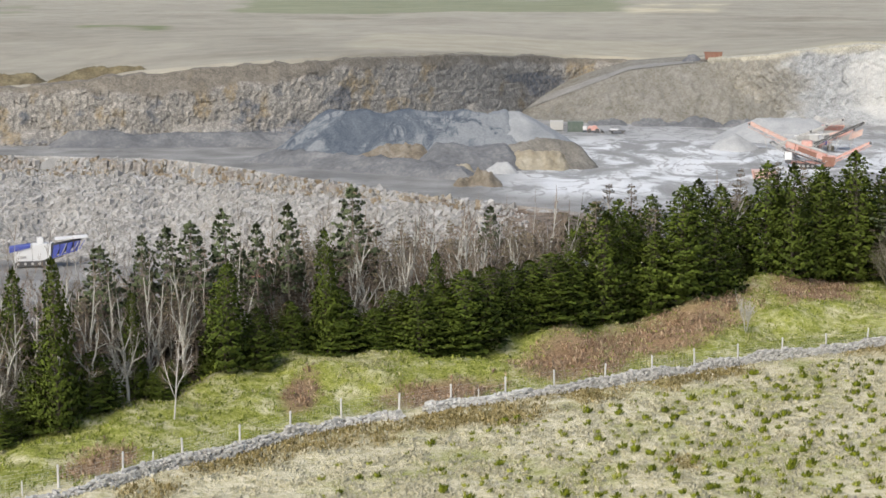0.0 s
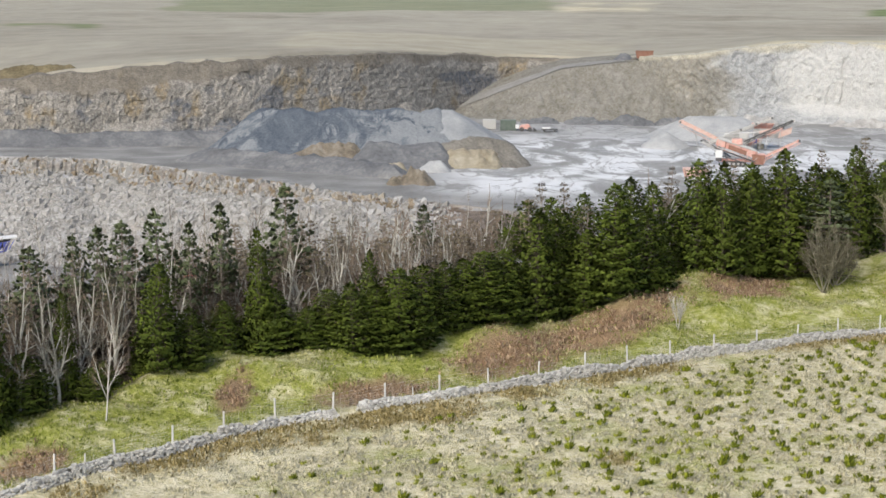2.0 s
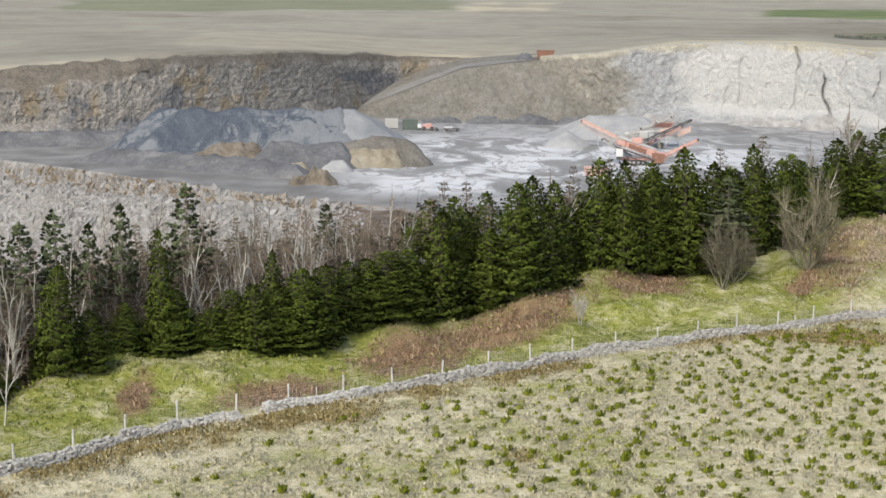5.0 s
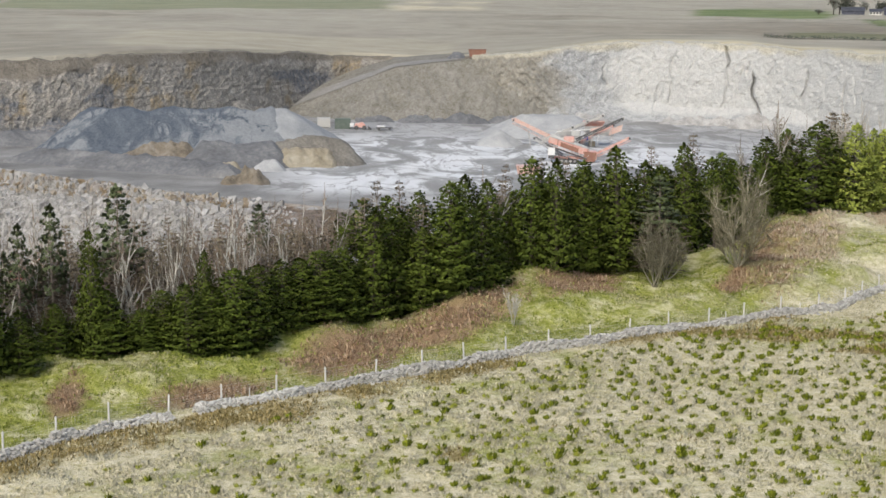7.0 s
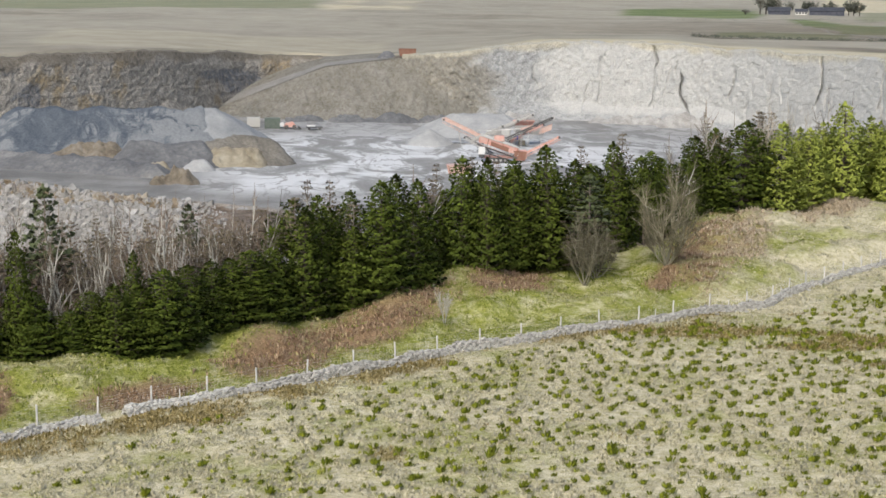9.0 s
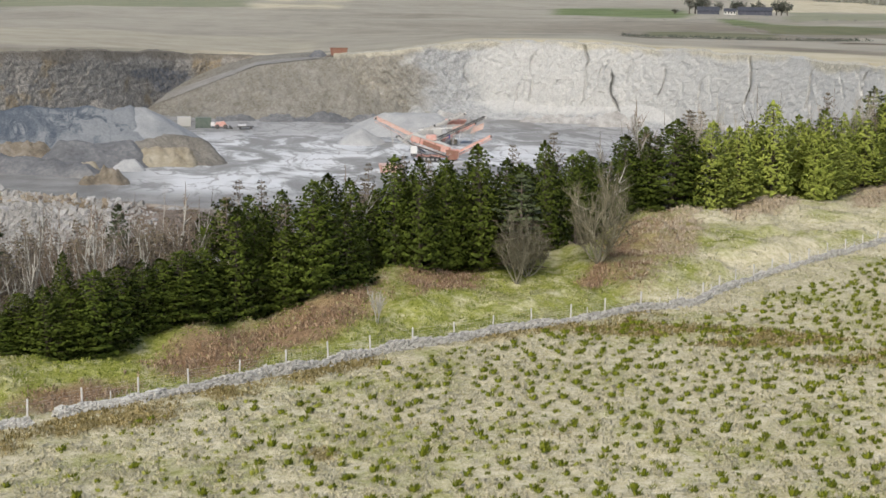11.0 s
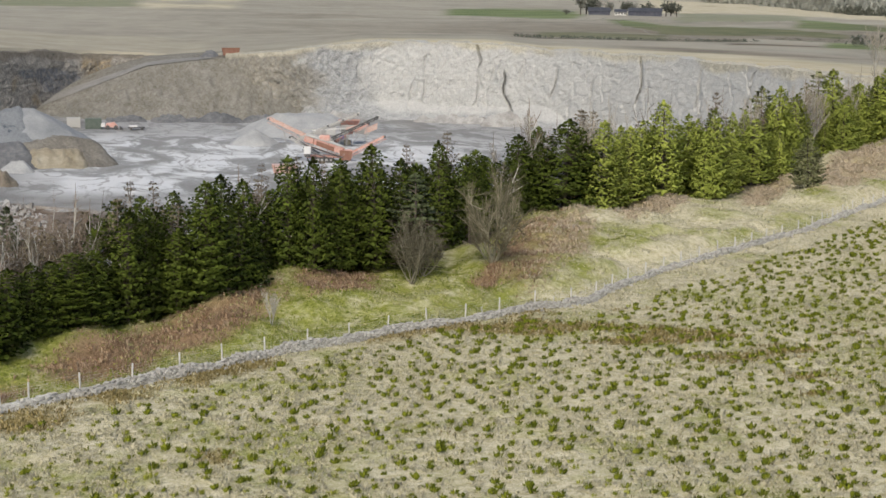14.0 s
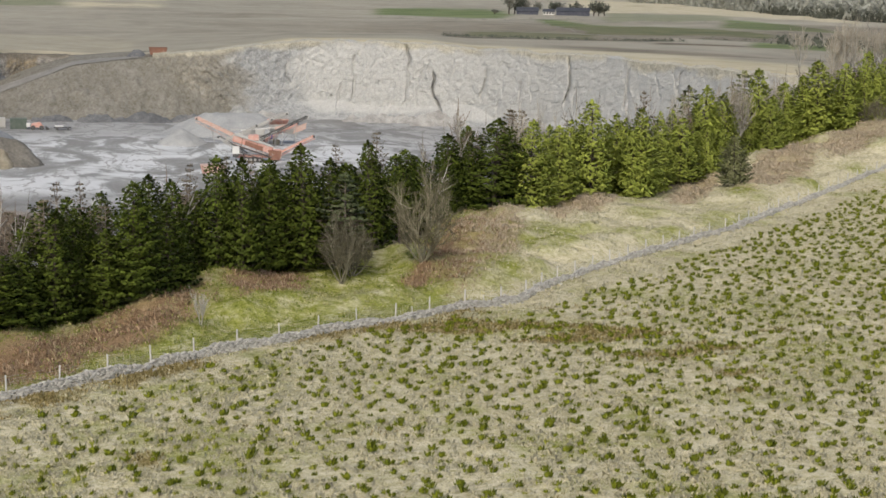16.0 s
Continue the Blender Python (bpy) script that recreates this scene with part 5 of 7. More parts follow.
def fence():
    ob = new("wire_fence")
    tagged(ob, "stock fence of pale posts and wire behind the wall", "fence")
    rng = random.Random(37)

    def post_mesh(h, w):
        bm = bmesh.new()
        bmesh.ops.create_cone(bm, cap_ends=True, segments=8, radius1=w, radius2=w * 0.9, depth=h)
        for v in bm.verts:
            v.co.z += h / 2 - 0.15
        top = [e for e in bm.edges if all(v.co.z > h - 0.2 for v in e.verts)]
        bmesh.ops.bevel(bm, geom=top, offset=w * 0.3, segments=1, affect="EDGES")
        me = bpy.data.meshes.new("post")
        bm.to_mesh(me)
        bm.free()
        me.materials.append(POST)
        return me
    tall, short = post_mesh(1.42, 0.07), post_mesh(0.95, 0.045)
    xs, ys, azs = along_wall(-16.6, 36.5, 0.1, 1.3)
    first = int(np.argmin(np.abs(azs - 0.28)))
    stakes = []
    for i in range(first % 40, len(xs), 40):
        for me, j in ((tall, i), (short, i + 20)):
            if j >= len(xs) or (me is short and rng.random() < 0.7):
                continue
            z = land_at(azs[j], math.hypot(xs[j], ys[j]))
            p = new("post", me)
            p.parent = ob
            p.matrix_world = Matrix.Translation((xs[j], ys[j], z)) @ Euler((rng.uniform(-0.04, 0.04), rng.uniform(-0.05, 0.05), rng.uniform(0, 6))).to_matrix().to_4x4()
            if me is tall:
                stakes.append(Vector((xs[j], ys[j], z)))
    for h in (0.08, 0.2, 0.32, 0.46, 0.6, 0.76, 0.94, 1.15):
        verts, faces = [], []
        tube([s + Vector((0, 0, h)) for s in stakes], [0.004] * len(stakes), 3, verts, faces)
        part("wire", mesh_from("wire", verts, faces, [WIRE]), None, ob)
    # sheep netting: upright stays between the wires
    verts, faces = [], []
    for a, b in zip(stakes, stakes[1:]):
        for k in range(1, 14):
            p = a.lerp(b, k / 14)
            tube([p + Vector((0, 0, 0.05)), p + Vector((0, 0, 0.95))], [0.0028, 0.0028], 3, verts, faces)
    part("netting", mesh_from("netting", verts, faces, [WIRE]), None, ob, "galvanised sheep netting")["kind"] = "stuff"


fence()


# ---- grass, rushes and bracken ----
def tufts(name, pts, zs, count, height, width, splay, material, label, category, seed, foot=0.10):
    """One mesh of bent blades, a tuft at each place."""
    rng = np.random.default_rng(seed)
    n = len(pts)
    size = rng.uniform(0.65, 1.3, n)
    P = np.repeat(np.column_stack([pts, zs]), count, 0)
    S = np.repeat(size, count)
    phi = rng.uniform(0, 2 * np.pi, n * count)
    tilt = splay * rng.uniform(0.15, 1.0, n * count)
    L = height * S * rng.uniform(0.6, 1.15, n * count)
    out = np.stack([np.cos(phi), np.sin(phi), np.zeros_like(phi)], -1)
    up = np.array([0, 0, 1.0])
    base = P + out * (foot * S * rng.uniform(0, 1, n * count) * (width / 0.02) ** 0.5 )[:, None] - up * 0.03
    tip = base + out * (np.sin(tilt) * L)[:, None] + up * (np.cos(tilt) * L)[:, None]
    side = np.stack([-np.sin(phi + 0.7), np.cos(phi + 0.7), 0 * phi], -1) * (width * S * 0.5)[:, None]
    mid = base + (tip - base) * 0.55 + up * (0.10 * L)[:, None]
    V = np.stack([base - side * 0.6, mid + side, tip, mid - side], 1).reshape(-1, 3)
    k = np.arange(n * count)[:, None] * 4
    F = np.concatenate([k, k + 1, k + 2, k + 3], 1)
    # wind every blade the same way round, its face to the open south
    facing = np.cross(tip - base, side) @ np.array([0.0, -0.8, 0.6])
    F[facing > 0] = F[facing > 0][:, ::-1]
    me = mesh_from(name, V, F, [material], True)
    soft = np.repeat(out * 0.45 + up + rng.normal(0, 0.18, (n * count, 3)), 4, 0)
    me.normals_split_custom_set_from_vertices((soft / np.linalg.norm(soft, axis=1)[:, None]).tolist())
    ob = new(name, me)
    return tagged(ob, label, category, kind="stuff")


def scatter(count, seed, keep, a0=-17.0, a1=36.5, r0=74.0, r1=330.0):
    rng = np.random.default_rng(seed)
    az = rng.uniform(a0, a1, count)
    r = np.sqrt(rng.uniform(r0 * r0, r1 * r1, count))
    ok = keep(az, r, rng)
    az, r = az[ok], r[ok]
    x, y = polar(az, r)
    return np.column_stack([x, y]), land_z(az, r), az


def in_field(a, r):
    return r < wall_r(a) - 0.6


def on_verge(a, r):
    return (r > wall_r(a) + 0.6) & (r < trees_r(a) + 3)


def lumps(a, r, seed, size):
    x, y = polar(a, r)
    return fbm(x / size, y / size, 3, seed)


p, z, _ = scatter(900000, 401, lambda a, r, g: in_field(a, r) & (lumps(a, r, 165, 0.9) > -0.15) & (g.random(len(a)) > rusty(a, r) * 0.8) & (g.random(len(a)) < np.interp(r, [75, 130, 240], [0.75, 0.5, 0.25])), r1=245.0)
tufts("dry_grass", p, z, 3, 0.24, 0.10, 1.55, STRAW, "pale tussocky dead grass over the field", "grass", 1)
p, z, _ = scatter(520000, 402, lambda a, r, g: in_field(a, r) & (g.random(len(a)) < rusty(a, r) * 0.85), r1=245.0)
tufts("rusty_grass", p, z, 4, 0.30, 0.08, 1.2, RUST, "olive-brown dead grass in streaks and a hollow", "grass", 2)
p, z, _ = scatter(60000, 406, lambda a, r, g: in_field(a, r) & (field_green(a, r) > 0.3) & (lumps(a, r, 166, 0.8) > 0.0), r1=245.0)
tufts("field_grass", p, z, 4, 0.16, 0.08, 1.4, LUSH, "olive green grass between the dead tussocks", "grass", 7)
p, z, _ = scatter(400000, 403, lambda a, r, g: on_verge(a, r) & (g.random(len(a)) > bracken_mask(a, r) * 0.75) & (lumps(a, r, 31, 7.0) > np.interp(a, [18, 20, 22.5, 26], [-0.5, 0.1, 0.8, 1.0])) & (lumps(a, r, 167, 0.8) > -0.4), r1=310.0)
tufts("green_grass", p, z, 4, 0.24, 0.085, 1.3, LUSH, "yellow-green rough grass below the trees", "grass", 3)
p, z, _ = scatter(480000, 404, lambda a, r, g: on_verge(a, r) & (a < 20 + 4 * g.random(len(a))) & (g.random(len(a)) > bracken_mask(a, r) * 0.6) & (lumps(a, r, 31, 7.0) < np.interp(a, [18, 24], [0.0, 0.6])) & (lumps(a, r, 168, 0.9) > -0.05), r1=310.0)
tufts("verge_grass", p, z, 4, 0.26, 0.08, 1.35, VERGE_STRAW, "yellowed dead grass on the verge", "grass", 4)
p, z, _ = scatter(260000, 409, lambda a, r, g: on_verge(a, r) & (a > 20 + 4 * g.random(len(a))) & (g.random(len(a)) > bracken_mask(a, r) * 0.6) & (lumps(a, r, 168, 0.9) > -0.15), r1=310.0)
tufts("verge_grass", p, z, 3, 0.26, 0.11, 1.45, STRAW, "bleached pale grass on the verge", "grass", 9)
p, z, az_ = scatter(700000, 405, lambda a, r, g: (g.random(len(a)) < bracken_mask(a, r) * 0.85) & (lumps(a, r, 169, 1.2) > -0.35) & (r < trees_r(a) + 3), r1=310.0)
# the paler kind takes over beyond a bearing of about 20 degrees
faded = az_ > 19.6 + 2.6 * np.random.default_rng(407).random(len(az_))
tufts("dead_bracken", p[~faded], z[~faded], 4, 0.44, 0.08, 1.5, BRACKEN, "russet dead bracken on the banks", "bracken", 5)
tufts("faded_bracken", p[faded], z[faded], 5, 0.50, 0.08, 1.5, PALE_BRACKEN, "tall pale bracken and bramble below the pale pines", "bracken", 10)


def rush_places():
    """Rushes stand about evenly spaced, thicker towards the right of the field; some are faded and small."""
    rng = np.random.default_rng(411)
    out = []
    for gx in np.arange(-40, 150, 1.32):
        for gy in np.arange(55, 225, 1.32):
            x, y = gx + rng.uniform(-0.6, 0.6), gy + rng.uniform(-0.6, 0.6)
            a, r = math.degrees(math.atan2(x, y)), math.hypot(x, y)
            clear = np.interp(a, [-5, 2, 18, 20, 25, 36], [9, 5, 3, 5, 12, 16])
            if -17 < a < 36.5 and 74 < r < float(np.interp(a, *AZ_WALL)) - clear and rng.random() < np.interp(a, [-9, -5, -2, 2, 8], [0.0, 0.2, 0.5, 0.88, 1.0]):
                out.append((x, y, a, r, rng.random() < np.interp(a, [0, 10, 18], [0.22, 0.5, 0.78])))
    # they crowd where the ground is wet and brown
    for _ in range(2600):
        a, r = rng.uniform(17.5, 33.0), math.sqrt(rng.uniform(95.0 ** 2, 135.0 ** 2))
        if r < float(np.interp(a, *AZ_WALL)) - 3 and rng.random() < 0.22 * float(rusty(np.array([a]), np.array([r]))[0]):
            out.append((*polar(a, r), a, r, rng.random() < 0.7))
    return np.array(out)


rp = rush_places()
for places, count, high, fat, grass, words, seed in ((rp[rp[:, 4] > 0.5], 30, 0.42, 0.115, RUSH, "dark green rush tufts dotted over the pale field", 6), (rp[rp[:, 4] < 0.5], 18, 0.30, 0.10, FADED_RUSH, "faded yellow-green rush tufts between the dark ones", 8)):
    tufts("rushes", places[:, :2], land_z(places[:, 2], places[:, 3]), count, high * 0.95, fat, 0.82, grass, words, "rushes", seed, 0.07)


# ---- machines and small things in the quarry ----
ORANGE = paint("orange_machine_paint", (0.60, 0.15, 0.09), (0.64, 0.52, 0.47), 0.92)
ORANGE_PALE = paint("faded_orange_paint", (0.52, 0.19, 0.12), (0.62, 0.53, 0.48), 0.95)
DUSTY_STEEL = paint("dusty_grey_steel", (0.30, 0.30, 0.30), (0.56, 0.54, 0.51), 0.6, 0.6)
DARK_STEEL = paint("dark_steel", (0.03, 0.03, 0.033), (0.25, 0.24, 0.23), 0.35, 0.6)
BELT = paint("conveyor_belt_rubber", (0.035, 0.035, 0.035), (0.50, 0.48, 0.45), 0.6, 0.8)
BLUE = paint("blue_machine_paint", (0.012, 0.035, 0.34), (0.32, 0.34, 0.42), 0.30)
WHITE = paint("white_machine_paint", (0.72, 0.72, 0.72), (0.55, 0.53, 0.50), 0.35)
RED = paint("red_machine_paint", (0.50, 0.06, 0.04), (0.42, 0.32, 0.27), 0.4)
RUST_RED = paint("rusty_red_steel", (0.21, 0.075, 0.05), (0.30, 0.21, 0.16), 0.6, 0.8)
GREEN_STEEL = paint("dark_green_steel", (0.06, 0.095, 0.075), (0.30, 0.30, 0.27), 0.35, 0.6)
GREY_STEEL = paint("pale_grey_steel", (0.42, 0.42, 0.41), (0.5, 0.48, 0.45), 0.5, 0.6)
GLASS = Mat("cab_glass", 0.08, spec=0.5).done((0.02, 0.025, 0.03))


def hexa(corners):
    """A closed block from eight corners, the lower four and the upper four."""
    bm = bmesh.new()
    v = [bm.verts.new(c) for c in corners]
    for f in ((3, 2, 1, 0), (4, 5, 6, 7), (0, 1, 5, 4), (1, 2, 6, 5), (2, 3, 7, 6), (3, 0, 4, 7)):
        bm.faces.new([v[i] for i in f])
    bmesh.ops.recalc_face_normals(bm, faces=bm.faces)
    return bm


def block(x0, x1, y0, y1, z0, z1, bevel=0.05):
    bm = hexa([(x0, y0, z0), (x1, y0, z0), (x1, y1, z0), (x0, y1, z0), (x0, y0, z1), (x1, y0, z1), (x1, y1, z1), (x0, y1, z1)])
    if bevel:
        bmesh.ops.bevel(bm, geom=bm.edges[:], offset=bevel, segments=1, affect="EDGES")
    return bm


def join(*parts_):
    out = bmesh.new()
    for bm in parts_:
        me = bpy.data.meshes.new("tmp")
        bm.to_mesh(me)
        bm.free()
        out.from_mesh(me)
        bpy.data.meshes.remove(me)
    return out


def bar(p, q, w):
    """A square bar from p to q."""
    verts, faces = [], []
    tube([Vector(p), Vector(q)], [w, w], 4, verts, faces)
    bm = bmesh.new()
    vs = [bm.verts.new(v) for v in verts]
    for f in faces:
        bm.faces.new([vs[i] for i in f])
    bm.faces.new(vs[3::-1])
    bm.faces.new(vs[4:])
    return bm


def conveyor(parent, p, q, width, colour, depth=0.7, name="conveyor", legs=()):
    """An inclined truss conveyor from its tail p to its head q: side frames, belt, rollers and props."""
    p, q = Vector(p), Vector(q)
    d = (q - p).normalized()
    side = d.cross(Vector((0, 0, 1))).normalized() * width / 2
    up = side.cross(d).normalized() * (depth if side.cross(d).z > 0 else -depth)
    pieces = []
    for s in (-1, 1):
        a, b = p + side * s, q + side * s
        t = side * s * 0.12
        pieces.append(hexa([a, b, b + t, a + t, a + up * 0.42, b + up * 0.42, b + t + up * 0.42, a + t + up * 0.42]))
        pieces.append(bar(a - up * 0.5, b - up * 0.4, 0.05))
        n = max(3, int((q - p).length / 1.3))
        for i in range(n):
            u, w = a.lerp(b, i / n), a.lerp(b, (i + 1) / n)
            pieces.append(bar(u, w - up * 0.45, 0.035) if i % 2 else bar(u - up * 0.45, w, 0.035))
    frame_ob = part(name, join(*pieces), colour, parent)
    a, b = p + up * 0.22, q + up * 0.22 + d * 0.15
    part("belt", hexa([a - side * 0.9, b - side * 0.9, b + side * 0.9, a + side * 0.9] + [c + up * 0.12 for c in (a - side * 0.9, b - side * 0.9, b + side * 0.9, a + side * 0.9)]), BELT, frame_ob)
    part("head_drum", bar(q - side * 1.25 + up * 0.1, q + side * 1.25 + up * 0.1, 0.26), DARK_STEEL, frame_ob)
    for u, foot in legs:
        top = p.lerp(q, u)
        part("prop", join(bar(top + side, (foot[0] + side.x, foot[1] + side.y, foot[2]), 0.07), bar(top - side, (foot[0] - side.x, foot[1] - side.y, foot[2]), 0.07)), DUSTY_STEEL, frame_ob)
    return frame_ob


def track(parent, x0, x1, y, height=0.9, width=0.5):
    """One crawler track, rounded at both ends, with its wheels."""
    bm = bmesh.new()
    r = height / 2
    ring = [(x0 + r - r * math.sin(a), r - r * math.cos(a)) for a in np.linspace(0, math.pi, 9)] + [(x1 - r + r * math.sin(a), r + r * math.cos(a)) for a in np.linspace(0, math.pi, 9)]
    lo, hi = [bm.verts.new((a, y - width / 2, b)) for a, b in ring], [bm.verts.new((a, y + width / 2, b)) for a, b in ring]
    n = len(ring)
    for i in range(n):
        bm.faces.new((lo[i], lo[(i + 1) % n], hi[(i + 1) % n], hi[i]))
    bm.faces.new(lo[::-1])
    bm.faces.new(hi)
    bmesh.ops.recalc_face_normals(bm, faces=bm.faces)
    ob = part("track", bm, DARK_STEEL, parent)
    for i in range(5):
        w = bmesh.new()
        bmesh.ops.create_cone(w, cap_ends=True, segments=12, radius1=r * 0.55, radius2=r * 0.55, depth=width + 0.06, matrix=Matrix.Translation((x0 + r + (x1 - x0 - 2 * r) * i / 4, y, r)) @ Matrix.Rotation(math.pi / 2, 4, "X"))
        part("wheel", w, DUSTY_STEEL, ob)


def hopper(parent, x0, x1, y0, y1, z0, z1, flare, colour):
    """An open feed hopper with flared plates."""
    inner = [(x0, y0, z0), (x1, y0, z0), (x1, y1, z0), (x0, y1, z0)]
    outer = [(x0 - flare, y0 - flare, z1), (x1 + flare, y0 - flare, z1), (x1 + flare, y1 + flare, z1), (x0 - flare, y1 + flare, z1)]
    bm = bmesh.new()
    a, b = [bm.verts.new(c) for c in inner], [bm.verts.new(c) for c in outer]
    for i in range(4):
        bm.faces.new((a[i], a[(i + 1) % 4], b[(i + 1) % 4], b[i]))
    bm.faces.new(a[::-1])
    bmesh.ops.solidify(bm, geom=bm.faces[:], thickness=0.08)
    ob = part("hopper", bm, colour, parent)
    for i in range(5):
        x = x0 - flare * 0.9 + (x1 - x0 + 1.8 * flare) * i / 4
        part("rib", bar((x, y0 - flare - 0.04, z1), (x0 + (x1 - x0) * i / 4, y0 - 0.04, z0), 0.06), colour, ob)


def rail(parent, x0, x1, y, z):
    pieces = [bar((x0, y, z + 1.0), (x1, y, z + 1.0), 0.03), bar((x0, y, z + 0.5), (x1, y, z + 0.5), 0.025)]
    n = max(2, int((x1 - x0) / 1.2))
    pieces += [bar((x0 + (x1 - x0) * i / n, y, z), (x0 + (x1 - x0) * i / n, y, z + 1.0), 0.03) for i in range(n + 1)]
    part("guard_rail", join(*pieces), DUSTY_STEEL, parent)


def machine_root(name, az, r, z, label, category, group="", turn=0.0):
    ob = new(name)
    x, y = polar(az, r)
    ob.matrix_world = Matrix.Translation((float(x), float(y), z)) @ Matrix.Rotation(radians(turn - az), 4, "Z")
    return tagged(ob, label, category, group)


def crushing_plant():
    """Orange tracked crusher with its inclined feeder, chute and product conveyors."""
    m = machine_root("mobile_crusher", 12.8, 302, FLOOR, "dusty orange tracked crusher with inclined feeder and conveyors", "crusher", "mobile quarry plant")
    for y in (-1.1, 1.1):
        track(m, -2.6, 1.6, y)
    part("chassis", block(-3.4, 3.4, -0.9, 0.9, 0.75, 1.25), ORANGE, m)
    part("feeder_casing", hexa([(-3.9, -1.2, 3.9), (3.3, -1.2, 1.5), (3.3, 1.2, 1.5), (-3.9, 1.2, 3.9), (-3.6, -1.25, 5.1), (3.8, -1.25, 2.7), (3.8, 1.25, 2.7), (-3.6, 1.25, 5.1)]), ORANGE, m)
    for i in range(6):
        u = i / 5
        x, z = -3.6 + 6.9 * u, 3.1 - 2.4 * u
        part("stiffener", bar((x, -1.3, z + 0.45), (x + 0.2, -1.33, z + 1.9), 0.09), RUST_RED if i % 2 else ORANGE, m)
    part("lower_rail", bar((-4.1, -1.34, 3.4), (3.4, -1.34, 0.9), 0.16), DARK_STEEL, m)
    part("upper_rail", bar((-3.8, -1.34, 5.15), (3.9, -1.34, 2.75), 0.12), GREY_STEEL, m)
    part("side_plate", hexa([(-1.6, -1.42, 3.2), (1.7, -1.42, 2.0), (1.7, -1.28, 2.0), (-1.6, -1.28, 3.2), (-1.5, -1.42, 4.0), (1.8, -1.42, 2.85), (1.8, -1.28, 2.85), (-1.5, -1.28, 4.0)]), RUST_RED, m)
    # pale strip along the top of the casing
    part("dust_cover", hexa([(-3.5, -1.0, 5.1), (3.6, -1.0, 2.8), (3.6, 1.0, 2.8), (-3.5, 1.0, 5.1), (-3.3, -0.7, 5.4), (3.4, -0.7, 3.1), (3.4, 0.7, 3.1), (-3.3, 0.7, 5.4)]), GREY_STEEL, m)
    for i in range(4):
        part("strut", bar((-4.0 + 1.9 * i, -1.4, 2.9 - 0.65 * i), (-3.2 + 1.6 * i, -1.0, 0.6), 0.07), DARK_STEEL, m)
    part("walkway", hexa([(-4.2, -1.9, 2.3), (2.6, -1.9, -0.05 + 0.3), (2.6, -1.3, 0.3), (-4.2, -1.3, 2.3), (-4.2, -1.9, 2.4), (2.6, -1.9, 0.4), (2.6, -1.3, 0.4), (-4.2, -1.3, 2.4)]), DARK_STEEL, m)
    part("under_frame", hexa([(-3.7, -1.25, 3.1), (3.2, -1.25, 0.75), (3.2, -0.9, 0.75), (-3.7, -0.9, 3.1), (-3.7, -1.25, 3.45), (3.2, -1.25, 1.1), (3.2, -0.9, 1.1), (-3.7, -0.9, 3.45)]), ORANGE_PALE, m)
    for i in range(9):
        u = i / 8
        part("web", bar((-3.6 + 6.7 * u, -1.28, 3.4 - 2.3 * u), (-3.0 + 6.7 * u, -1.28, 3.85 - 2.3 * u), 0.06), DUSTY_STEEL, m)
    part("discharge_chute", hexa([(3.0, -1.3, 0.4), (4.9, -1.3, 0.4), (4.9, 1.2, 0.4), (3.0, 1.2, 0.4), (2.7, -1.3, 2.3), (5.2, -1.3, 2.1), (5.2, 1.2, 2.1), (2.7, 1.2, 2.3)]), RUST_RED, m)
    conveyor(m, (-5.6, 0.5, 3.6), (0.6, 0.8, 6.6), 0.9, GREY_STEEL, 0.5, legs=((0.5, (-2.4, 0.8, 1.2)),))
    part("control_cabinet", block(-3.9, -2.6, -2.2, -1.35, 1.6, 3.0), WHITE, m)
    part("cabinet_base", block(-3.8, -2.7, -2.15, -1.4, 1.0, 1.58), DARK_STEEL, m)
    part("crusher_hood", block(-1.0, 1.0, -1.0, 1.0, 3.9, 5.0, 0.15), ORANGE, m)
    conveyor(m, (3.4, 0, 0.75), (11.3, 0, 4.7), 1.3, ORANGE, 0.9, legs=((0.55, (7.0, 0, 0.0)),))
    conveyor(m, (-1.2, 2.4, 1.2), (-6.4, 5.5, 4.0), 0.9, DUSTY_STEEL, 0.6)
    part("engine_house", block(3.2, 5.2, -1.1, 1.1, 0.7, 2.3, 0.12), ORANGE, m)

    s = machine_root("mobile_screener", 12.8, 338, FLOOR, "dusty orange and grey tracked screening plant with stacking conveyors", "screener", "mobile quarry plant")
    for y in (-1.2, 1.2):
        track(s, -3.6, 3.2, y)
    part("chassis", block(-5.2, 5.0, -0.9, 0.9, 0.8, 1.3), DUSTY_STEEL, s)
    conveyor(s, (-4.2, -2, 1.6), (-11.7, -2, 5.1), 1.9, ORANGE_PALE, 1.5, legs=((0.6, (-8.0, -2, 0.0)),))
    part("screen_box", hexa([(3.0, -1.1, 2.6), (9.2, -1.1, 1.9), (9.2, 1.1, 1.9), (3.0, 1.1, 2.6), (3.4, -1.2, 4.7), (9.6, -1.2, 3.4), (9.6, 1.2, 3.4), (3.4, 1.2, 4.7)]), DUSTY_STEEL, s)
    conveyor(s, (-6.0, -4, 1.0), (3.8, -4, 5.2), 1.0, GREY_STEEL, 0.7, legs=((0.5, (-1.0, -4, 0.0)),))
    conveyor(s, (-2.5, 2, 1.4), (7.0, 2, 6.0), 1.0, GREY_STEEL, 0.7, legs=((0.6, (3.5, 2, 0.0)),))
    conveyor(s, (1.4, -10, 2.0), (10.8, -10, 6.4), 0.9, DARK_STEEL, 0.6, legs=((0.35, (4.5, -10, 0.0)), (0.75, (8.5, -10, 0.0))))
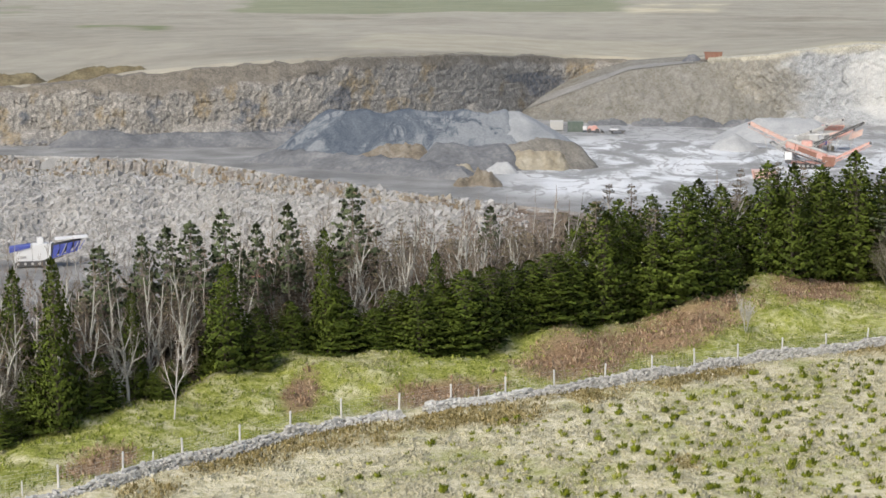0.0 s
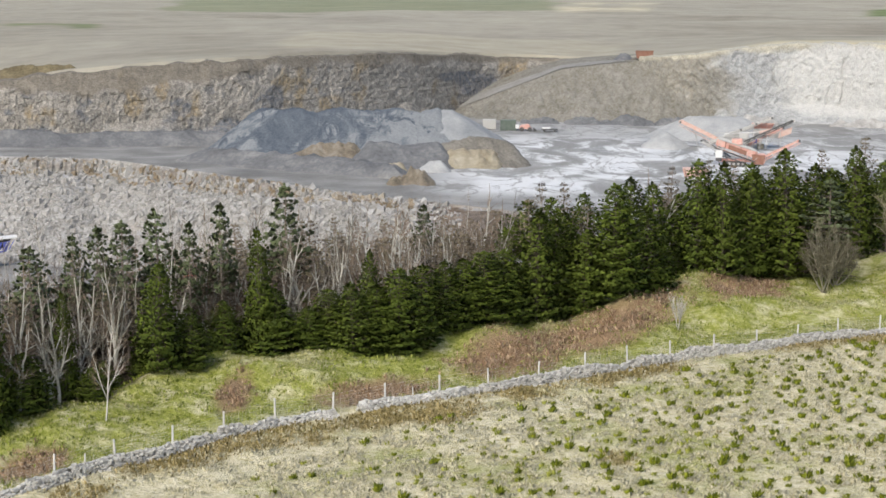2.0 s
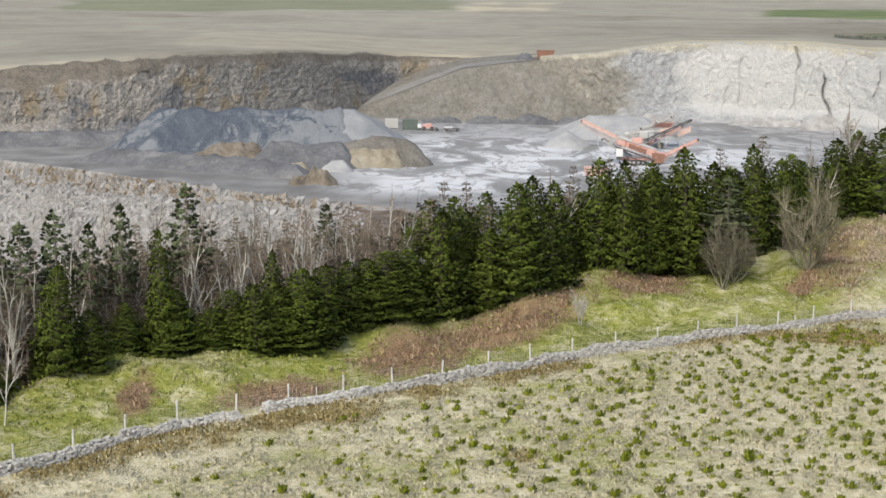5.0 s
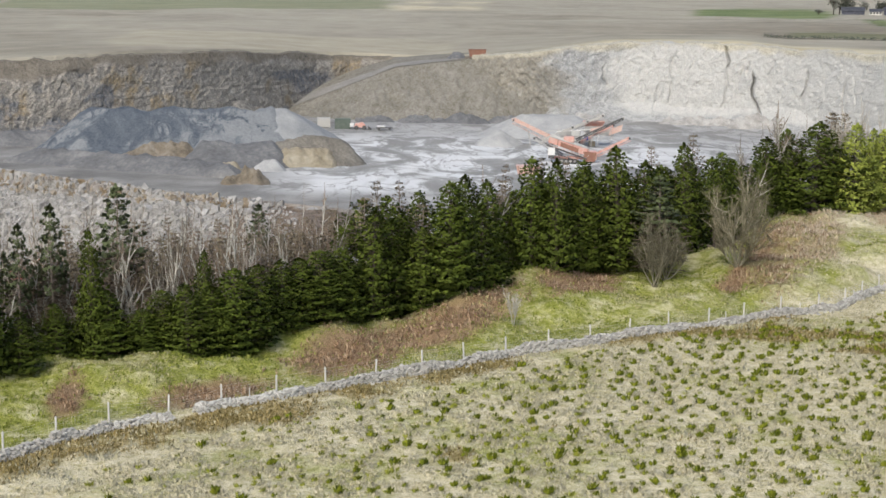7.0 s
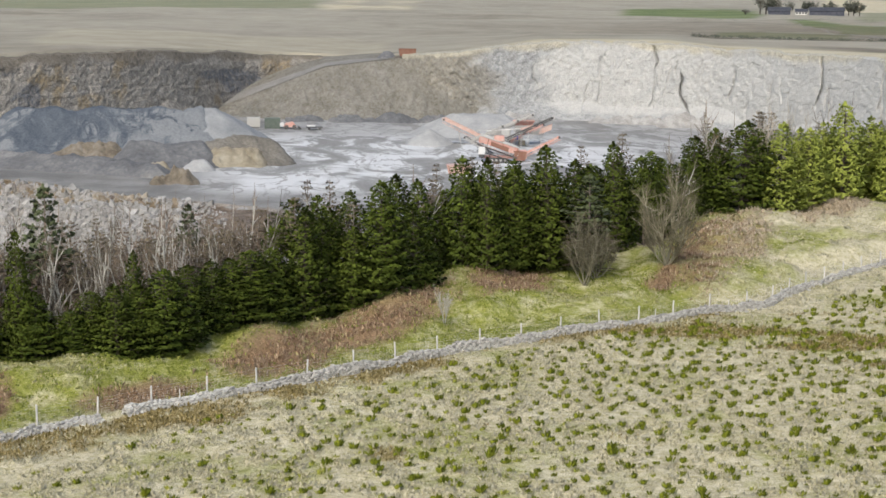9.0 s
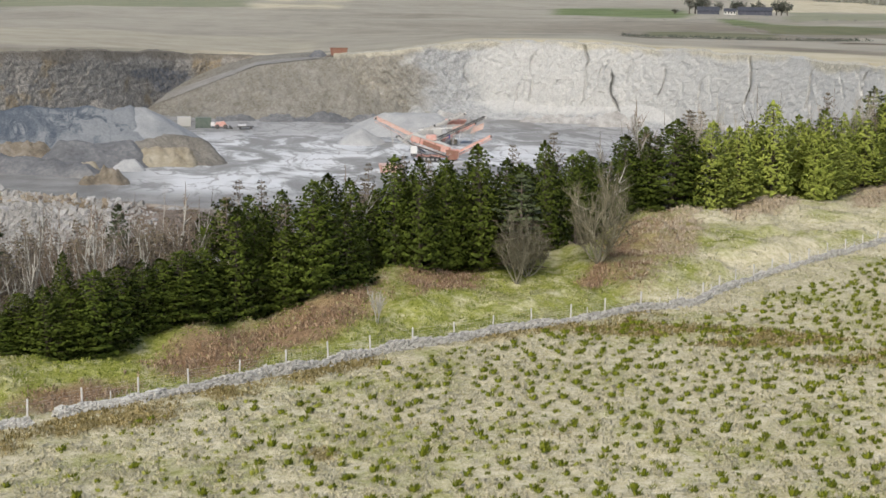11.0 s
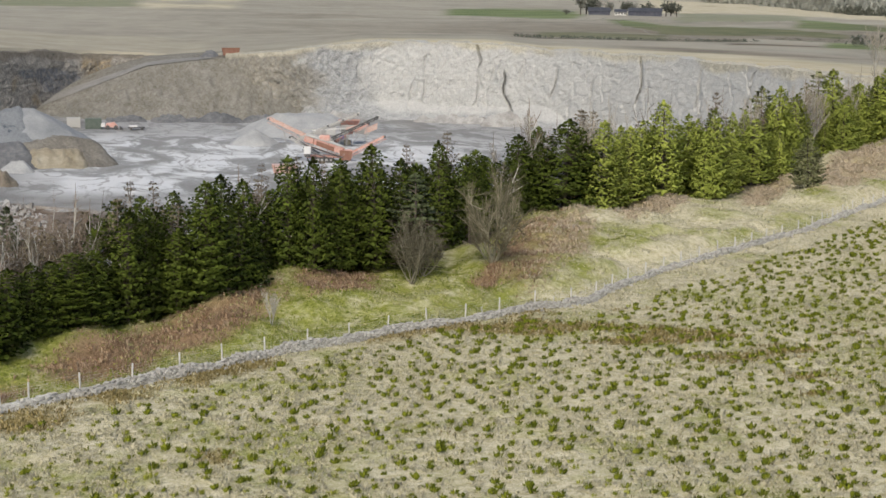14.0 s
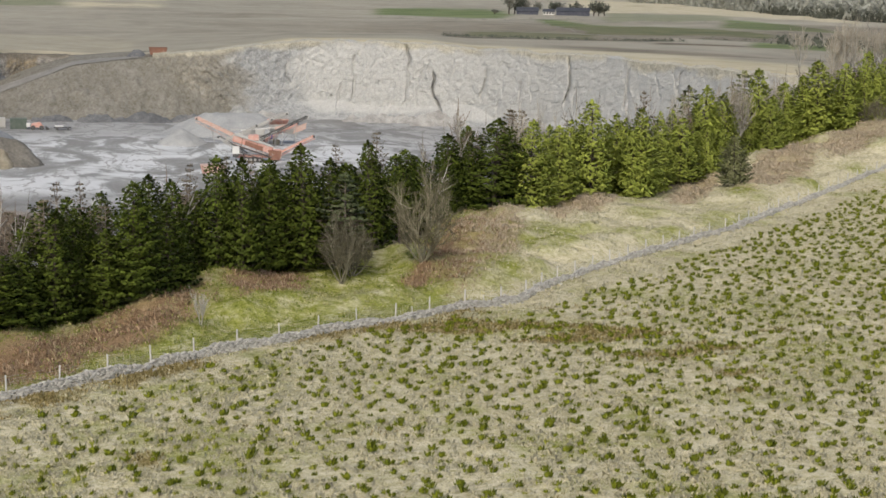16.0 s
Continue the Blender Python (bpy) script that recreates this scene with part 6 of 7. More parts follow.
    conveyor(s, (2.2, -6, 1.2), (9.0, -3, 4.4), 0.9, ORANGE, 0.7)
    conveyor(s, (-0.5, -8, 0.8), (5.5, -7, 3.6), 0.8, GREY_STEEL, 0.6)
    for i in range(5):
        part("frame_post", bar((-4.6 + 2.3 * i, -1.5, 0.9), (-4.6 + 2.3 * i, -1.5, 3.0 + 0.4 * (i % 2)), 0.08), GREY_STEEL, s)
    part("frame_beam", bar((-4.7, -1.5, 3.0), (4.9, -1.5, 3.2), 0.09), GREY_STEEL, s)
    part("power_unit", block(-1.6, 1.8, -1.2, 1.2, 1.3, 3.2, 0.15), DUSTY_STEEL, s)
    hopper(s, 3.6, 6.6, -1.0, 1.0, 3.8, 5.0, 0.8, ORANGE)
    rail(s, -4.5, 2.8, -1.4, 1.3)
    # lattice of pale steelwork between the two machines
    for i in range(7):
        x = -2.4 + 1.35 * i
        part("upright", bar((x, -5.4, 0.2), (x + 0.3, -5.4, 3.1 + 0.7 * (i % 3)), 0.10), GREY_STEEL if i % 2 else WHITE, s)
        part("diagonal", bar((x, -5.45, 0.4 + 0.5 * (i % 2)), (x + 1.5, -5.45, 2.6 + 0.5 * (i % 3)), 0.08), DUSTY_STEEL, s)
    for z0, z1 in ((1.9, 2.3), (3.2, 3.9)):
        part("catwalk", bar((-2.6, -5.5, z0), (6.2, -5.5, z1), 0.11), WHITE, s)
    part("drive_housing", block(0.4, 2.2, -5.9, -4.9, 2.2, 3.5, 0.12), GREY_STEEL, s)
    part("blue_motor", block(3.0, 3.9, -5.9, -5.1, 1.5, 2.4, 0.1), BLUE, s)
    part("red_guard", hexa([(4.4, -5.8, 2.7), (6.6, -5.8, 3.4), (6.6, -5.5, 3.4), (4.4, -5.5, 2.7), (4.4, -5.8, 3.9), (6.8, -5.8, 4.5), (6.8, -5.5, 4.5), (4.4, -5.5, 3.9)]), ORANGE_PALE, s)
    part("side_guard", hexa([(8.0, -9.6, 2.9), (10.6, -9.6, 3.9), (10.6, -9.3, 3.9), (8.0, -9.3, 2.9), (8.4, -9.6, 4.2), (10.8, -9.6, 5.2), (10.8, -9.3, 5.2), (8.4, -9.3, 4.2)]), ORANGE_PALE, s)
    for hx, hy, hz in ((3.9, -4, 5.4), (7.1, 2, 6.2), (-11.7, -2, 5.3), (10.9, -10, 6.5)):
        drum = bmesh.new()
        bmesh.ops.create_cone(drum, cap_ends=True, segments=14, radius1=0.3, radius2=0.3, depth=1.1, matrix=Matrix.Translation((hx, hy, hz)) @ Matrix.Rotation(math.pi / 2, 4, "X"))
        part("head_drum", drum, GREY_STEEL if hx > -5 else ORANGE_PALE, s)
    rail(s, 3.4, 9.0, -1.4, 2.3)
    part("fuel_tank", block(4.0, 5.4, -4.6, -3.6, 0.2, 1.2, 0.1), HEAP_SAND, s)

    b = machine_root("spoil_bin", 11.35, 281, FLOOR, "low dusty orange bin on the quarry floor", "bin")
    part("bin_body", hexa([(-1.7, -0.9, 0), (1.7, -0.9, 0), (1.7, 0.9, 0), (-1.7, 0.9, 0), (-2.1, -1.2, 1.7), (2.1, -1.2, 1.7), (2.1, 1.2, 1.7), (-2.1, 1.2, 1.7)]), ORANGE_PALE, b)
    for x in (-1.4, -0.5, 0.5, 1.4):
        part("rib", bar((x, -1.0, 0.1), (x * 1.2, -1.25, 1.6), 0.07), RUST_RED, b)


crushing_plant()


def blue_screener():
    m = machine_root("blue_screener", -14.2, 277, LOWER + 0.3, "blue and white tracked screening machine below the rubble slope", "screener", "mobile quarry plant")
    for y in (-1.2, 1.2):
        track(m, -4.4, 1.2, y)
    part("engine_cover", hexa([(-4.4, -1.3, 0.7), (-1.6, -1.3, 0.5), (-1.6, 1.3, 0.5), (-4.4, 1.3, 0.7), (-4.7, -1.3, 3.0), (-1.7, -1.3, 3.5), (-1.7, 1.3, 3.5), (-4.7, 1.3, 3.0)]), WHITE, m)
    part("side_panel", hexa([(-1.5, -1.4, 0.6), (1.4, -1.4, 1.3), (1.4, 1.3, 1.3), (-1.5, 1.3, 0.6), (-1.6, -1.4, 3.6), (1.5, -1.4, 3.7), (1.9, 1.3, 3.7), (-1.6, 1.3, 3.6)]), WHITE, m)
    part("wedge_cover", hexa([(-5.3, -1.45, 2.4), (-1.9, -1.45, 3.2), (-1.9, 1.2, 3.2), (-5.3, 1.2, 2.4), (-5.3, -1.45, 3.2), (-1.9, -1.45, 3.6), (-1.9, 1.2, 3.6), (-5.3, 1.2, 3.2)]), BLUE, m)
    part("louvre", block(-3.6, -2.6, -1.47, -1.36, 1.5, 1.8, 0.02), DUSTY_STEEL, m)
    part("screen_box", hexa([(1.5, -0.9, 1.5), (4.6, -0.9, 2.5), (4.6, 1.3, 2.5), (1.5, 1.3, 1.5), (1.9, -0.9, 3.4), (6.6, -0.9, 4.2), (6.6, 1.3, 4.2), (1.9, 1.3, 3.4)]), DARK_STEEL, m)
    for i in range(4):
        x = 1.6 + 1.15 * i
        part("side_plate", hexa([(x, -1.3, 1.35 + 0.28 * i), (x + 0.75, -1.3, 1.5 + 0.28 * i), (x + 0.75, -1.2, 1.5 + 0.28 * i), (x, -1.2, 1.35 + 0.28 * i), (x + 0.35, -1.3, 3.4 + 0.17 * i), (x + 1.35, -1.3, 3.6 + 0.17 * i), (x + 1.35, -1.2, 3.6 + 0.17 * i), (x + 0.35, -1.2, 3.4 + 0.17 * i)]), BLUE, m)
    part("sill_beam", bar((1.4, -1.36, 1.25), (5.6, -1.36, 2.5), 0.12), BLUE, m)
    part("conveyor_prop", bar((1.6, -1.3, 0.4), (5.4, -1.3, 2.2), 0.09), DUSTY_STEEL, m)
    for i in range(5):
        x = 2.2 + i * 1.0
        part("brace", bar((x, -1.38, 1.6 + 0.25 * i), (x + 0.9, -1.38, 3.5 + 0.18 * i), 0.08), DUSTY_STEEL if i % 2 else BLUE, m)
    part("top_plate", hexa([(2.2, -1.5, 4.3), (7.6, -1.5, 4.55), (7.6, 1.5, 4.55), (2.2, 1.5, 4.3), (2.2, -1.5, 4.42), (7.6, -1.5, 4.72), (7.6, 1.5, 4.72), (2.2, 1.5, 4.42)]), WHITE, m)
    part("exhaust_box", block(-0.8, 0.3, -0.6, 0.5, 3.6, 4.7, 0.08), WHITE, m)
    conveyor(m, (-4.6, 0, 1.3), (-9.5, 0, 3.3), 1.0, DUSTY_STEEL, 0.6)
    part("support_leg", join(bar((-1.2, -1.2, 0.0), (1.0, -1.3, 1.2), 0.1), bar((-1.2, 1.2, 0.0), (1.0, 1.3, 1.2), 0.1), bar((1.0, -1.3, 0.9), (3.5, -1.3, 1.6), 0.1)), DARK_STEEL, m)


blue_screener()


def excavator(az, r, z, turn, paint_, size, label):
    m = machine_root("excavator", az, r, z, label, "excavator", "", turn)
    for y in (-1.2, 1.2):
        track(m, -2.2, 2.2, y, 0.95, 0.6)
    part("house", hexa([(-2.4, -1.4, 1.1), (1.6, -1.4, 1.1), (1.6, 1.4, 1.1), (-2.4, 1.4, 1.1), (-2.3, -1.3, 2.4), (0.6, -1.3, 2.4), (0.6, 1.3, 2.4), (-2.3, 1.3, 2.4)]), paint_, m)
    cab = part("cab", block(0.2, 1.9, -1.4, -0.3, 1.2, 3.1, 0.1), paint_, m)
    part("window", block(0.4, 1.7, -1.43, -1.39, 2.0, 2.9, 0.0), GLASS, cab)
    part("counterweight", block(-3.0, -2.3, -1.3, 1.3, 1.1, 2.1, 0.15), WHITE, m)
    part("boom", join(bar((1.4, 0.3, 1.6), (4.2, 0.3, 4.2), 0.28), bar((4.2, 0.3, 4.2), (6.4, 0.3, 3.6), 0.24)), paint_, m)
    part("arm", bar((6.4, 0.3, 3.6), (7.0, 0.3, 1.3), 0.18), paint_, m)
    part("bucket", hexa([(6.2, -0.3, 0.2), (7.4, -0.3, 0.4), (7.4, 0.9, 0.4), (6.2, 0.9, 0.2), (6.4, -0.3, 1.1), (7.3, -0.3, 1.4), (7.3, 0.9, 1.4), (6.4, 0.9, 1.1)]), DARK_STEEL, m)
    m.matrix_world = m.matrix_world @ Matrix.Diagonal((size, size, size, 1))


excavator(-6.9, 255, LOWER, 0, RED, 1.0, "red excavator on the lower floor behind the trees")


def container(az, r, w, d, h, colour, label, category="container"):
    m = machine_root("container", az, r, FLOOR, label, category)
    part("shell", block(-w / 2, w / 2, -d / 2, d / 2, 0.12, h, 0.06), colour, m)
    n = int(w / 0.35)
    for i in range(n):
        x = -w / 2 + 0.2 + (w - 0.4) * i / (n - 1)
        part("rib", block(x - 0.07, x + 0.07, -d / 2 - 0.06, -d / 2 + 0.01, 0.3, h - 0.15, 0.0), colour, m)
    for x in (-w / 2 + 0.1, w / 2 - 0.1):
        part("corner_post", block(x - 0.12, x + 0.12, -d / 2 - 0.07, d / 2 + 0.05, 0.0, h + 0.04, 0.02), colour, m)
    return m


container(4.72, 372, 3.6, 2.5, 2.5, GREEN_STEEL, "dark green steel container on the quarry floor")
container(4.05, 376, 3.0, 2.5, 2.3, GREY_STEEL, "pale grey steel container on the quarry floor")


def small_plant():
    m = machine_root("compact_loader", 5.35, 371, FLOOR, "small orange loader with a white cab", "loader")
    for x in (-0.9, 0.9):
        for y in (-0.8, 0.8):
            w = bmesh.new()
            bmesh.ops.create_cone(w, cap_ends=True, segments=14, radius1=0.5, radius2=0.5, depth=0.4, matrix=Matrix.Translation((x, y, 0.5)) @ Matrix.Rotation(math.pi / 2, 4, "X"))
            part("wheel", w, DARK_STEEL, m)
    part("body", hexa([(-1.5, -0.7, 0.5), (1.5, -0.7, 0.5), (1.5, 0.7, 0.5), (-1.5, 0.7, 0.5), (-1.2, -0.7, 1.4), (0.6, -0.7, 1.7), (0.6, 0.7, 1.7), (-1.2, 0.7, 1.4)]), ORANGE, m)
    part("cab", block(-2.4, -1.5, -0.6, 0.6, 0.6, 1.5, 0.08), WHITE, m)
    part("bucket", hexa([(1.8, -0.9, 0.05), (2.6, -0.9, 0.05), (2.6, 0.9, 0.05), (1.8, 0.9, 0.05), (1.7, -0.9, 0.8), (2.2, -0.9, 0.5), (2.2, 0.9, 0.5), (1.7, 0.9, 0.8)]), DARK_STEEL, m)
    t = machine_root("flat_trailer", 6.2, 370, FLOOR, "low dark flat trailer with pale load", "trailer")
    part("deck", block(-1.9, 1.9, -0.9, 0.9, 0.45, 0.65, 0.03), DARK_STEEL, t)
    part("load", block(-1.7, 0.2, -0.7, 0.7, 0.66, 1.0, 0.1), WHITE, t)
    for x in (-1.2, 1.2):
        for y in (-0.8, 0.8):
            w = bmesh.new()
            bmesh.ops.create_cone(w, cap_ends=True, segments=12, radius1=0.3, radius2=0.3, depth=0.25, matrix=Matrix.Translation((x, y, 0.3)) @ Matrix.Rotation(math.pi / 2, 4, "X"))
            part("wheel", w, DARK_STEEL, t)
    s = machine_root("steel_skip", 9.5, 420.0, 8.9, "rusty red steel bin on the quarry rim", "bin")
    part("bin_body", hexa([(-2.0, -1.1, 0), (2.0, -1.1, 0), (2.0, 1.1, 0), (-2.0, 1.1, 0), (-2.3, -1.2, 1.9), (2.3, -1.2, 1.9), (2.3, 1.2, 1.9), (-2.3, 1.2, 1.9)]), RUST_RED, s)
    for i in range(6):
        x = -1.9 + i * 0.76
        part("rib", bar((x, -1.14, 0.1), (x * 1.12, -1.26, 1.85), 0.08), RUST_RED, s)
    part("rim_bar", bar((-2.35, -1.25, 1.9), (2.35, -1.25, 1.9), 0.09), RUST_RED, s)


small_plant()


def loose_rocks(name, places, sizes, zs, material, label, seed):
    """Angular rocks strewn over a slope, in one mesh."""
    rng = np.random.default_rng(seed)
    bm = bmesh.new()
    bmesh.ops.create_cube(bm, size=0.72)
    bmesh.ops.triangulate(bm, faces=bm.faces[:])
    base = np.array([v.co[:] for v in bm.verts])
    tri = np.array([[v.index for v in f.verts] for f in bm.faces])
    bm.free()
    n = len(places)
    jit = rng.uniform(0.65, 1.2, (n, len(base), 1))
    sc = sizes[:, None] * rng.uniform(0.6, 1.2, (n, 3))
    V = base[None] * jit * sc[:, None, :]
    spin = rng.uniform(0, 6.283, (n, 1))
    c, s = np.cos(spin), np.sin(spin)
    V[..., 0], V[..., 1] = c * V[..., 0] - s * V[..., 1], s * V[..., 0] + c * V[..., 1]
    V[..., 2] += 0.35 * (rng.normal(0, 1, (n, 1)) * V[..., 0] + rng.normal(0, 1, (n, 1)) * V[..., 1])
    V[..., 0] += places[:, None, 0]
    V[..., 1] += places[:, None, 1]
    V[..., 2] += (zs + sizes * 0.12)[:, None]
    F = (tri[None] + (np.arange(n) * len(base))[:, None, None]).reshape(-1, 3)
    tagged(new(name, mesh_from(name, V.reshape(-1, 3), F, [material])), label, "rocks", kind="stuff")


rock_rng = np.random.default_rng(501)
n = 13000
a = np.minimum(rock_rng.uniform(-17.5, 4.0, n), rock_rng.uniform(-3.0, 3.0, n))
s = rock_rng.uniform(0.02, 0.97, n)
r = bench_r(a) - 39 + 40 * s
x, y = polar(a, r)
z = slope_z(a, s)
loose_rocks("blasted_rocks", np.column_stack([x, y]), 0.2 + 1.1 * rock_rng.random(n) ** 8 + 0.45 * rock_rng.random(n), z, RUBBLE_ROCK, "pale angular rocks strewn down the rubble slope", 502)
n = 900
a = rock_rng.uniform(-17.5, 9, n)
r = base_r(a) - rock_rng.uniform(0, 7, n)
x, y = polar(a, r)
loose_rocks("fallen_rocks", np.column_stack([x, y]), 0.3 + 1.1 * rock_rng.random(n) ** 3, land_z(a, r), FACE_OLD, "grey rocks fallen at the foot of the old face", 503)
n = 1300
a = np.concatenate([rock_rng.uniform(-17.5, 1.5, n)])
r = bench_r(a) - rock_rng.uniform(0, 5.5, n)
x, y = polar(a, r)
loose_rocks("bench_rocks", np.column_stack([x, y]), 0.35 + 1.1 * rock_rng.random(n) ** 3, slope_z(a, (r - bench_r(a) + 39) / 40) - 0.1, BENCH_ROCK, "brown and grey blocks along the edge of the bench", 504)


def boulder(az, r, size, seed):
    bm = bmesh.new()
    bmesh.ops.create_icosphere(bm, subdivisions=2, radius=size)
    rng = random.Random(seed)
    push = [Vector((rng.gauss(0, 1), rng.gauss(0, 1), rng.gauss(0, 1))).normalized() for _ in range(9)]
    for v in bm.verts:
        n = v.co.normalized()
        v.co *= 1.0 - 0.35 * max(0, max(n.dot(p) for p in push) - 0.75) / 0.25 + rng.uniform(-0.05, 0.05)
        v.co.z *= 0.75
    me = bpy.data.meshes.new("boulder")
    bm.to_mesh(me)
    bm.free()
    me.materials.append(RUBBLE_ROCK)
    x, y = polar(az, r)
    ob = new("boulder", me)
    ob.matrix_world = Matrix.Translation((float(x), float(y), land_at(az, r) + size * 0.4))
    tagged(ob, "large pale boulder on the lower quarry floor", "boulder", "boulders")


for k, (az, r, size) in enumerate(((-11.5, 254, 1.0), (-11.3, 256, 0.8), (-12.7, 266, 0.8), (-9.6, 250, 0.7), (-6.2, 247, 0.9), (-4.9, 243, 0.7))):
    boulder(az, r, size, 540 + k)


# ---- farm, forest and trees in the distance ----
FAR_WALL = speckled("pale_plaster", (0.55, 0.54, 0.51), (0.68, 0.67, 0.64), (0.76, 0.75, 0.72), 0.5, 4.0)
SLATE = speckled("dark_slate_roof", (0.035, 0.038, 0.05), (0.06, 0.065, 0.08), (0.10, 0.105, 0.12), 0.6, 3.0)
DARK_CLAD = speckled("dark_cladding", (0.05, 0.055, 0.075), (0.08, 0.085, 0.11), (0.12, 0.125, 0.15), 0.6, 3.0)
# the next two are paled: distance haze is put into their colour
FAR_LEAF_HAZE = foliage("hazed_distant_twigs", (0.21, 0.205, 0.18), (0.28, 0.275, 0.245), (0.22, 0.225, 0.19))
FAR_WOOD_HAZE = foliage("hazed_distant_wood", (0.27, 0.275, 0.245), (0.38, 0.385, 0.345), (0.31, 0.32, 0.28))
FAR_GREEN = foliage("distant_conifers", (0.06, 0.07, 0.055), (0.13, 0.14, 0.11), (0.13, 0.13, 0.11))


def barn(name, az, r, w, d, eaves, ridge, walls, label, windows=0, turn=0.0):
    m = machine_root(name, az, r, land_at(az, r) - 0.1, label, "building", "farm buildings", turn)
    part("wall", hexa([(-w / 2, -d / 2, 0), (w / 2, -d / 2, 0), (w / 2, d / 2, 0), (-w / 2, d / 2, 0), (-w / 2, -d / 2, eaves), (w / 2, -d / 2, eaves), (w / 2, d / 2, eaves), (-w / 2, d / 2, eaves)]), walls, m)
    o = 0.5
    bm = bmesh.new()
    pts = [(-w / 2 - o, -d / 2 - o, eaves - 0.2), (w / 2 + o, -d / 2 - o, eaves - 0.2), (w / 2 + o, 0, ridge), (-w / 2 - o, 0, ridge), (w / 2 + o, d / 2 + o, eaves - 0.2), (-w / 2 - o, d / 2 + o, eaves - 0.2)]
    v = [bm.verts.new(p) for p in pts]
    for f in ((0, 1, 2, 3), (3, 2, 4, 5), (0, 3, 5), (1, 4, 2), (0, 5, 4, 1)):
        bm.faces.new([v[i] for i in f])
    part("roof", bm, SLATE, m)
    for i in range(windows):
        x = -w / 2 + w * (i + 0.5) / windows
        wn_ = part("window", block(x - 0.6, x + 0.6, -d / 2 - 0.05, -d / 2 + 0.05, 1.0, 2.3, 0.0), GLASS, m)
        part("sill", block(x - 0.7, x + 0.7, -d / 2 - 0.15, -d / 2 + 0.02, 0.85, 1.0, 0.0), FAR_WALL, wn_)


barn("barn", 22.45, 1290, 17, 13, 3.4, 6.4, DARK_CLAD, "dark slate-roofed barn on the distant farm")
barn("farmhouse", 23.2, 1284, 9, 7, 2.8, 5.0, FAR_WALL, "long white farmhouse with dark roof", 4)
barn("barn", 24.05, 1284, 26, 14, 3.6, 6.4, DARK_CLAD, "long dark low barn on the distant farm")
barn("shed", 31.85, 1985, 14, 10, 5, 8.5, DARK_CLAD, "dark shed beside the distant forest")
far_rng = random.Random(601)


def far_tree(seed, leaf):
    """A rounded tree 10 m high, seen from afar: trunk, limbs and a crown of many clumps."""
    rng = random.Random(seed)
    tv, tf, cv, cf = [], [], [], []
    tube([Vector((0, 0, -0.2)), Vector((0.1, 0, 3)), Vector((0, 0.1, 8.5))], [0.35, 0.25, 0.08], 6, tv, tf)
    for b in range(16):
        phi, z0 = rng.uniform(0, 6.28), rng.uniform(2, 7)
        tip = Vector((math.cos(phi) * 3, math.sin(phi) * 3, z0 + 2.5)) * rng.uniform(0.7, 1.0)
        tube([Vector((0, 0, z0)), tip], [0.14, 0.05], 4, tv, tf)
        for c in range(26):
            p = Vector((0, 0, z0)).lerp(tip, rng.uniform(0.4, 1.15)) + Vector((rng.gauss(0, 0.7), rng.gauss(0, 0.7), rng.gauss(0, 0.6)))
            i = len(cv)
            cv.extend([p + Vector((rng.gauss(0, 0.45), rng.gauss(0, 0.45), rng.gauss(0, 0.45))) for _ in range(3)])
            cf.append((i, i + 1, i + 2))
    return mesh_from("trunk", tv, tf, [BARK_DARK], True), mesh_from("crown", cv, cf, [leaf], False)


KINDS["far"] = [far_tree(621, FAR_LEAF_HAZE), far_tree(622, FAR_LEAF_HAZE), far_tree(623, FAR_GREEN)]
NORMAL["far"] = (10.0, 8.0)
WORDS["far"] = ("farm_tree", "rounded grey-brown tree beside the distant farm", "tree", "trees round the farm")
for az, r, h, w, k in ((21.8, 1293, 14, 11, 0), (22.0, 1300, 12, 12, 2), (22.2, 1296, 13, 9, 2), (22.35, 1312, 12, 9, 0), (22.8, 1312, 10, 7, 1), (23.4, 1306, 10, 9, 2), (23.62, 1308, 9, 7, 1),
                       (24.1, 1306, 9, 9, 2), (24.3, 1306, 8, 7, 0), (24.78, 1288, 9, 9, 2), (24.95, 1290, 11, 8, 2), (25.15, 1292, 8, 9, 2), (21.3, 1280, 4, 8, 0)):
    plant("far", az, r, h * 1.25, w * 1.2, k)


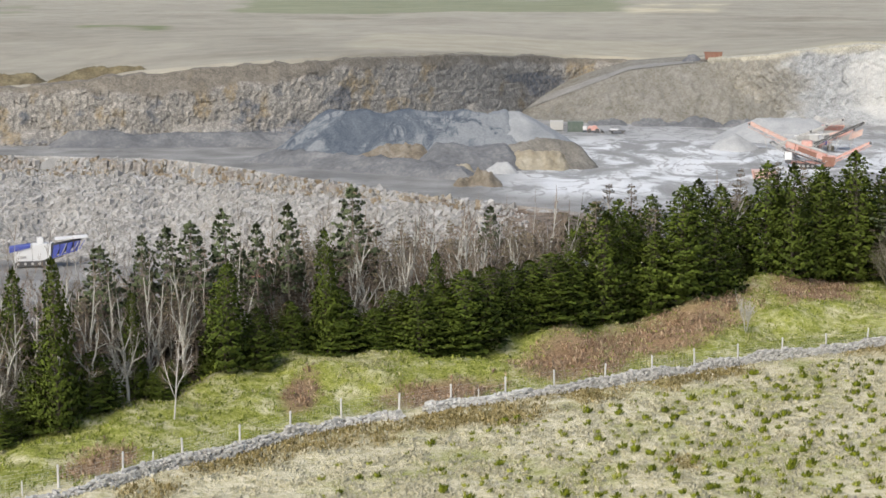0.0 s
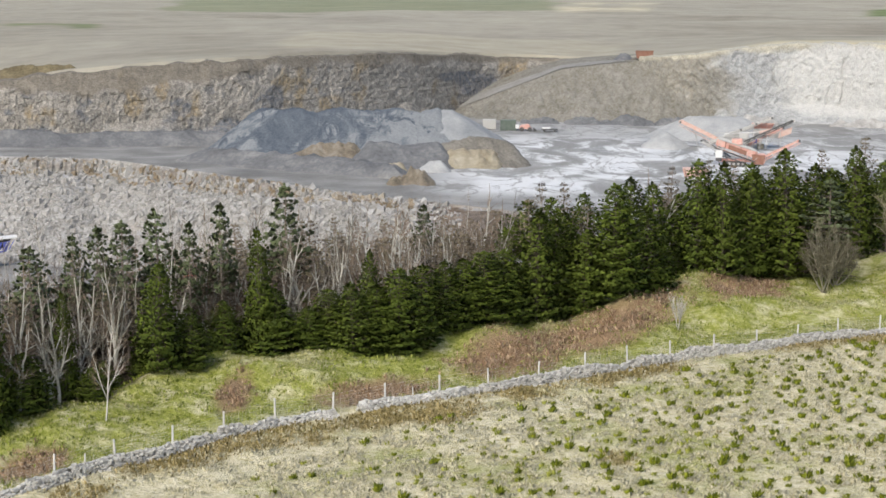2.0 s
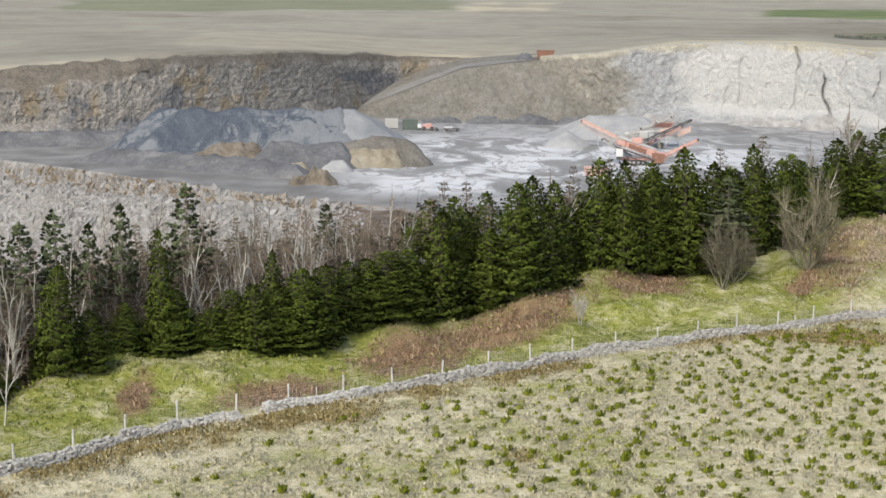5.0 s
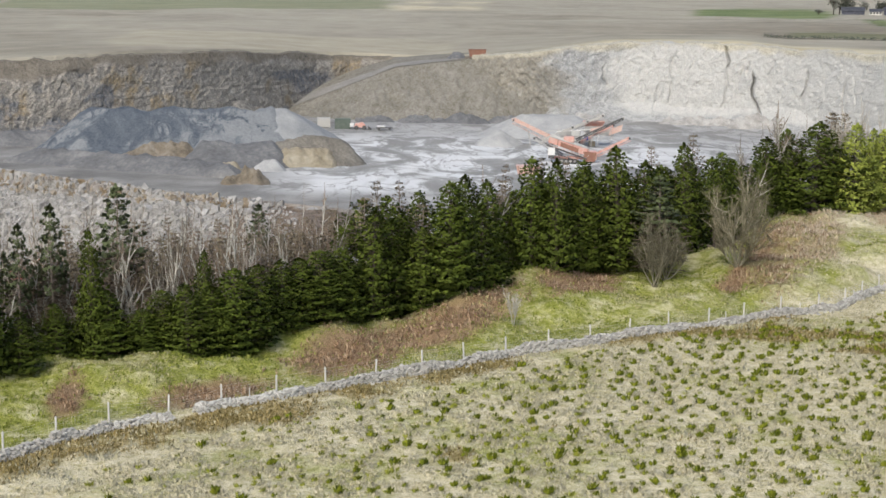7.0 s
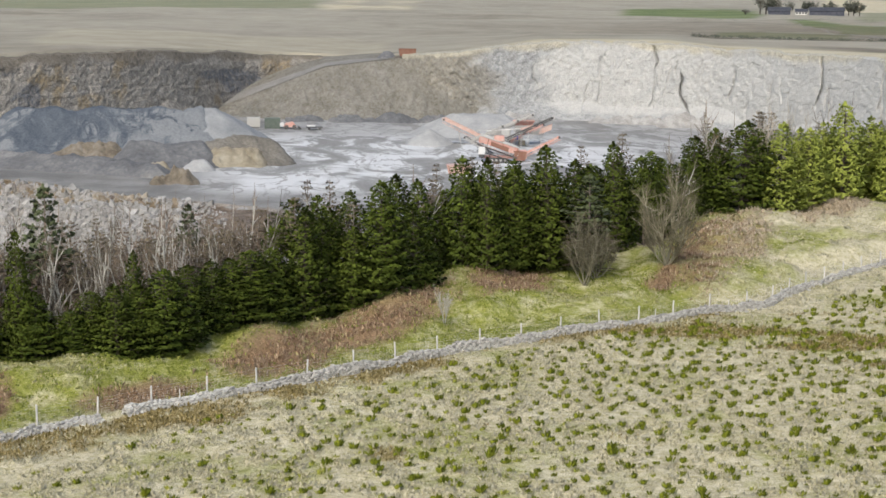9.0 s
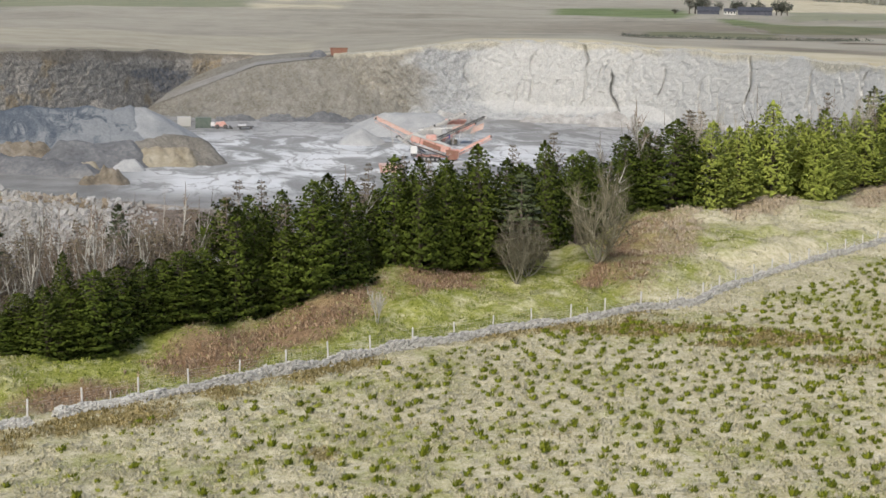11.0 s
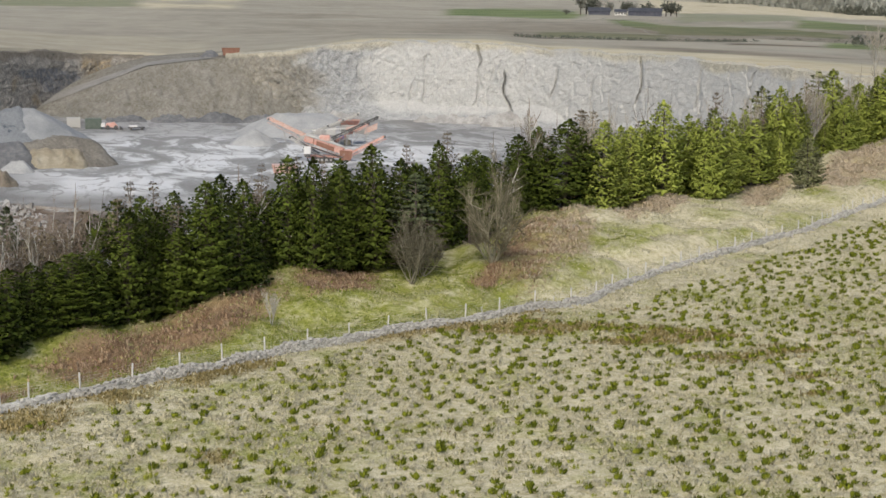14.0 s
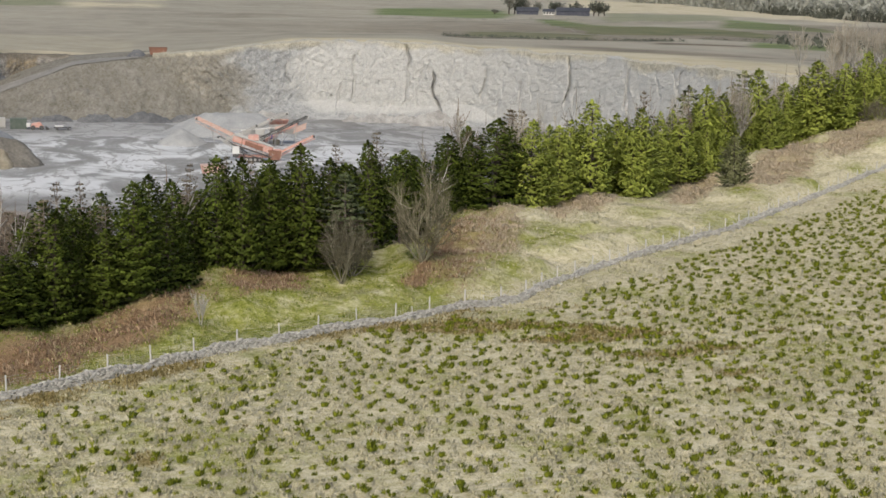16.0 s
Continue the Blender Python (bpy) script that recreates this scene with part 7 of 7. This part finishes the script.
def far_wood(name, a0, a1, r0, r1, count, height, width, material, label, seed):
    """A distant wood as many small clumps, with an uneven top."""
    rng = np.random.default_rng(seed)
    az = rng.uniform(a0, a1, count)
    r = rng.uniform(r0, r1, count) + (forest_edge(az) if r1 < 400 else 0)
    x, y = polar(az, r)
    z = land_z(az, r)
    k = 26
    h = height * rng.uniform(0.6, 1.15, count)
    u = rng.random((count, k))
    phi = rng.uniform(0, 6.283, (count, k))
    rad = width * (1 - u) ** 0.8 * rng.uniform(0.3, 1, (count, k))
    c = np.stack([x[:, None] + rad * np.cos(phi), y[:, None] + rad * np.sin(phi), z[:, None] + h[:, None] * (0.05 + 0.95 * u)], -1).reshape(-1, 1, 3)
    s = (0.16 * height * rng.uniform(0.5, 1.2, (count * k, 1, 1)))
    V = c + s * rng.normal(0, 1, (count * k, 3, 3)) * np.array([0.7, 0.7, 1.0])
    F = np.arange(count * k * 3).reshape(-1, 3)
    tagged(new(name, mesh_from(name, V.reshape(-1, 3), F, [material])), label, "wood", kind="stuff")


def forest_edge(az):
    return np.interp(az, [25, 27, 30, 34, 40], [2250, 2100, 1700, 1270, 1000])


far_wood("distant_forest", 26.0, 38.5, 0, 260, 1700, 15, 4.5, FAR_WOOD_HAZE, "grey-green distant forest along the skyline", 611)
far_wood("distant_plantation", 30.5, 38.5, -18, 8, 260, 8, 4, FAR_GREEN, "dark distant plantation edge", 612)
far_wood("far_hedge", 28.5, 38.5, 585, 640, 150, 1.0, 4.0, FAR_GREEN, "dark hedgerow trees beyond the quarry", 613)
far_wood("far_plantation", 31.2, 38.5, 465, 500, 90, 3.6, 2.6, FAR_GREEN, "dark young plantation beyond the quarry rim", 617)
far_wood("far_hedge", 19.5, 28.0, 500, 512, 260, 0.9, 1.6, FAR_GREEN, "low dark hedge on the moor edge", 614)
far_wood("roadside_scrub", 17, 30, 1000, 1040, 90, 1.2, 3.0, FAR_LEAF_HAZE, "thin dark scrub line across distant fields", 616)


def farm_track():
    az = np.linspace(23.0, 26.2, 60)
    mid = np.interp(az, [23.0, 23.3, 24.0, 24.73, 25.81, 26.2], [1000, 900, 720, 606, 552, 545])
    v = np.stack([np.stack([*polar(az, mid + o), land_z(az, mid + o) + 0.25], -1) for o in (-3.0, 3.0)], 1).reshape(-1, 3)
    tagged(new("farm_track", mesh_from("farm_track", v, grid_faces(60, 2), [ROAD_DUST])), "pale farm track crossing the distant fields", "track", kind="structure")


farm_track()
for k in range(48):
    az = far_rng.uniform(27.5, 36)
    plant("pale", az, float(trees_r(np.array([az]))[0]) + far_rng.uniform(18, 34), far_rng.uniform(8.0, 11.5), far_rng.uniform(4.0, 6.0))
for k in range(34):
    az = far_rng.uniform(20.0, 36.0)
    plant("pale" if k % 2 else "bare", az, float(trees_r(np.array([az]))[0]) + far_rng.uniform(6, 14), far_rng.uniform(11.0, 13.5), far_rng.uniform(3.8, 5.6))
